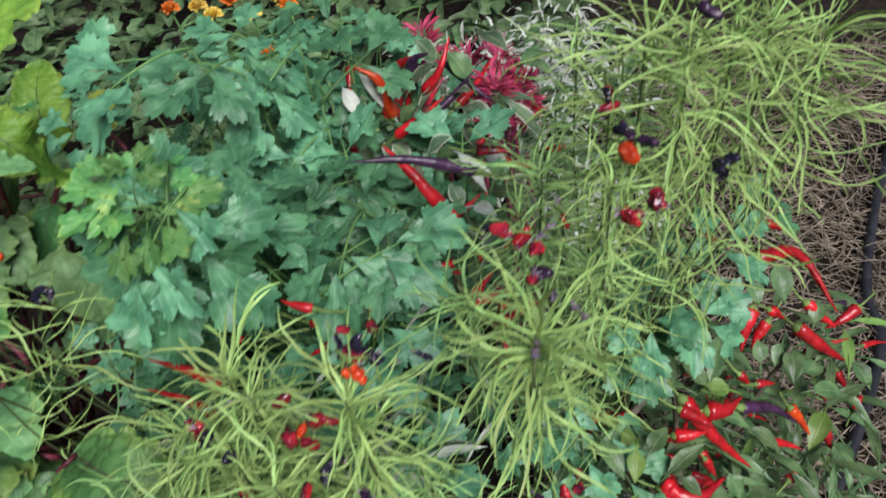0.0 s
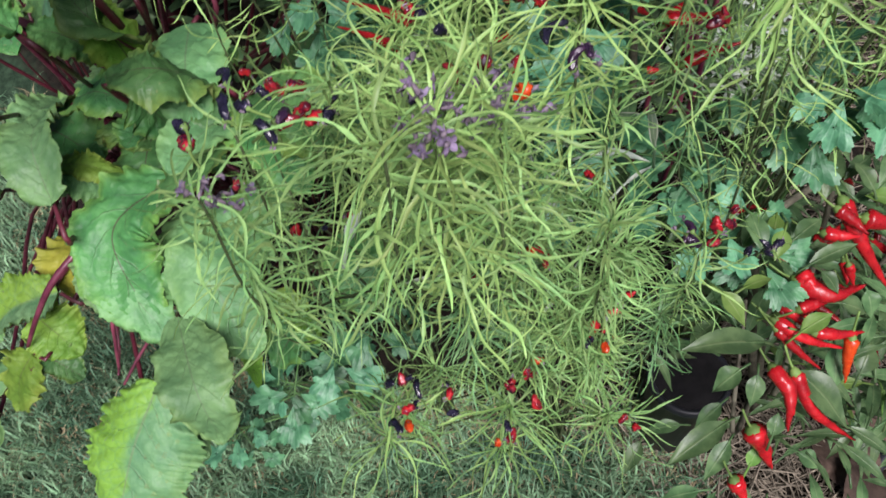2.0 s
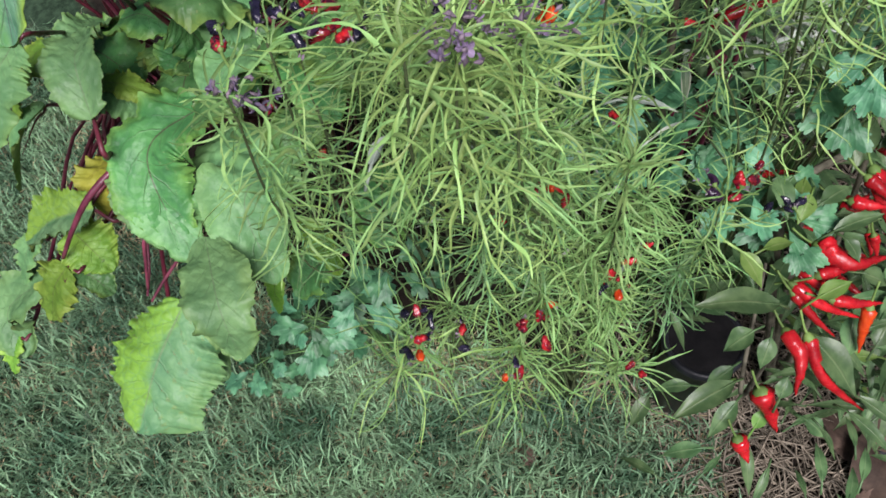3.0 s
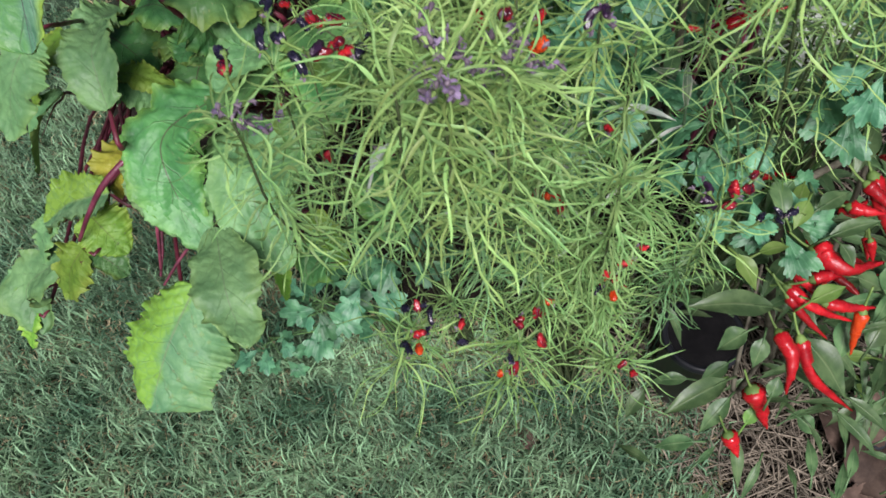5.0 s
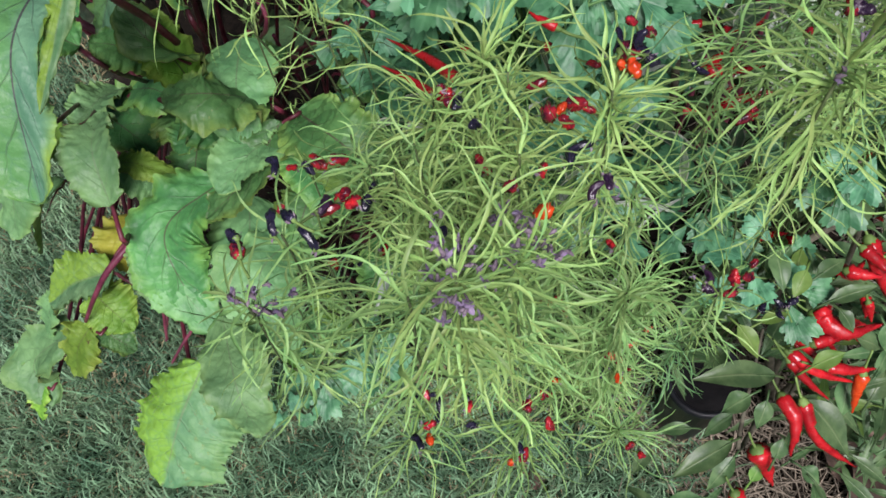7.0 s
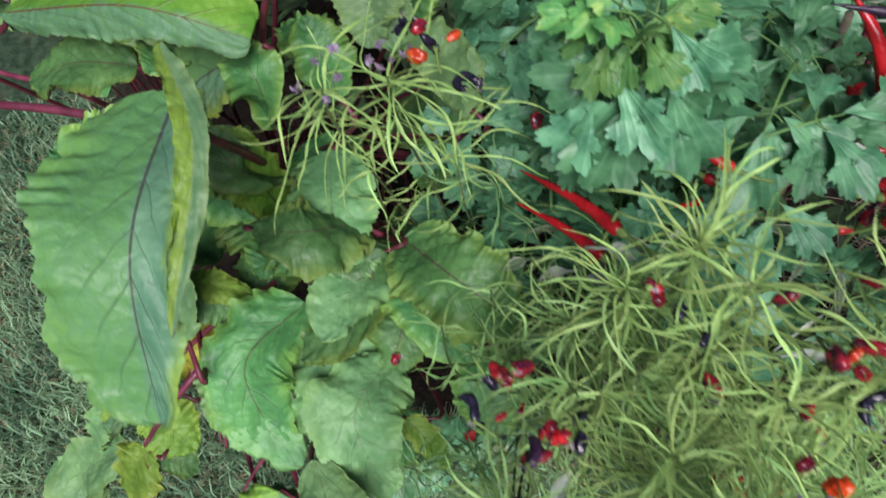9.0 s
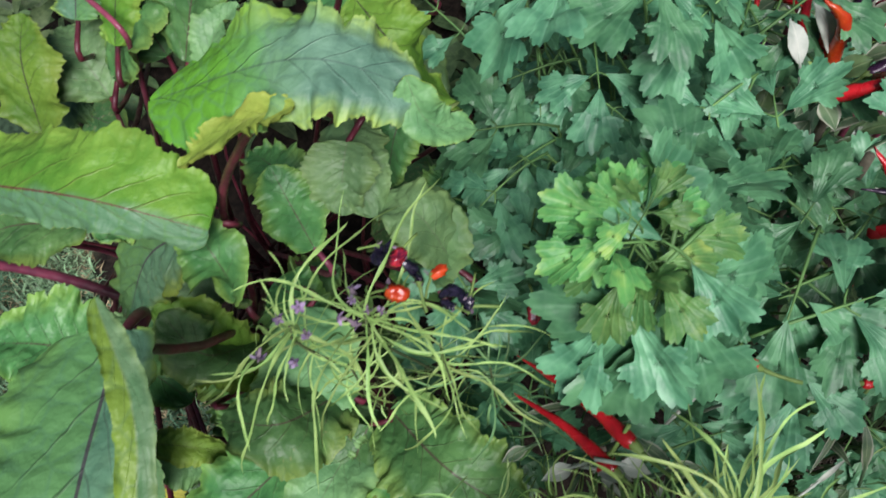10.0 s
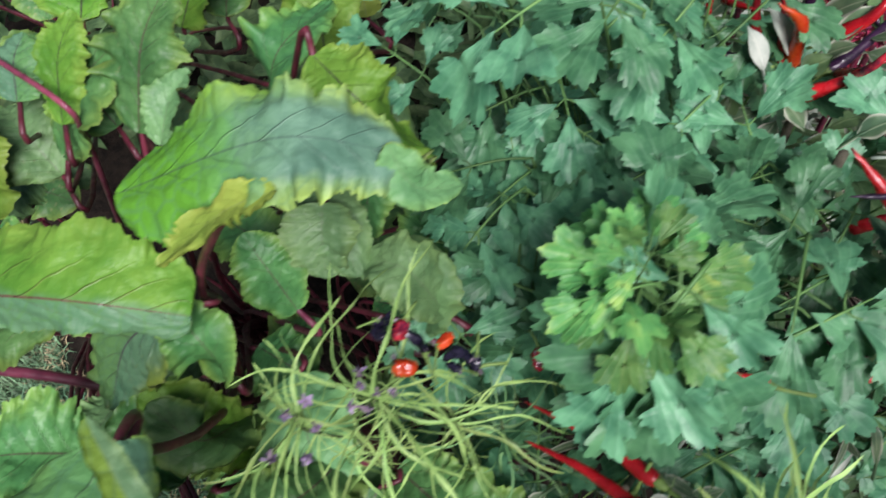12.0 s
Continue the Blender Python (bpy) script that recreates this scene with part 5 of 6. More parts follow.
shoot(bush_b, (-0.094, 0.129, 0.720), 10, .06, 0)
shoot(bush_b, (-0.063, 0.184, 0.760), 14, .06, 0)

shoot(bush_c, (-0.233, 0.275, 0.768), 13, .095, 20, NARROW_GOLD, spread=1.4, low=.03)
shoot(bush_c, (-0.203, 0.286, 0.772), 14, .09, 20, NARROW_GOLD, spread=1.4, low=.03)
shoot(bush_c, (-0.177, 0.292, 0.735), 11, .085, 10, NARROW_GOLD, spread=1.2, low=.08)
shoot(bush_c, (-0.225, 0.281, 0.700), 9, .06, 0, NARROW_GOLD)
shoot(bush_c, (-0.158, 0.299, 0.690), 12, .07, 0, NARROW_SHADED)

shoot(bush_d, (0.097, 0.210, 0.838), 46, .07, 34, NARROW_GOLD, low=.045)
shoot(bush_d, (0.176, 0.357, 0.850), 30, .085, 16, NARROW_GOLD)
shoot(bush_d, (0.223, 0.391, 0.830), 26, .085, 12, NARROW_GOLD)
shoot(bush_d, (0.144, 0.374, 0.800), 30, .075, 0, NARROW_GOLD)
shoot(bush_d, (0.108, 0.367, 0.760), 44, .07, 0)
shoot(bush_d, (0.141, 0.332, 0.780), 36, .065, 0, NARROW_GOLD)
shoot(bush_d, (0.066, 0.286, 0.760), 32, .065, 10)
shoot(bush_d, (0.190, 0.393, 0.740), 24, .065, 0)
shoot(bush_d, (0.086, 0.317, 0.640), 12, .065, 0, NARROW_SHADED)
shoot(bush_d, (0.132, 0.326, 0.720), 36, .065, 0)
shoot(bush_d, (0.130, 0.537, 0.680), 30, .065, 0, NARROW_SHADED)

shoot(bush_d, (0.160, 0.378, 0.830), 26, .09, 8, NARROW_GOLD)
shoot(bush_d, (0.203, 0.379, 0.820), 26, .1, 8, NARROW_GOLD)
shoot(bush_d, (0.250, 0.389, 0.820), 26, .1, 8, NARROW_GOLD)
shoot(bush_d, (0.207, 0.394, 0.825), 30, .1, 6, NARROW_GOLD)
shoot(bush_d, (0.166, 0.400, 0.820), 30, .09, 0, NARROW_GOLD)
shoot(bush_d, (0.235, 0.399, 0.800), 28, .1, 0, NARROW_GOLD)
shoot(bush_d, (0.261, 0.420, 0.800), 24, .1, 0, NARROW_GOLD)
shoot(bush_d, (0.138, 0.475, 0.760), 26, .08, 0, NARROW_GOLD)
shoot(bush_d, (0.095, 0.352, 0.740), 36, .07, 0)

pods(bush_b, "krkmpmrrkkkkmk", (-0.122, 0.148, 0.767), (-0.116, 0.177, 0.730), (-0.119, 0.170, 0.735), (-0.111, 0.182, 0.730), (-0.097, 0.143, 0.755), (-0.094, 0.144, 0.750), (-0.089, 0.155, 0.745), (-0.086, 0.153, 0.742), (-0.077, 0.154, 0.745), (-0.094, 0.110, 0.790), (-0.092, 0.121, 0.785), (-0.108, 0.106, 0.790), (-0.105, 0.101, 0.785), (-0.083, 0.113, 0.775), size=0.90)
pods(bush_b, "rkrm", (-0.135, 0.170, 0.612), (-0.134, 0.175, 0.615), (-0.114, 0.195, 0.600), (-0.198, 0.201, 0.600), size=0.86)
pods(bush_a, "mmkkorrmrmkmkkrmrmo", (0.020, 0.230, 0.800), (0.024, 0.227, 0.800), (0.031, 0.233, 0.800), (0.034, 0.226, 0.800), (0.027, 0.216, 0.805), (0.009, 0.236, 0.780), (0.010, 0.208, 0.782), (0.007, 0.207, 0.785), (0.003, 0.197, 0.784), (-0.002, 0.198, 0.785), (0.017, 0.192, 0.780), (-0.017, 0.228, 0.765), (-0.054, 0.215, 0.753), (-0.041, 0.205, 0.753), (-0.065, 0.224, 0.745), (0.079, 0.266, 0.724), (-0.001, 0.188, 0.760), (-0.033, 0.193, 0.740), (0.008, 0.159, 0.770), size=0.86)
pods(bush_a, "ppk", (0.027, 0.169, 0.782), (0.028, 0.175, 0.782), (-0.024, 0.128, 0.800), size=0.62)
pods(bush_a, "kmkkrorkrmrrkmrrmrko", (-0.062, 0.087, 0.520), (-0.072, 0.129, 0.505), (-0.078, 0.123, 0.505), (-0.060, 0.121, 0.503), (-0.062, 0.110, 0.510), (-0.057, 0.100, 0.500), (-0.046, 0.138, 0.470), (-0.037, 0.124, 0.470), (-0.003, 0.153, 0.485), (0.003, 0.147, 0.485), (0.008, 0.163, 0.480), (0.020, 0.145, 0.480), (0.006, 0.115, 0.505), (0.010, 0.112, 0.490), (0.079, 0.146, 0.482), (0.049, 0.204, 0.500), (0.056, 0.200, 0.500), (0.061, 0.216, 0.505), (0.048, 0.188, 0.500), (0.061, 0.188, 0.500), size=0.90)
pods(bush_a, "mrkrorr", (-0.025, 0.172, 0.590), (-0.021, 0.171, 0.588), (-0.013, 0.179, 0.590), (-0.000, 0.187, 0.610), (0.013, 0.179, 0.470), (0.031, 0.211, 0.660), (0.016, 0.189, 0.600), size=0.86)
pods(bush_a, "pprmmkkkk", (0.097, 0.253, 0.567), (0.101, 0.250, 0.560), (0.117, 0.258, 0.567), (0.123, 0.262, 0.565), (0.114, 0.249, 0.560), (0.134, 0.239, 0.573), (0.140, 0.239, 0.573), (0.152, 0.251, 0.570), (0.146, 0.246, 0.572), size=0.90)
pods(bush_c, "mkokmkk", (-0.196, 0.309, 0.780), (-0.185, 0.307, 0.778), (-0.191, 0.298, 0.780), (-0.202, 0.310, 0.778), (-0.142, 0.329, 0.700), (-0.167, 0.308, 0.748), (-0.171, 0.307, 0.748), size=0.98)
pods(bush_d, "korrmkkkmprmrrrmprrrr", (0.133, 0.279, 0.865), (0.139, 0.285, 0.850), (0.137, 0.268, 0.830), (0.135, 0.266, 0.830), (0.151, 0.285, 0.820), (0.191, 0.323, 0.800), (0.196, 0.325, 0.800), (0.186, 0.319, 0.800), (0.097, 0.239, 0.830), (0.101, 0.242, 0.830), (0.094, 0.255, 0.835), (0.086, 0.261, 0.835), (0.097, 0.253, 0.830), (0.083, 0.278, 0.720), (0.142, 0.380, 0.800), (0.142, 0.367, 0.800), (0.177, 0.346, 0.870), (0.121, 0.364, 0.720), (0.068, 0.501, 0.660), (0.112, 0.536, 0.660), (0.219, 0.394, 0.660), size=0.86)

blossoms(bush_a, (-0.018, 0.109, 0.818), (-0.008, 0.117, 0.810), (-0.004, 0.094, 0.820), (-0.006, 0.096, 0.820), (0.010, 0.124, 0.800), (0.003, 0.142, 0.790), (-0.002, 0.135, 0.800), (0.020, 0.134, 0.793), (-0.002, 0.108, 0.810), (0.010, 0.141, 0.790), (-0.022, 0.113, 0.815), (-0.006, 0.145, 0.790), many=5)
blossoms(bush_a, (0.029, 0.176, 0.782), (0.091, 0.258, 0.565), many=3, fresh=0)
blossoms(bush_b, (-0.094, 0.081, 0.783), (-0.089, 0.083, 0.782), (-0.085, 0.086, 0.780), (-0.081, 0.088, 0.778), many=4)
blossoms(bush_c, (-0.220, 0.272, 0.795), (-0.203, 0.281, 0.795), (-0.223, 0.257, 0.790), (-0.199, 0.281, 0.790), many=3, fresh=.7)
blossoms(bush_d, (0.112, 0.227, 0.832), (0.100, 0.209, 0.835), (0.102, 0.261, 0.840), many=3)


# ---- long-podded chili plants ----
def chili(plant, base, tip, mat, r=0.0058, bow=0.045, bend=None):
    """A long tapering pod from its stalk end to its tip."""
    b, t = local(plant, base), local(plant, tip)
    d = t - b
    side = unit(np.cross(d, (0.3, 0.2, 1.0)))
    m = (b + t) / 2 + side * np.linalg.norm(d) * (bow if rng.random() < 0.5 else -bow) if bend is None else local(plant, bend)
    r = r * 0.8
    line = glide([b, m, t], 16)
    v = np.linspace(0, 1, 16)
    prof = r * np.minimum(1, (v * 9 + 0.45)) * (1 - v ** 1.7 * 0.93) * (1 + 0.05 * wobble(16, 1.0, 2))
    c = tube(line, prof, 10, 16, smooth_line=False)
    body = c[0] + rng.normal(0, r * 0.055, c[0].shape)
    ob = part("pod", mesh_from("pod", [(body, c[1], c[2], 0)], [mat]), plant, {"chili_red": "glossy red", "chili_orange": "orange-red", "chili_purple": "dark purple", "chili_maroon": "maroon"}.get(mat.name, "") + " tapered pod")
    a = unit(line[0] - line[1])
    out = [tube([line[0] + a * 0.022 + arr((0, 0, 0.004)), line[0] + a * 0.01, line[0] + a * 0.002], [0.0011, 0.001, 0.0014], 6, 6), tube([line[0] + a * 0.0035, line[0] + a * 0.001, line[0] - a * 0.004], [0.001, r * 0.6, r * 0.8], 8, 4)]
    part("calyx", mesh_from("calyx", out, [CALYX]), ob)
    return ob


def small_leaf(plant, base, tip, width, mat=None, **more):
    width = width * 0.72
    chunks, rib = blade(local(plant, base), local(plant, tip), width, **{**dict(shape=(0.85, 1.35), ruffle=0.03, waves=2, fold=0.25, nu=7, nv=12, arch=0.1, ragged=0.02), **more})
    chunks.append(tube([rib[0] - unit(rib[2] - rib[0]) * 0.012 - arr((0, 0, 0.006)), rib[0], rib[3] - arr((0, 0, 0.0008)), rib[8] - arr((0, 0, 0.0006))], [0.0012, 0.001, 0.0008, 0.0003], 5, 8, slot=1))
    m = mat or CHILI_LEAF
    return part("leaf", mesh_from("leaf", chunks, [m, m]), plant)


def branch(plant, pts, radii, mat=None):
    part("stem", mesh_from("stem", [tube([local(plant, p) for p in pts], radii, 7, 20)], [mat or WOOD]), plant)


chili_a = thing("chili_plant", (0.27, 0.37, 0.01), "chili plant with clusters of glossy long red pods", "chili plant", "long-podded chilies")
branch(chili_a, [(0.27, 0.37, 0.0), (0.25, 0.33, 0.2), (0.228, 0.410, 0.420), (0.221, 0.455, 0.480)], [.0042, .0034, .0025, .0015])
branch(chili_a, [(0.27, 0.37, 0.0), (0.22, 0.3, 0.22), (0.179, 0.208, 0.340), (0.165, 0.293, 0.420)], [.0042, .003, .0022, .0013])
branch(chili_a, [(0.27, 0.37, 0.0), (0.189, 0.377, 0.400), (0.158, 0.317, 0.460)], [.005, .004, .002])
branch(chili_a, [(0.27, 0.37, 0.0), (0.175, 0.354, 0.400), (0.209, 0.401, 0.460)], [.006, .004, .003])
branch(chili_a, [(0.27, 0.37, 0.0), (0.3, 0.42, 0.25), (0.345, 0.452, 0.420)], [.006, .004, .002])
for b, t, m, r, bend in (
    ((0.197, 0.312, 0.435), (0.253, 0.322, 0.430), RED, 0.0112, (0.225, 0.303, 0.435)),
    ((0.187, 0.297, 0.430), (0.212, 0.279, 0.420), RED, 0.0090, None),
    ((0.186, 0.277, 0.425), (0.247, 0.277, 0.400), RED, 0.0068, (0.215, 0.270, 0.415)),
    ((0.189, 0.272, 0.420), (0.233, 0.259, 0.390), RED, 0.0058, None),
    ((0.218, 0.275, 0.420), (0.259, 0.290, 0.410), RED, 0.0069, None),
    ((0.250, 0.283, 0.410), (0.258, 0.261, 0.370), ORANGE, 0.0071, None),
    ((0.193, 0.247, 0.400), (0.214, 0.206, 0.375), RED, 0.0091, (0.209, 0.229, 0.395)),
    ((0.210, 0.248, 0.400), (0.275, 0.223, 0.345), RED, 0.0081, (0.234, 0.227, 0.375)),
    ((0.190, 0.207, 0.360), (0.216, 0.189, 0.325), RED, 0.0122, None)):
    chili(chili_a, b, t, m, r, bend=bend)
for b, t, m, r, bend in (
    ((0.185, 0.171, 0.330), (0.201, 0.160, 0.310), RED, 0.0097, None),
    ((0.214, 0.351, 0.450), (0.242, 0.354, 0.450), RED, 0.0081, None),
    ((0.221, 0.370, 0.460), (0.248, 0.357, 0.450), RED, 0.0076, None),
    ((0.240, 0.338, 0.430), (0.251, 0.331, 0.410), RED, 0.0055, None),
    ((0.202, 0.315, 0.440), (0.215, 0.300, 0.440), RED, 0.0090, None),
    ((0.192, 0.287, 0.420), (0.202, 0.292, 0.430), RED, 0.0080, None),
    ((0.203, 0.287, 0.430), (0.227, 0.301, 0.430), RED, 0.0079, None),
    ((0.144, 0.377, 0.420), (0.171, 0.391, 0.420), RED, 0.0061, None),
    ((0.170, 0.382, 0.420), (0.190, 0.393, 0.420), RED, 0.0062, None)):
    chili(chili_a, b, t, m, r, bend=bend)
for b, t, m, r, bend in (
    ((0.133, 0.378, 0.400), (0.155, 0.387, 0.390), MAROON, 0.0057, None),
    ((0.321, 0.528, 0.460), (0.406, 0.501, 0.400), RED, 0.0090, (0.372, 0.544, 0.440)),
    ((0.323, 0.504, 0.410), (0.309, 0.469, 0.385), RED, 0.0099, None),
    ((0.337, 0.493, 0.400), (0.321, 0.474, 0.380), RED, 0.0081, None),
    ((0.338, 0.501, 0.410), (0.356, 0.494, 0.400), RED, 0.0074, None),
    ((0.362, 0.486, 0.400), (0.417, 0.470, 0.355), RED, 0.0100, None),
    ((0.375, 0.507, 0.410), (0.409, 0.495, 0.380), RED, 0.0082, None),
    ((0.443, 0.525, 0.370), (0.407, 0.507, 0.360), RED, 0.0082, None),
    ((0.224, 0.381, 0.460), (0.289, 0.348, 0.385), RED, 0.0094, (0.251, 0.360, 0.430))):
    chili(chili_a, b, t, m, r, bend=bend)
for b, t, m, r, bend in (
    ((0.245, 0.373, 0.450), (0.280, 0.390, 0.440), RED, 0.0105, (0.263, 0.376, 0.445)),
    ((0.210, 0.357, 0.440), (0.230, 0.371, 0.440), RED, 0.0089, (0.222, 0.354, 0.440)),
    ((0.282, 0.390, 0.420), (0.347, 0.397, 0.370), PURPLE, 0.0078, (0.318, 0.401, 0.395)),
    ((0.243, 0.354, 0.410), (0.249, 0.338, 0.400), RED, 0.0060, None),
    ((0.208, 0.331, 0.420), (0.215, 0.304, 0.410), RED, 0.0095, None),
    ((0.223, 0.319, 0.420), (0.251, 0.325, 0.410), RED, 0.0074, None),
    ((0.312, 0.380, 0.370), (0.354, 0.384, 0.340), RED, 0.0066, None),
    ((0.344, 0.413, 0.370), (0.366, 0.399, 0.340), ORANGE, 0.0074, None),
    ((0.296, 0.435, 0.400), (0.306, 0.429, 0.390), RED, 0.0065, None)):
    chili(chili_a, b, t, m, r, bend=bend)
for b, t, m, r, bend in (
    ((0.312, 0.429, 0.390), (0.334, 0.434, 0.380), RED, 0.0054, None),
    ((0.434, 0.549, 0.340), (0.503, 0.577, 0.300), PURPLE, 0.0042, None),
    ((0.461, 0.514, 0.310), (0.498, 0.529, 0.290), RED, 0.0050, None),
    ((0.430, 0.491, 0.300), (0.443, 0.477, 0.280), RED, 0.0064, None),
    ((0.446, 0.458, 0.270), (0.456, 0.470, 0.280), RED, 0.0093, None),
    ((0.406, 0.468, 0.300), (0.420, 0.457, 0.280), RED, 0.0055, None),
    ((0.402, 0.427, 0.290), (0.411, 0.410, 0.270), RED, 0.0068, None),
    ((0.351, 0.363, 0.330), (0.371, 0.349, 0.300), PURPLE, 0.0088, None),
    ((0.334, 0.353, 0.340), (0.344, 0.364, 0.340), RED, 0.0067, None)):
    chili(chili_a, b, t, m, r, bend=bend)
for b, t, m, r, bend in (
    ((0.396, 0.379, 0.280), (0.402, 0.363, 0.260), RED, 0.0068, None),
    ((0.338, 0.563, 0.470), (0.358, 0.561, 0.460), RED, 0.0061, None),
    ((0.265, 0.522, 0.500), (0.277, 0.528, 0.500), RED, 0.0062, None),
    ((0.202, 0.434, 0.500), (0.214, 0.428, 0.490), ORANGE, 0.0046, None),
    ((0.229, 0.414, 0.450), (0.240, 0.413, 0.440), RED, 0.0049, None)):
    chili(chili_a, b, t, m, r, bend=bend)
for b, t, w, m in (
    ((0.176, 0.247, 0.440), (0.114, 0.219, 0.452), 0.0313, CHILI_LEAF),
    ((0.169, 0.239, 0.400), (0.153, 0.223, 0.380), 0.0265, CHILI_LEAF),
    ((0.167, 0.203, 0.370), (0.125, 0.157, 0.360), 0.0282, CHILI_LEAF),
    ((0.160, 0.200, 0.370), (0.142, 0.182, 0.360), 0.0195, CHILI_LEAF_FRESH),
    ((0.177, 0.199, 0.340), (0.163, 0.166, 0.320), 0.0226, CHILI_LEAF),
    ((0.216, 0.253, 0.390), (0.263, 0.225, 0.360), 0.0384, CHILI_LEAF),
    ((0.204, 0.202, 0.370), (0.205, 0.218, 0.380), 0.0186, CHILI_LEAF),
    ((0.139, 0.272, 0.460), (0.162, 0.257, 0.440), 0.0227, CHILI_LEAF_FRESH),
    ((0.151, 0.335, 0.480), (0.166, 0.305, 0.470), 0.0232, CHILI_LEAF),
    ((0.205, 0.319, 0.450), (0.237, 0.339, 0.460), 0.0189, CHILI_LEAF),
    ((0.214, 0.314, 0.450), (0.229, 0.302, 0.440), 0.0179, CHILI_LEAF),
    ((0.177, 0.325, 0.480), (0.173, 0.302, 0.470), 0.0201, CHILI_LEAF_FRESH),
    ((0.206, 0.268, 0.430), (0.226, 0.284, 0.440), 0.0209, CHILI_LEAF_FRESH)):
    small_leaf(chili_a, b, t, w, m)
for b, t, w, m in (
    ((0.199, 0.189, 0.320), (0.203, 0.205, 0.330), 0.0174, CHILI_LEAF_FRESH),
    ((0.185, 0.242, 0.390), (0.185, 0.221, 0.370), 0.0216, CHILI_LEAF),
    ((0.188, 0.328, 0.470), (0.207, 0.350, 0.470), 0.0205, CHILI_LEAF),
    ((0.242, 0.313, 0.410), (0.264, 0.313, 0.400), 0.0245, CHILI_LEAF),
    ((0.247, 0.288, 0.380), (0.253, 0.258, 0.360), 0.0285, CHILI_LEAF),
    ((0.163, 0.163, 0.300), (0.132, 0.150, 0.280), 0.0211, CHILI_LEAF),
    ((0.108, 0.194, 0.300), (0.100, 0.167, 0.280), 0.0211, CHILI_LEAF),
    ((0.129, 0.252, 0.400), (0.144, 0.271, 0.420), 0.0212, CHILI_LEAF),
    ((0.155, 0.280, 0.460), (0.177, 0.299, 0.450), 0.0150, CHILI_LEAF_FRESH),
    ((0.250, 0.226, 0.280), (0.270, 0.218, 0.270), 0.0250, CHILI_LEAF),
    ((0.284, 0.293, 0.330), (0.290, 0.321, 0.340), 0.0270, CHILI_LEAF),
    ((0.245, 0.388, 0.470), (0.226, 0.405, 0.480), 0.0208, CHILI_LEAF),
    ((0.261, 0.426, 0.480), (0.248, 0.388, 0.470), 0.0233, CHILI_LEAF)):
    small_leaf(chili_a, b, t, w, m)
for b, t, w, m in (
    ((0.218, 0.423, 0.470), (0.211, 0.378, 0.450), 0.0243, CHILI_LEAF),
    ((0.266, 0.387, 0.460), (0.242, 0.388, 0.460), 0.0244, CHILI_LEAF_FRESH),
    ((0.242, 0.422, 0.470), (0.225, 0.400, 0.460), 0.0191, CHILI_LEAF),
    ((0.312, 0.436, 0.420), (0.312, 0.455, 0.430), 0.0209, CHILI_LEAF),
    ((0.347, 0.453, 0.410), (0.343, 0.422, 0.400), 0.0277, CHILI_LEAF),
    ((0.381, 0.490, 0.400), (0.389, 0.510, 0.410), 0.0227, CHILI_LEAF),
    ((0.343, 0.525, 0.450), (0.347, 0.492, 0.430), 0.0303, CHILI_LEAF),
    ((0.311, 0.499, 0.460), (0.316, 0.480, 0.450), 0.0233, CHILI_LEAF),
    ((0.375, 0.436, 0.360), (0.414, 0.439, 0.340), 0.0279, CHILI_LEAF),
    ((0.257, 0.376, 0.440), (0.288, 0.369, 0.420), 0.0193, CHILI_LEAF),
    ((0.294, 0.378, 0.400), (0.320, 0.364, 0.380), 0.0229, CHILI_LEAF),
    ((0.208, 0.341, 0.440), (0.245, 0.355, 0.430), 0.0259, CHILI_LEAF),
    ((0.387, 0.422, 0.340), (0.363, 0.385, 0.330), 0.0297, CHILI_LEAF_FRESH)):
    small_leaf(chili_a, b, t, w, m)
for b, t, w, m in (
    ((0.166, 0.354, 0.460), (0.154, 0.328, 0.440), 0.0303, CHILI_LEAF),
    ((0.184, 0.348, 0.460), (0.196, 0.327, 0.440), 0.0252, CHILI_LEAF),
    ((0.175, 0.354, 0.460), (0.174, 0.323, 0.450), 0.0182, CHILI_LEAF_FRESH),
    ((0.306, 0.352, 0.360), (0.296, 0.338, 0.340), 0.0261, CHILI_LEAF),
    ((0.265, 0.336, 0.400), (0.275, 0.321, 0.380), 0.0243, CHILI_LEAF),
    ((0.412, 0.487, 0.360), (0.385, 0.468, 0.360), 0.0292, CHILI_LEAF),
    ((0.441, 0.489, 0.320), (0.457, 0.465, 0.300), 0.0278, CHILI_LEAF),
    ((0.423, 0.412, 0.280), (0.399, 0.388, 0.280), 0.0304, CHILI_LEAF),
    ((0.340, 0.460, 0.410), (0.330, 0.441, 0.400), 0.0217, CHILI_LEAF),
    ((0.362, 0.445, 0.380), (0.389, 0.456, 0.370), 0.0249, CHILI_LEAF)):
    small_leaf(chili_a, b, t, w, m)
for _ in range(190):
    x, y = rng.normal(0.28, 0.1), rng.normal(0.38, 0.12)
    z = rng.uniform(0.16, 0.39) - 0.5 * abs(x - 0.26)
    az, length = rng.uniform(0, 6.283), rng.uniform(0.026, 0.046)
    if z > 0.05 and x > 0.12:
        small_leaf(chili_a, (x, y, z), (x + length * math.cos(az), y + length * math.sin(az), z - rng.uniform(0, 0.03)), length * rng.uniform(0.3, 0.42), nv=10, nu=5)
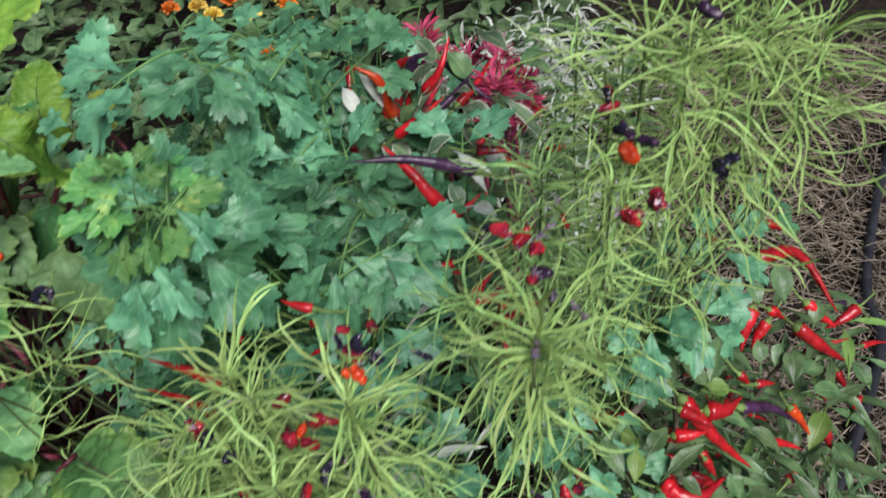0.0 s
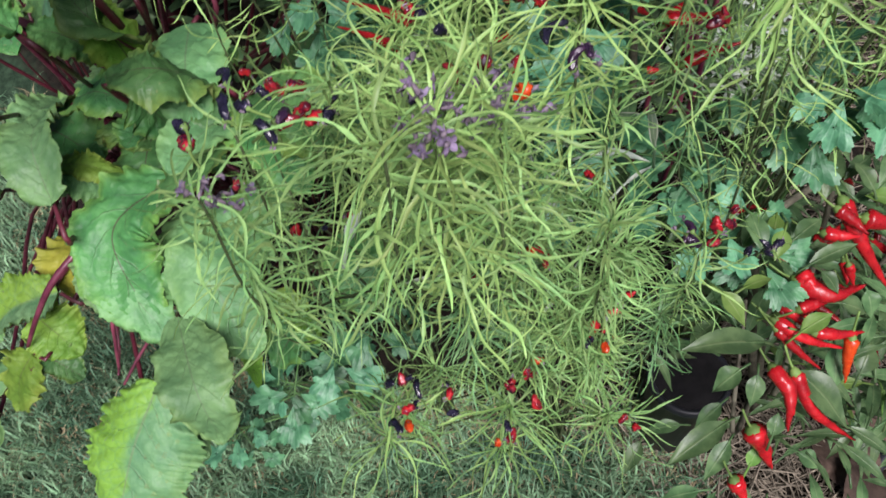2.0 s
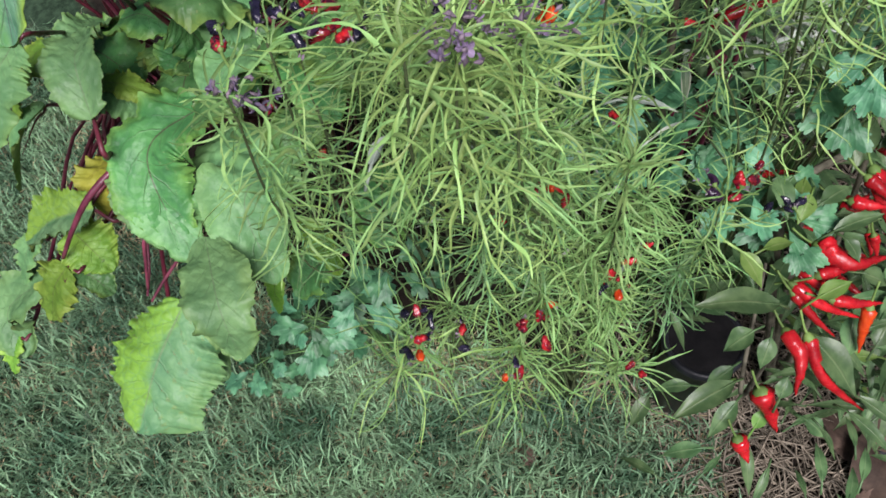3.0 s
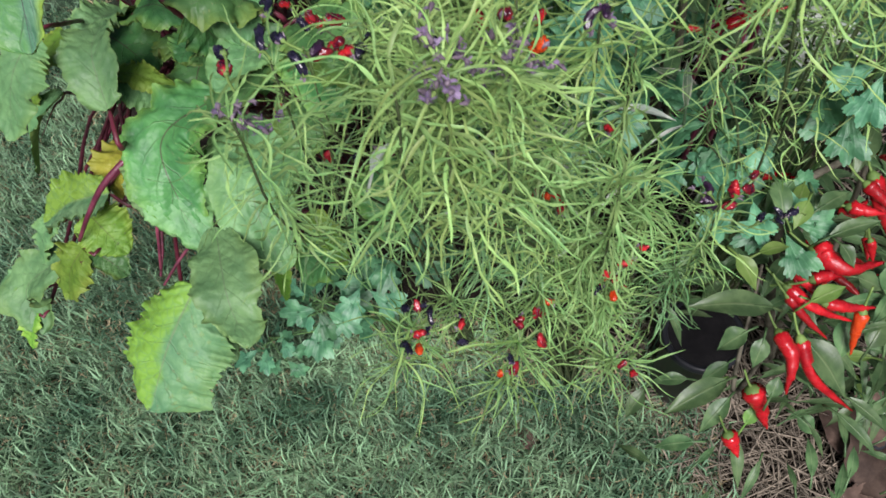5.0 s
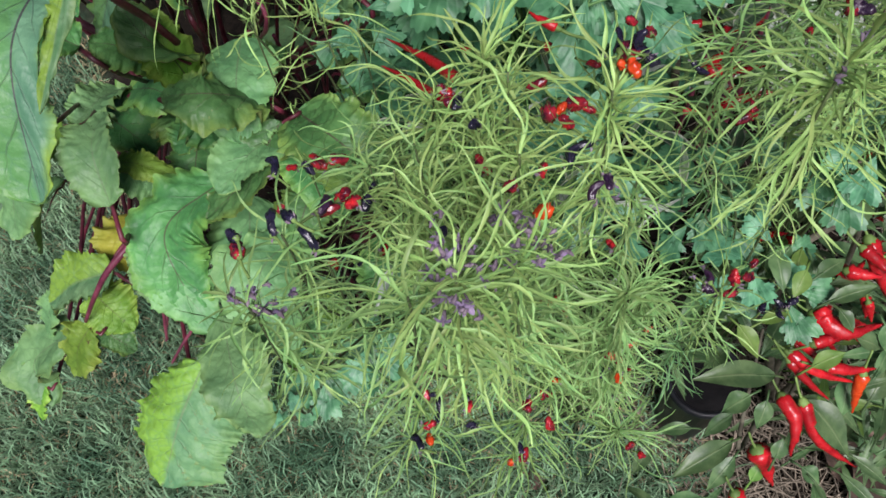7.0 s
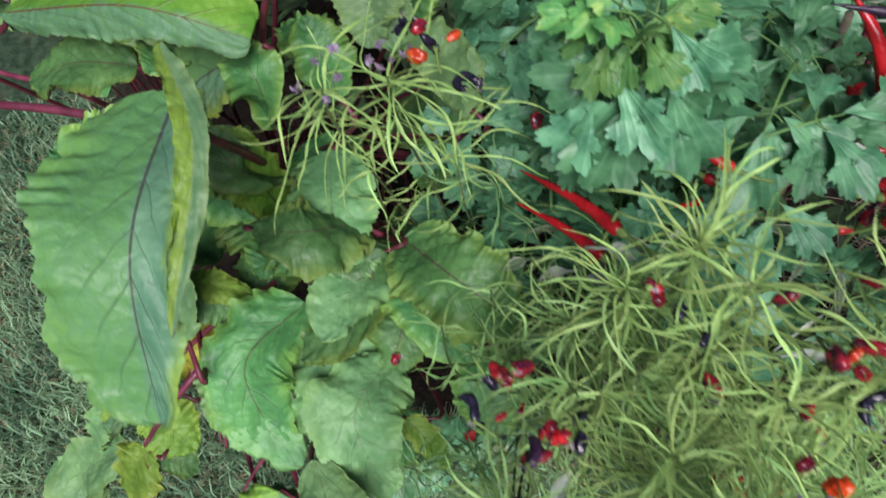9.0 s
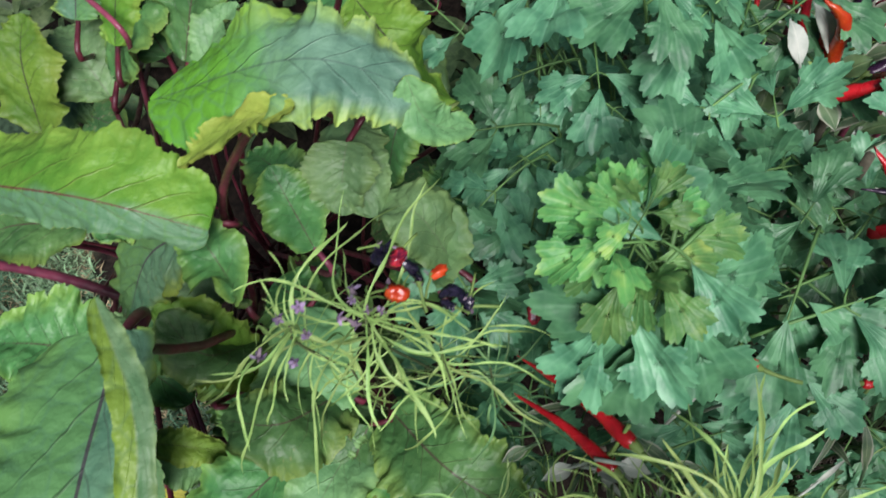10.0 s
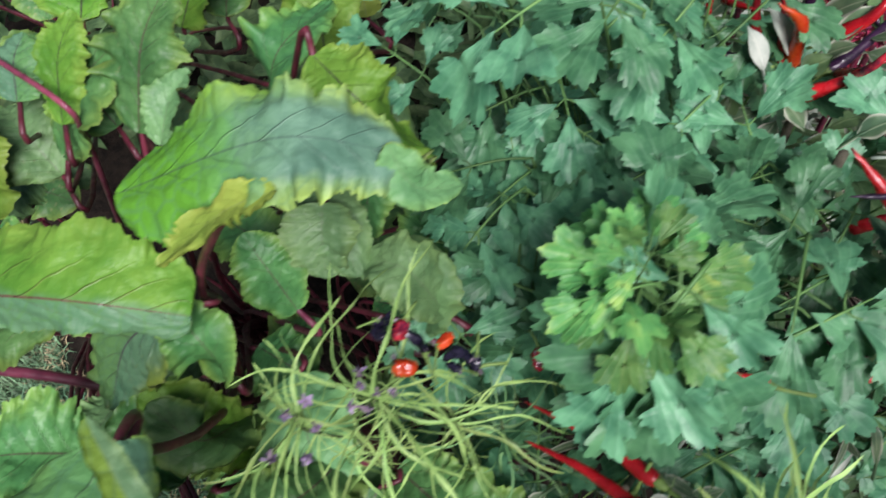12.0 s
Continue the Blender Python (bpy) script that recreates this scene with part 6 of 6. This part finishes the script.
for _ in range(85):
    x, y, z = rng.uniform(0.1, 0.24), rng.uniform(0.34, 0.58), rng.uniform(0.26, 0.47)
    az, length = rng.uniform(0, 6.283), rng.uniform(0.03, 0.055)
    small_leaf(chili_a, (x, y, z), (x + length * math.cos(az), y + length * math.sin(az), z - rng.uniform(0, 0.025)), length * rng.uniform(0.32, 0.45), nv=10, nu=5)
for _ in range(14):
    x, y, z = rng.normal(0.29, 0.06), rng.normal(0.42, 0.07), rng.uniform(0.2, 0.34)
    az, length = rng.uniform(0, 6.283), rng.uniform(0.02, 0.045)
    chili(chili_a, (x, y, z), (x + length * math.cos(az), y + length * math.sin(az), z + rng.normal(-0.005, 0.015)), RED, rng.uniform(.0045, .0065))

chili_b = thing("chili_plant", (0.03, 0.56, 0.01), "variegated chili plant with upright red and purple pods", "chili plant", "long-podded chilies")
branch(chili_b, [(0.03, 0.56, 0), (0.03, 0.55, 0.3), (0.004, 0.533, 0.620)], [.006, .005, .003])
branch(chili_b, [(0.03, 0.56, 0), (0.05, 0.5, 0.3), (0.019, 0.483, 0.660)], [.006, .005, .003])
for b, t, m, r, bend in (
    ((-0.005, 0.552, 0.650), (-0.027, 0.552, 0.705), ORANGE, 0.0065, (-0.010, 0.550, 0.690)),
    ((-0.007, 0.553, 0.650), (-0.019, 0.555, 0.680), RED, 0.0057, None),
    ((0.002, 0.561, 0.640), (-0.011, 0.561, 0.670), RED, 0.0047, None),
    ((0.021, 0.570, 0.660), (0.047, 0.587, 0.700), RED, 0.0058, (0.037, 0.571, 0.680)),
    ((-0.002, 0.528, 0.650), (0.041, 0.537, 0.680), RED, 0.0059, None),
    ((0.022, 0.548, 0.650), (0.044, 0.538, 0.700), MAROON, 0.0046, (0.028, 0.528, 0.680)),
    ((0.007, 0.599, 0.640), (0.027, 0.597, 0.680), PURPLE, 0.0078, (0.012, 0.600, 0.670)),
    ((-0.039, 0.548, 0.660), (-0.078, 0.556, 0.665), PURPLE, 0.0044, None),
    ((-0.036, 0.535, 0.655), (-0.077, 0.546, 0.660), ORANGE, 0.0048, None)):
    chili(chili_b, b, t, m, r, bend=bend)
for b, t, m, r, bend in (
    ((-0.050, 0.629, 0.650), (-0.050, 0.604, 0.630), RED, 0.0054, None),
    ((0.050, 0.425, 0.650), (0.003, 0.453, 0.710), RED, 0.0079, (0.029, 0.432, 0.690)),
    ((0.070, 0.420, 0.710), (-0.011, 0.408, 0.738), PURPLE, 0.0055, (0.027, 0.415, 0.730)),
    ((0.063, 0.516, 0.640), (0.094, 0.511, 0.640), MAROON, 0.0057, None),
    ((0.058, 0.373, 0.630), (0.095, 0.387, 0.630), RED, 0.0059, None),
    ((-0.047, 0.342, 0.660), (-0.013, 0.335, 0.660), RED, 0.0040, None),
    ((0.056, 0.378, 0.620), (0.074, 0.399, 0.630), RED, 0.0060, None),
    ((0.063, 0.410, 0.630), (0.074, 0.415, 0.630), RED, 0.0046, None),
    ((-0.037, 0.636, 0.620), (-0.022, 0.608, 0.640), RED, 0.0052, None)):
    chili(chili_b, b, t, m, r, bend=bend)
for b, t, m, r, bend in (
    ((-0.014, 0.664, 0.620), (0.006, 0.650, 0.640), RED, 0.0059, None),
    ((-0.048, 0.554, 0.620), (-0.040, 0.554, 0.600), RED, 0.0040, None),
    ((-0.036, 0.516, 0.580), (-0.028, 0.504, 0.570), RED, 0.0045, None),
    ((0.071, 0.471, 0.620), (0.070, 0.473, 0.640), RED, 0.0038, None),
    ((0.086, 0.441, 0.620), (0.082, 0.426, 0.620), RED, 0.0049, None),
    ((0.033, 0.443, 0.580), (0.046, 0.444, 0.570), RED, 0.0047, None),
    ((0.051, 0.375, 0.580), (0.061, 0.377, 0.580), RED, 0.0042, None),
    ((0.037, 0.637, 0.640), (0.077, 0.600, 0.620), PURPLE, 0.0059, None),
    ((0.033, 0.454, 0.620), (0.066, 0.466, 0.640), RED, 0.0058, None)):
    chili(chili_b, b, t, m, r, bend=bend)
for b, t, m, r, bend in (
    ((0.070, 0.566, 0.600), (0.060, 0.571, 0.600), RED, 0.0061, None),
    ((0.139, 0.555, 0.600), (0.119, 0.554, 0.600), ORANGE, 0.0051, None)):
    chili(chili_b, b, t, m, r, bend=bend)
for b, t, w, m in (
    ((-0.028, 0.529, 0.675), (-0.040, 0.548, 0.690), 0.0177, SILVER_LEAF),
    ((0.010, 0.580, 0.660), (0.035, 0.582, 0.680), 0.0234, VARIEGATED),
    ((0.020, 0.568, 0.660), (0.040, 0.577, 0.680), 0.0193, VARIEGATED),
    ((0.002, 0.546, 0.650), (0.018, 0.553, 0.660), 0.0227, CHILI_LEAF),
    ((-0.005, 0.531, 0.640), (0.009, 0.518, 0.630), 0.0227, VARIEGATED),
    ((0.011, 0.515, 0.620), (0.050, 0.513, 0.620), 0.0232, CHILI_LEAF),
    ((0.018, 0.546, 0.630), (0.042, 0.548, 0.640), 0.0197, CHILI_LEAF),
    ((0.053, 0.481, 0.670), (0.073, 0.447, 0.660), 0.0140, SILVER_LEAF),
    ((0.069, 0.405, 0.640), (0.088, 0.421, 0.650), 0.0245, VARIEGATED),
    ((0.016, 0.562, 0.650), (0.033, 0.563, 0.660), 0.0194, VARIEGATED),
    ((0.046, 0.578, 0.650), (0.062, 0.566, 0.660), 0.0160, VARIEGATED),
    ((-0.009, 0.547, 0.630), (-0.014, 0.531, 0.620), 0.0195, VARIEGATED),
    ((0.045, 0.538, 0.620), (0.025, 0.527, 0.620), 0.0200, CHILI_LEAF)):
    small_leaf(chili_b, b, t, w, m)
for b, t, w, m in (
    ((0.063, 0.436, 0.660), (0.079, 0.425, 0.660), 0.0172, SILVER_LEAF),
    ((0.052, 0.456, 0.640), (0.043, 0.471, 0.650), 0.0180, VARIEGATED),
    ((0.077, 0.481, 0.640), (0.085, 0.488, 0.650), 0.0187, CHILI_LEAF),
    ((0.015, 0.409, 0.620), (-0.000, 0.424, 0.630), 0.0213, CHILI_LEAF),
    ((-0.033, 0.551, 0.620), (-0.035, 0.536, 0.600), 0.0183, CHILI_LEAF),
    ((-0.010, 0.526, 0.600), (-0.002, 0.539, 0.610), 0.0201, VARIEGATED),
    ((-0.006, 0.551, 0.660), (-0.028, 0.563, 0.690), 0.0220, SILVER_LEAF),
    ((0.028, 0.625, 0.650), (0.013, 0.632, 0.670), 0.0315, VARIEGATED),
    ((0.046, 0.482, 0.660), (0.080, 0.480, 0.640), 0.0218, SILVER_LEAF),
    ((0.028, 0.496, 0.660), (0.047, 0.502, 0.670), 0.0204, VARIEGATED),
    ((0.058, 0.609, 0.640), (0.040, 0.626, 0.660), 0.0311, CHILI_LEAF),
    ((0.052, 0.583, 0.630), (0.081, 0.569, 0.620), 0.0304, VARIEGATED),
    ((0.068, 0.705, 0.620), (0.095, 0.673, 0.620), 0.0293, VARIEGATED)):
    small_leaf(chili_b, b, t, w, m)
for b, t, w, m in (
    ((0.070, 0.534, 0.620), (0.089, 0.522, 0.610), 0.0242, SILVER_LEAF),):
    small_leaf(chili_b, b, t, w, m)
for _ in range(60):
    x, y = rng.normal(0.05, 0.07), rng.normal(0.58, 0.08)
    z, az, length = rng.uniform(0.35, 0.62), rng.uniform(0, 6.283), rng.uniform(0.035, 0.06)
    small_leaf(chili_b, (x, y, z), (x + length * math.cos(az), y + length * math.sin(az), z + rng.normal(0, 0.015)), rng.uniform(0.016, 0.028), VARIEGATED if rng.random() < 0.6 else CHILI_LEAF)

for b, t, m, r in (
    ((0.076, 0.385, 0.580), (0.114, 0.400, 0.595), RED, .0058),
    ((-0.077, 0.583, 0.620), (-0.035, 0.559, 0.635), MAROON, .0058),
    ((0.000, 0.578, 0.620), (-0.002, 0.639, 0.635), RED, .0058),
    ((0.082, 0.545, 0.600), (0.114, 0.516, 0.615), RED, .0058),
    ((0.020, 0.557, 0.640), (0.063, 0.599, 0.655), PURPLE, .0058),
    ((0.043, 0.622, 0.600), (0.079, 0.672, 0.615), RED, .0058),
    ((0.071, 0.395, 0.560), (0.083, 0.413, 0.575), MAROON, .0058),
    ((-0.011, 0.613, 0.600), (-0.009, 0.661, 0.615), RED, .0058)):
    chili(chili_b, b, t, m, r)

chili_c = thing("chili_plant", (-0.05, 0.36, 0.01), "low chili plant with long red pods under parsley leaves", "chili plant", "long-podded chilies")
branch(chili_c, [(-0.05, 0.36, 0), (-0.06, 0.34, 0.4), (-0.097, 0.278, 0.670)], [.005, .004, .002])
for b, t, m, r, bend in (
    ((-0.082, 0.280, 0.685), (-0.149, 0.316, 0.665), RED, 0.0068, None),
    ((-0.088, 0.268, 0.675), (-0.146, 0.297, 0.660), RED, 0.0056, None),
    ((-0.035, 0.331, 0.690), (-0.055, 0.335, 0.695), RED, 0.0059, None),
    ((-0.151, 0.375, 0.620), (-0.162, 0.381, 0.620), MAROON, 0.0070, None),
    ((-0.108, 0.356, 0.620), (-0.116, 0.359, 0.620), RED, 0.0057, None),
    ((-0.039, 0.345, 0.630), (-0.057, 0.341, 0.620), RED, 0.0048, None),
    ((0.048, 0.385, 0.660), (0.031, 0.377, 0.660), RED, 0.0049, None),
    ((-0.093, 0.276, 0.670), (-0.097, 0.269, 0.660), RED, 0.0057, None)):
    chili(chili_c, b, t, m, r * 0.75, bend=bend)
for b, t, w, m in (
    ((-0.088, 0.272, 0.680), (-0.073, 0.272, 0.675), 0.0135, SILVER_LEAF),
    ((-0.080, 0.287, 0.670), (-0.061, 0.279, 0.660), 0.0096, VARIEGATED),
    ((-0.109, 0.271, 0.640), (-0.123, 0.260, 0.640), 0.0121, SILVER_LEAF),
    ((-0.096, 0.275, 0.630), (-0.076, 0.274, 0.630), 0.0124, SILVER_LEAF),
    ((-0.062, 0.281, 0.640), (-0.044, 0.289, 0.640), 0.0122, VARIEGATED),
    ((-0.135, 0.276, 0.630), (-0.146, 0.265, 0.630), 0.0104, VARIEGATED)):
    small_leaf(chili_c, b, t, w, m)
for _ in range(50):
    x, y, z = rng.normal(-0.04, 0.05), rng.normal(0.31, 0.04), rng.uniform(0.45, 0.62)
    az, length = rng.uniform(0, 6.283), rng.uniform(0.02, 0.045)
    small_leaf(chili_c, (x, y, z), (x + length * math.cos(az), y + length * math.sin(az), z + rng.normal(0, 0.012)), rng.uniform(0.004, 0.01), SILVER_LEAF if rng.random() < 0.5 else VARIEGATED)

# the crowded smaller leaves among and under the pods
corner = [arr(p) for p in ((0.270, 0.499, 0.330), (0.486, 0.578, 0.330), (0.257, 0.253, 0.330), (0.394, 0.258, 0.330))]
for _ in range(230):
    a, b = rng.random(2)
    o = (corner[0] * (1 - a) + corner[1] * a) * (1 - b) + (corner[2] * (1 - a) + corner[3] * a) * b
    o[2] = rng.uniform(0.1, 0.37)
    az, far = rng.uniform(0, 6.283), rng.uniform(0.03, 0.055)
    tip = o + arr((math.cos(az) * far, math.sin(az) * far, rng.normal(-0.012, 0.012)))
    small_leaf(chili_a, o, tip, far * rng.uniform(0.24, 0.36), CHILI_LEAF if rng.random() < 0.9 else CHILI_LEAF_FRESH, nv=9, nu=5)

# leaves that hang over the nursery pot
for b, t, w in (((0.178, 0.256, 0.280), (0.159, 0.231, 0.260), .022), ((0.107, 0.271, 0.330), (0.130, 0.249, 0.300), .012), ((0.148, 0.241, 0.240), (0.115, 0.228, 0.230), .02)):
    small_leaf(chili_a, b, t, w, CHILI_LEAF)

small_leaf(bush_a, (-0.083, 0.142, 0.660), (-0.078, 0.157, 0.670), .01, SILVER_LEAF, fold=.6)


# ---- behind the bed: silver foliage, plumes, marigolds; small things ----
def silver_plant(where, size, n):
    ob = thing("silver_foliage_plant", where, "low silver-grey feathery foliage plant", "foliage plant", "silver plants")
    rows = []
    for i in range(n):
        az, el = rng.uniform(0, 6.283), rng.uniform(0.1, 1.4)
        r = size * rng.uniform(0.2, 1.0)
        o = arr((math.cos(az) * math.cos(el), math.sin(az) * math.cos(el), math.sin(el) * 0.8)) * r + arr((0, 0, size * 0.9))
        rows.append(strip(o, (rng.normal(), rng.normal(), rng.normal(0.5, 0.5)), rng.uniform(0.015, 0.035), rng.uniform(0.003, 0.007), 0.8, rng.normal(0, 0.4), 6))
    tagged(part("leaves", mesh_from("leaves", rows, [SILVER_LEAF]), ob), kind="stuff")
    part("stem", mesh_from("stem", [tube([(0, 0, 0), (0, 0, size * 0.6), (0.01, 0, size)], [.005, .004, .002], 6, 8)], [WOOD]), ob)


for w, s, n in (((0.098, 1.078, 0.360), 0.16, 520), ((0.190, 1.107, 0.320), 0.17, 620), ((-0.047, 1.170, 0.340), 0.13, 320), ((0.173, 0.824, 0.420), 0.13, 320)):
    silver_plant((w[0], w[1], 0.0), s * 1.25, n)


def plume(where, tall):
    ob = thing("cockscomb", where, "crimson feathery cockscomb flower head on a stem", "flower", "crimson plumes")
    part("stem", mesh_from("stem", [tube([(0, 0, 0), (0.01, 0, tall * 0.5), (0, 0, tall)], [.004, .0035, .003], 6, 10)], [STALK_PINK]), ob)
    rows = []
    for i in range(130):
        az, k = rng.uniform(0, 6.283), rng.random()
        o = arr((math.cos(az) * 0.012 * (1 - k * 0.6), math.sin(az) * 0.012 * (1 - k * 0.6), tall - 0.03 + 0.06 * k))
        rows.append(strip(o, (math.cos(az), math.sin(az), 0.8 * k + 0.2), rng.uniform(0.01, 0.024), 0.0026, 0.3, rng.normal(0, 0.5), 5))
    part("flower_head", mesh_from("flower_head", rows, [MAGENTA]), ob)


for w in ((0.085, 0.713, 0.560), (0.004, 0.754, 0.570), (0.095, 0.738, 0.500), (0.079, 0.650, 0.580), (0.052, 0.719, 0.560), (0.105, 0.688, 0.550)):
    plume((w[0], w[1], 0.0), w[2])


def marigold(where, tall, mat, word):
    ob = thing("marigold", where, word + " marigold bloom on a leafy stem", "flower", "marigolds")
    part("stem", mesh_from("stem", [tube([(0, 0, 0), (0.008, 0.004, tall * 0.6), (0, 0, tall)], [.0025, .0022, .0018], 6, 9)], [PARSLEY_STEM]), ob)
    rows = []
    for i in range(34):
        az, el = i * 2.4, radians(10 + 75 * (i / 34))
        rows.append(strip((0, 0, tall), (math.cos(az) * math.cos(el), math.sin(az) * math.cos(el), math.sin(el)), 0.019 * (1 - 0.4 * i / 34), 0.01, 0.5, 0, 5))
    part("flower_head", mesh_from("flower_head", rows, [mat]), ob)
    green = []
    for i in range(60):
        az, z = rng.uniform(0, 6.283), rng.uniform(0.1, 0.9) * tall
        green.append(strip((0, 0, z), (math.cos(az), math.sin(az), 0.3), rng.uniform(0.04, 0.08), 0.006, 0.8, rng.normal(0, 0.3), 6))
    tagged(part("leaves", mesh_from("leaves", green, [NARROW_SHADED]), ob), kind="stuff")


for w, m, word in (((-0.251, 1.105, 0.420), MARIGOLD, "orange"), ((-0.266, 1.114, 0.430), LEMON, "lemon"), ((-0.352, 1.134, 0.420), MARIGOLD, "orange"), ((-0.469, 1.157, 0.400), MARIGOLD, "peach-orange"), ((-0.420, 1.156, 0.400), LEMON, "pale yellow"), ((-0.251, 0.949, 0.440), MARIGOLD, "orange"), ((-0.187, 0.840, 0.460), MARIGOLD, "orange"), ((-0.198, 1.036, 0.420), MARIGOLD, "orange"), ((-0.307, 1.086, 0.420), LEMON, "yellow"), ((-0.372, 1.093, 0.420), LEMON, "cream")):
    marigold((w[0], w[1] + 0.02, 0.0), w[2], m, word)


# low leafy growth farther back
def back_growth():
    rows = []
    for _ in range(2600):
        x, y = rng.uniform(-1.3, 0.3), rng.uniform(0.75, 2.3)
        if ((x + 0.45) / 0.95) ** 2 + ((y - 1.2) / 1.1) ** 2 > 1 - 0.6 * rng.random() ** 2:
            continue
        z = rng.uniform(0.02, 0.3) * (1 - 0.5 * max(0, x))
        az = rng.uniform(0, 6.283)
        rows.append(strip((x, y, z), (math.cos(az), math.sin(az), 0.6), rng.uniform(0.04, 0.1), rng.uniform(0.01, 0.03), 1.0, rng.normal(0, 0.3), 6))
    tagged(new("ground_cover", mesh_from("ground_cover", rows, [plain_leaf("ground_cover", (0.05, 0.1, 0.04), (0.12, 0.2, 0.08), 0.5, 0.2, island=True)])), "low mixed green foliage at the back of the bed", "foliage", kind="stuff")


back_growth()


def nursery_pot(where, r, tall):
    ob = thing("plant_pot", where, "black plastic nursery pot half hidden under leaves", "plant pot")
    ring = [(0, 0, 0.0), (0, 0, 0.004), (0, 0, tall * 0.92), (0, 0, tall * 0.921), (0, 0, tall)]
    part("pot", mesh_from("pot", [tube(ring, [r * 0.72, r * 0.74, r * 0.96, r * 1.05, r * 1.06], 28, 5, smooth_line=False)], [PLASTIC]), ob)
    part("rim", mesh_from("rim", [tube([(math.cos(k * 0.2244) * r, math.sin(k * 0.2244) * r, tall) for k in range(29)], [0.004, 0.004], 6, 29, smooth_line=False)], [PLASTIC]), ob)
    a = np.arange(24) * 6.2832 / 24
    disc = np.vstack([np.stack([np.cos(a) * r * 0.98, np.sin(a) * r * 0.98, 0 * a + tall + 0.0015], 1), [[0, 0, tall + 0.0015]]])
    part("soil", mesh_from("soil", [(disc, np.array([[24, i, (i + 1) % 24] for i in range(24)]), np.zeros((25, 2)), 0)], [POTTING], False), ob, "black potting mix")


pot_at = (0.157, 0.313, 0.200)
nursery_pot((pot_at[0], pot_at[1], 0.0), .042, .2)
pipe_line = [(x, y, 0.028) for x, y in ((0.892, 1.284), (0.760, 1.053), (0.695, 0.920), (0.639, 0.779), (0.615, 0.654), (0.399, 0.309))]
pipe = new("irrigation_pipe", mesh_from("irrigation_pipe", [tube(pipe_line, [.0085] * 6, 12, 40)], [PLASTIC]))
tagged(pipe, "black plastic drip irrigation pipe on straw mulch", "pipe")


def dead_leaf(base, tip, width):
    chunks, rib = blade(base, tip, width, arch=0.25, fold=0.4, ruffle=0.12, waves=3, shape=(0.5, 0.6), nu=9, nv=12, ragged=0.08)
    ob = new("dead_leaf", mesh_from("dead_leaf", chunks, [DEAD_LEAF, DEAD_LEAF]))
    tagged(ob, "curled dry brown leaf lying on the ground", "dead leaf", "dead leaves")


for b, t, w in (((0.359, 0.355, 0.020), (0.382, 0.294, 0.020), .07), ((0.411, 0.327, 0.020), (0.391, 0.251, 0.030), .08), ((0.407, 0.385, 0.030), (0.388, 0.350, 0.020), .06), ((-0.011, 0.179, 0.012), (0.011, 0.163, 0.014), .018), ((0.415, 0.248, 0.020), (0.379, 0.221, 0.020), .06)):
    dead_leaf(b, t, w)
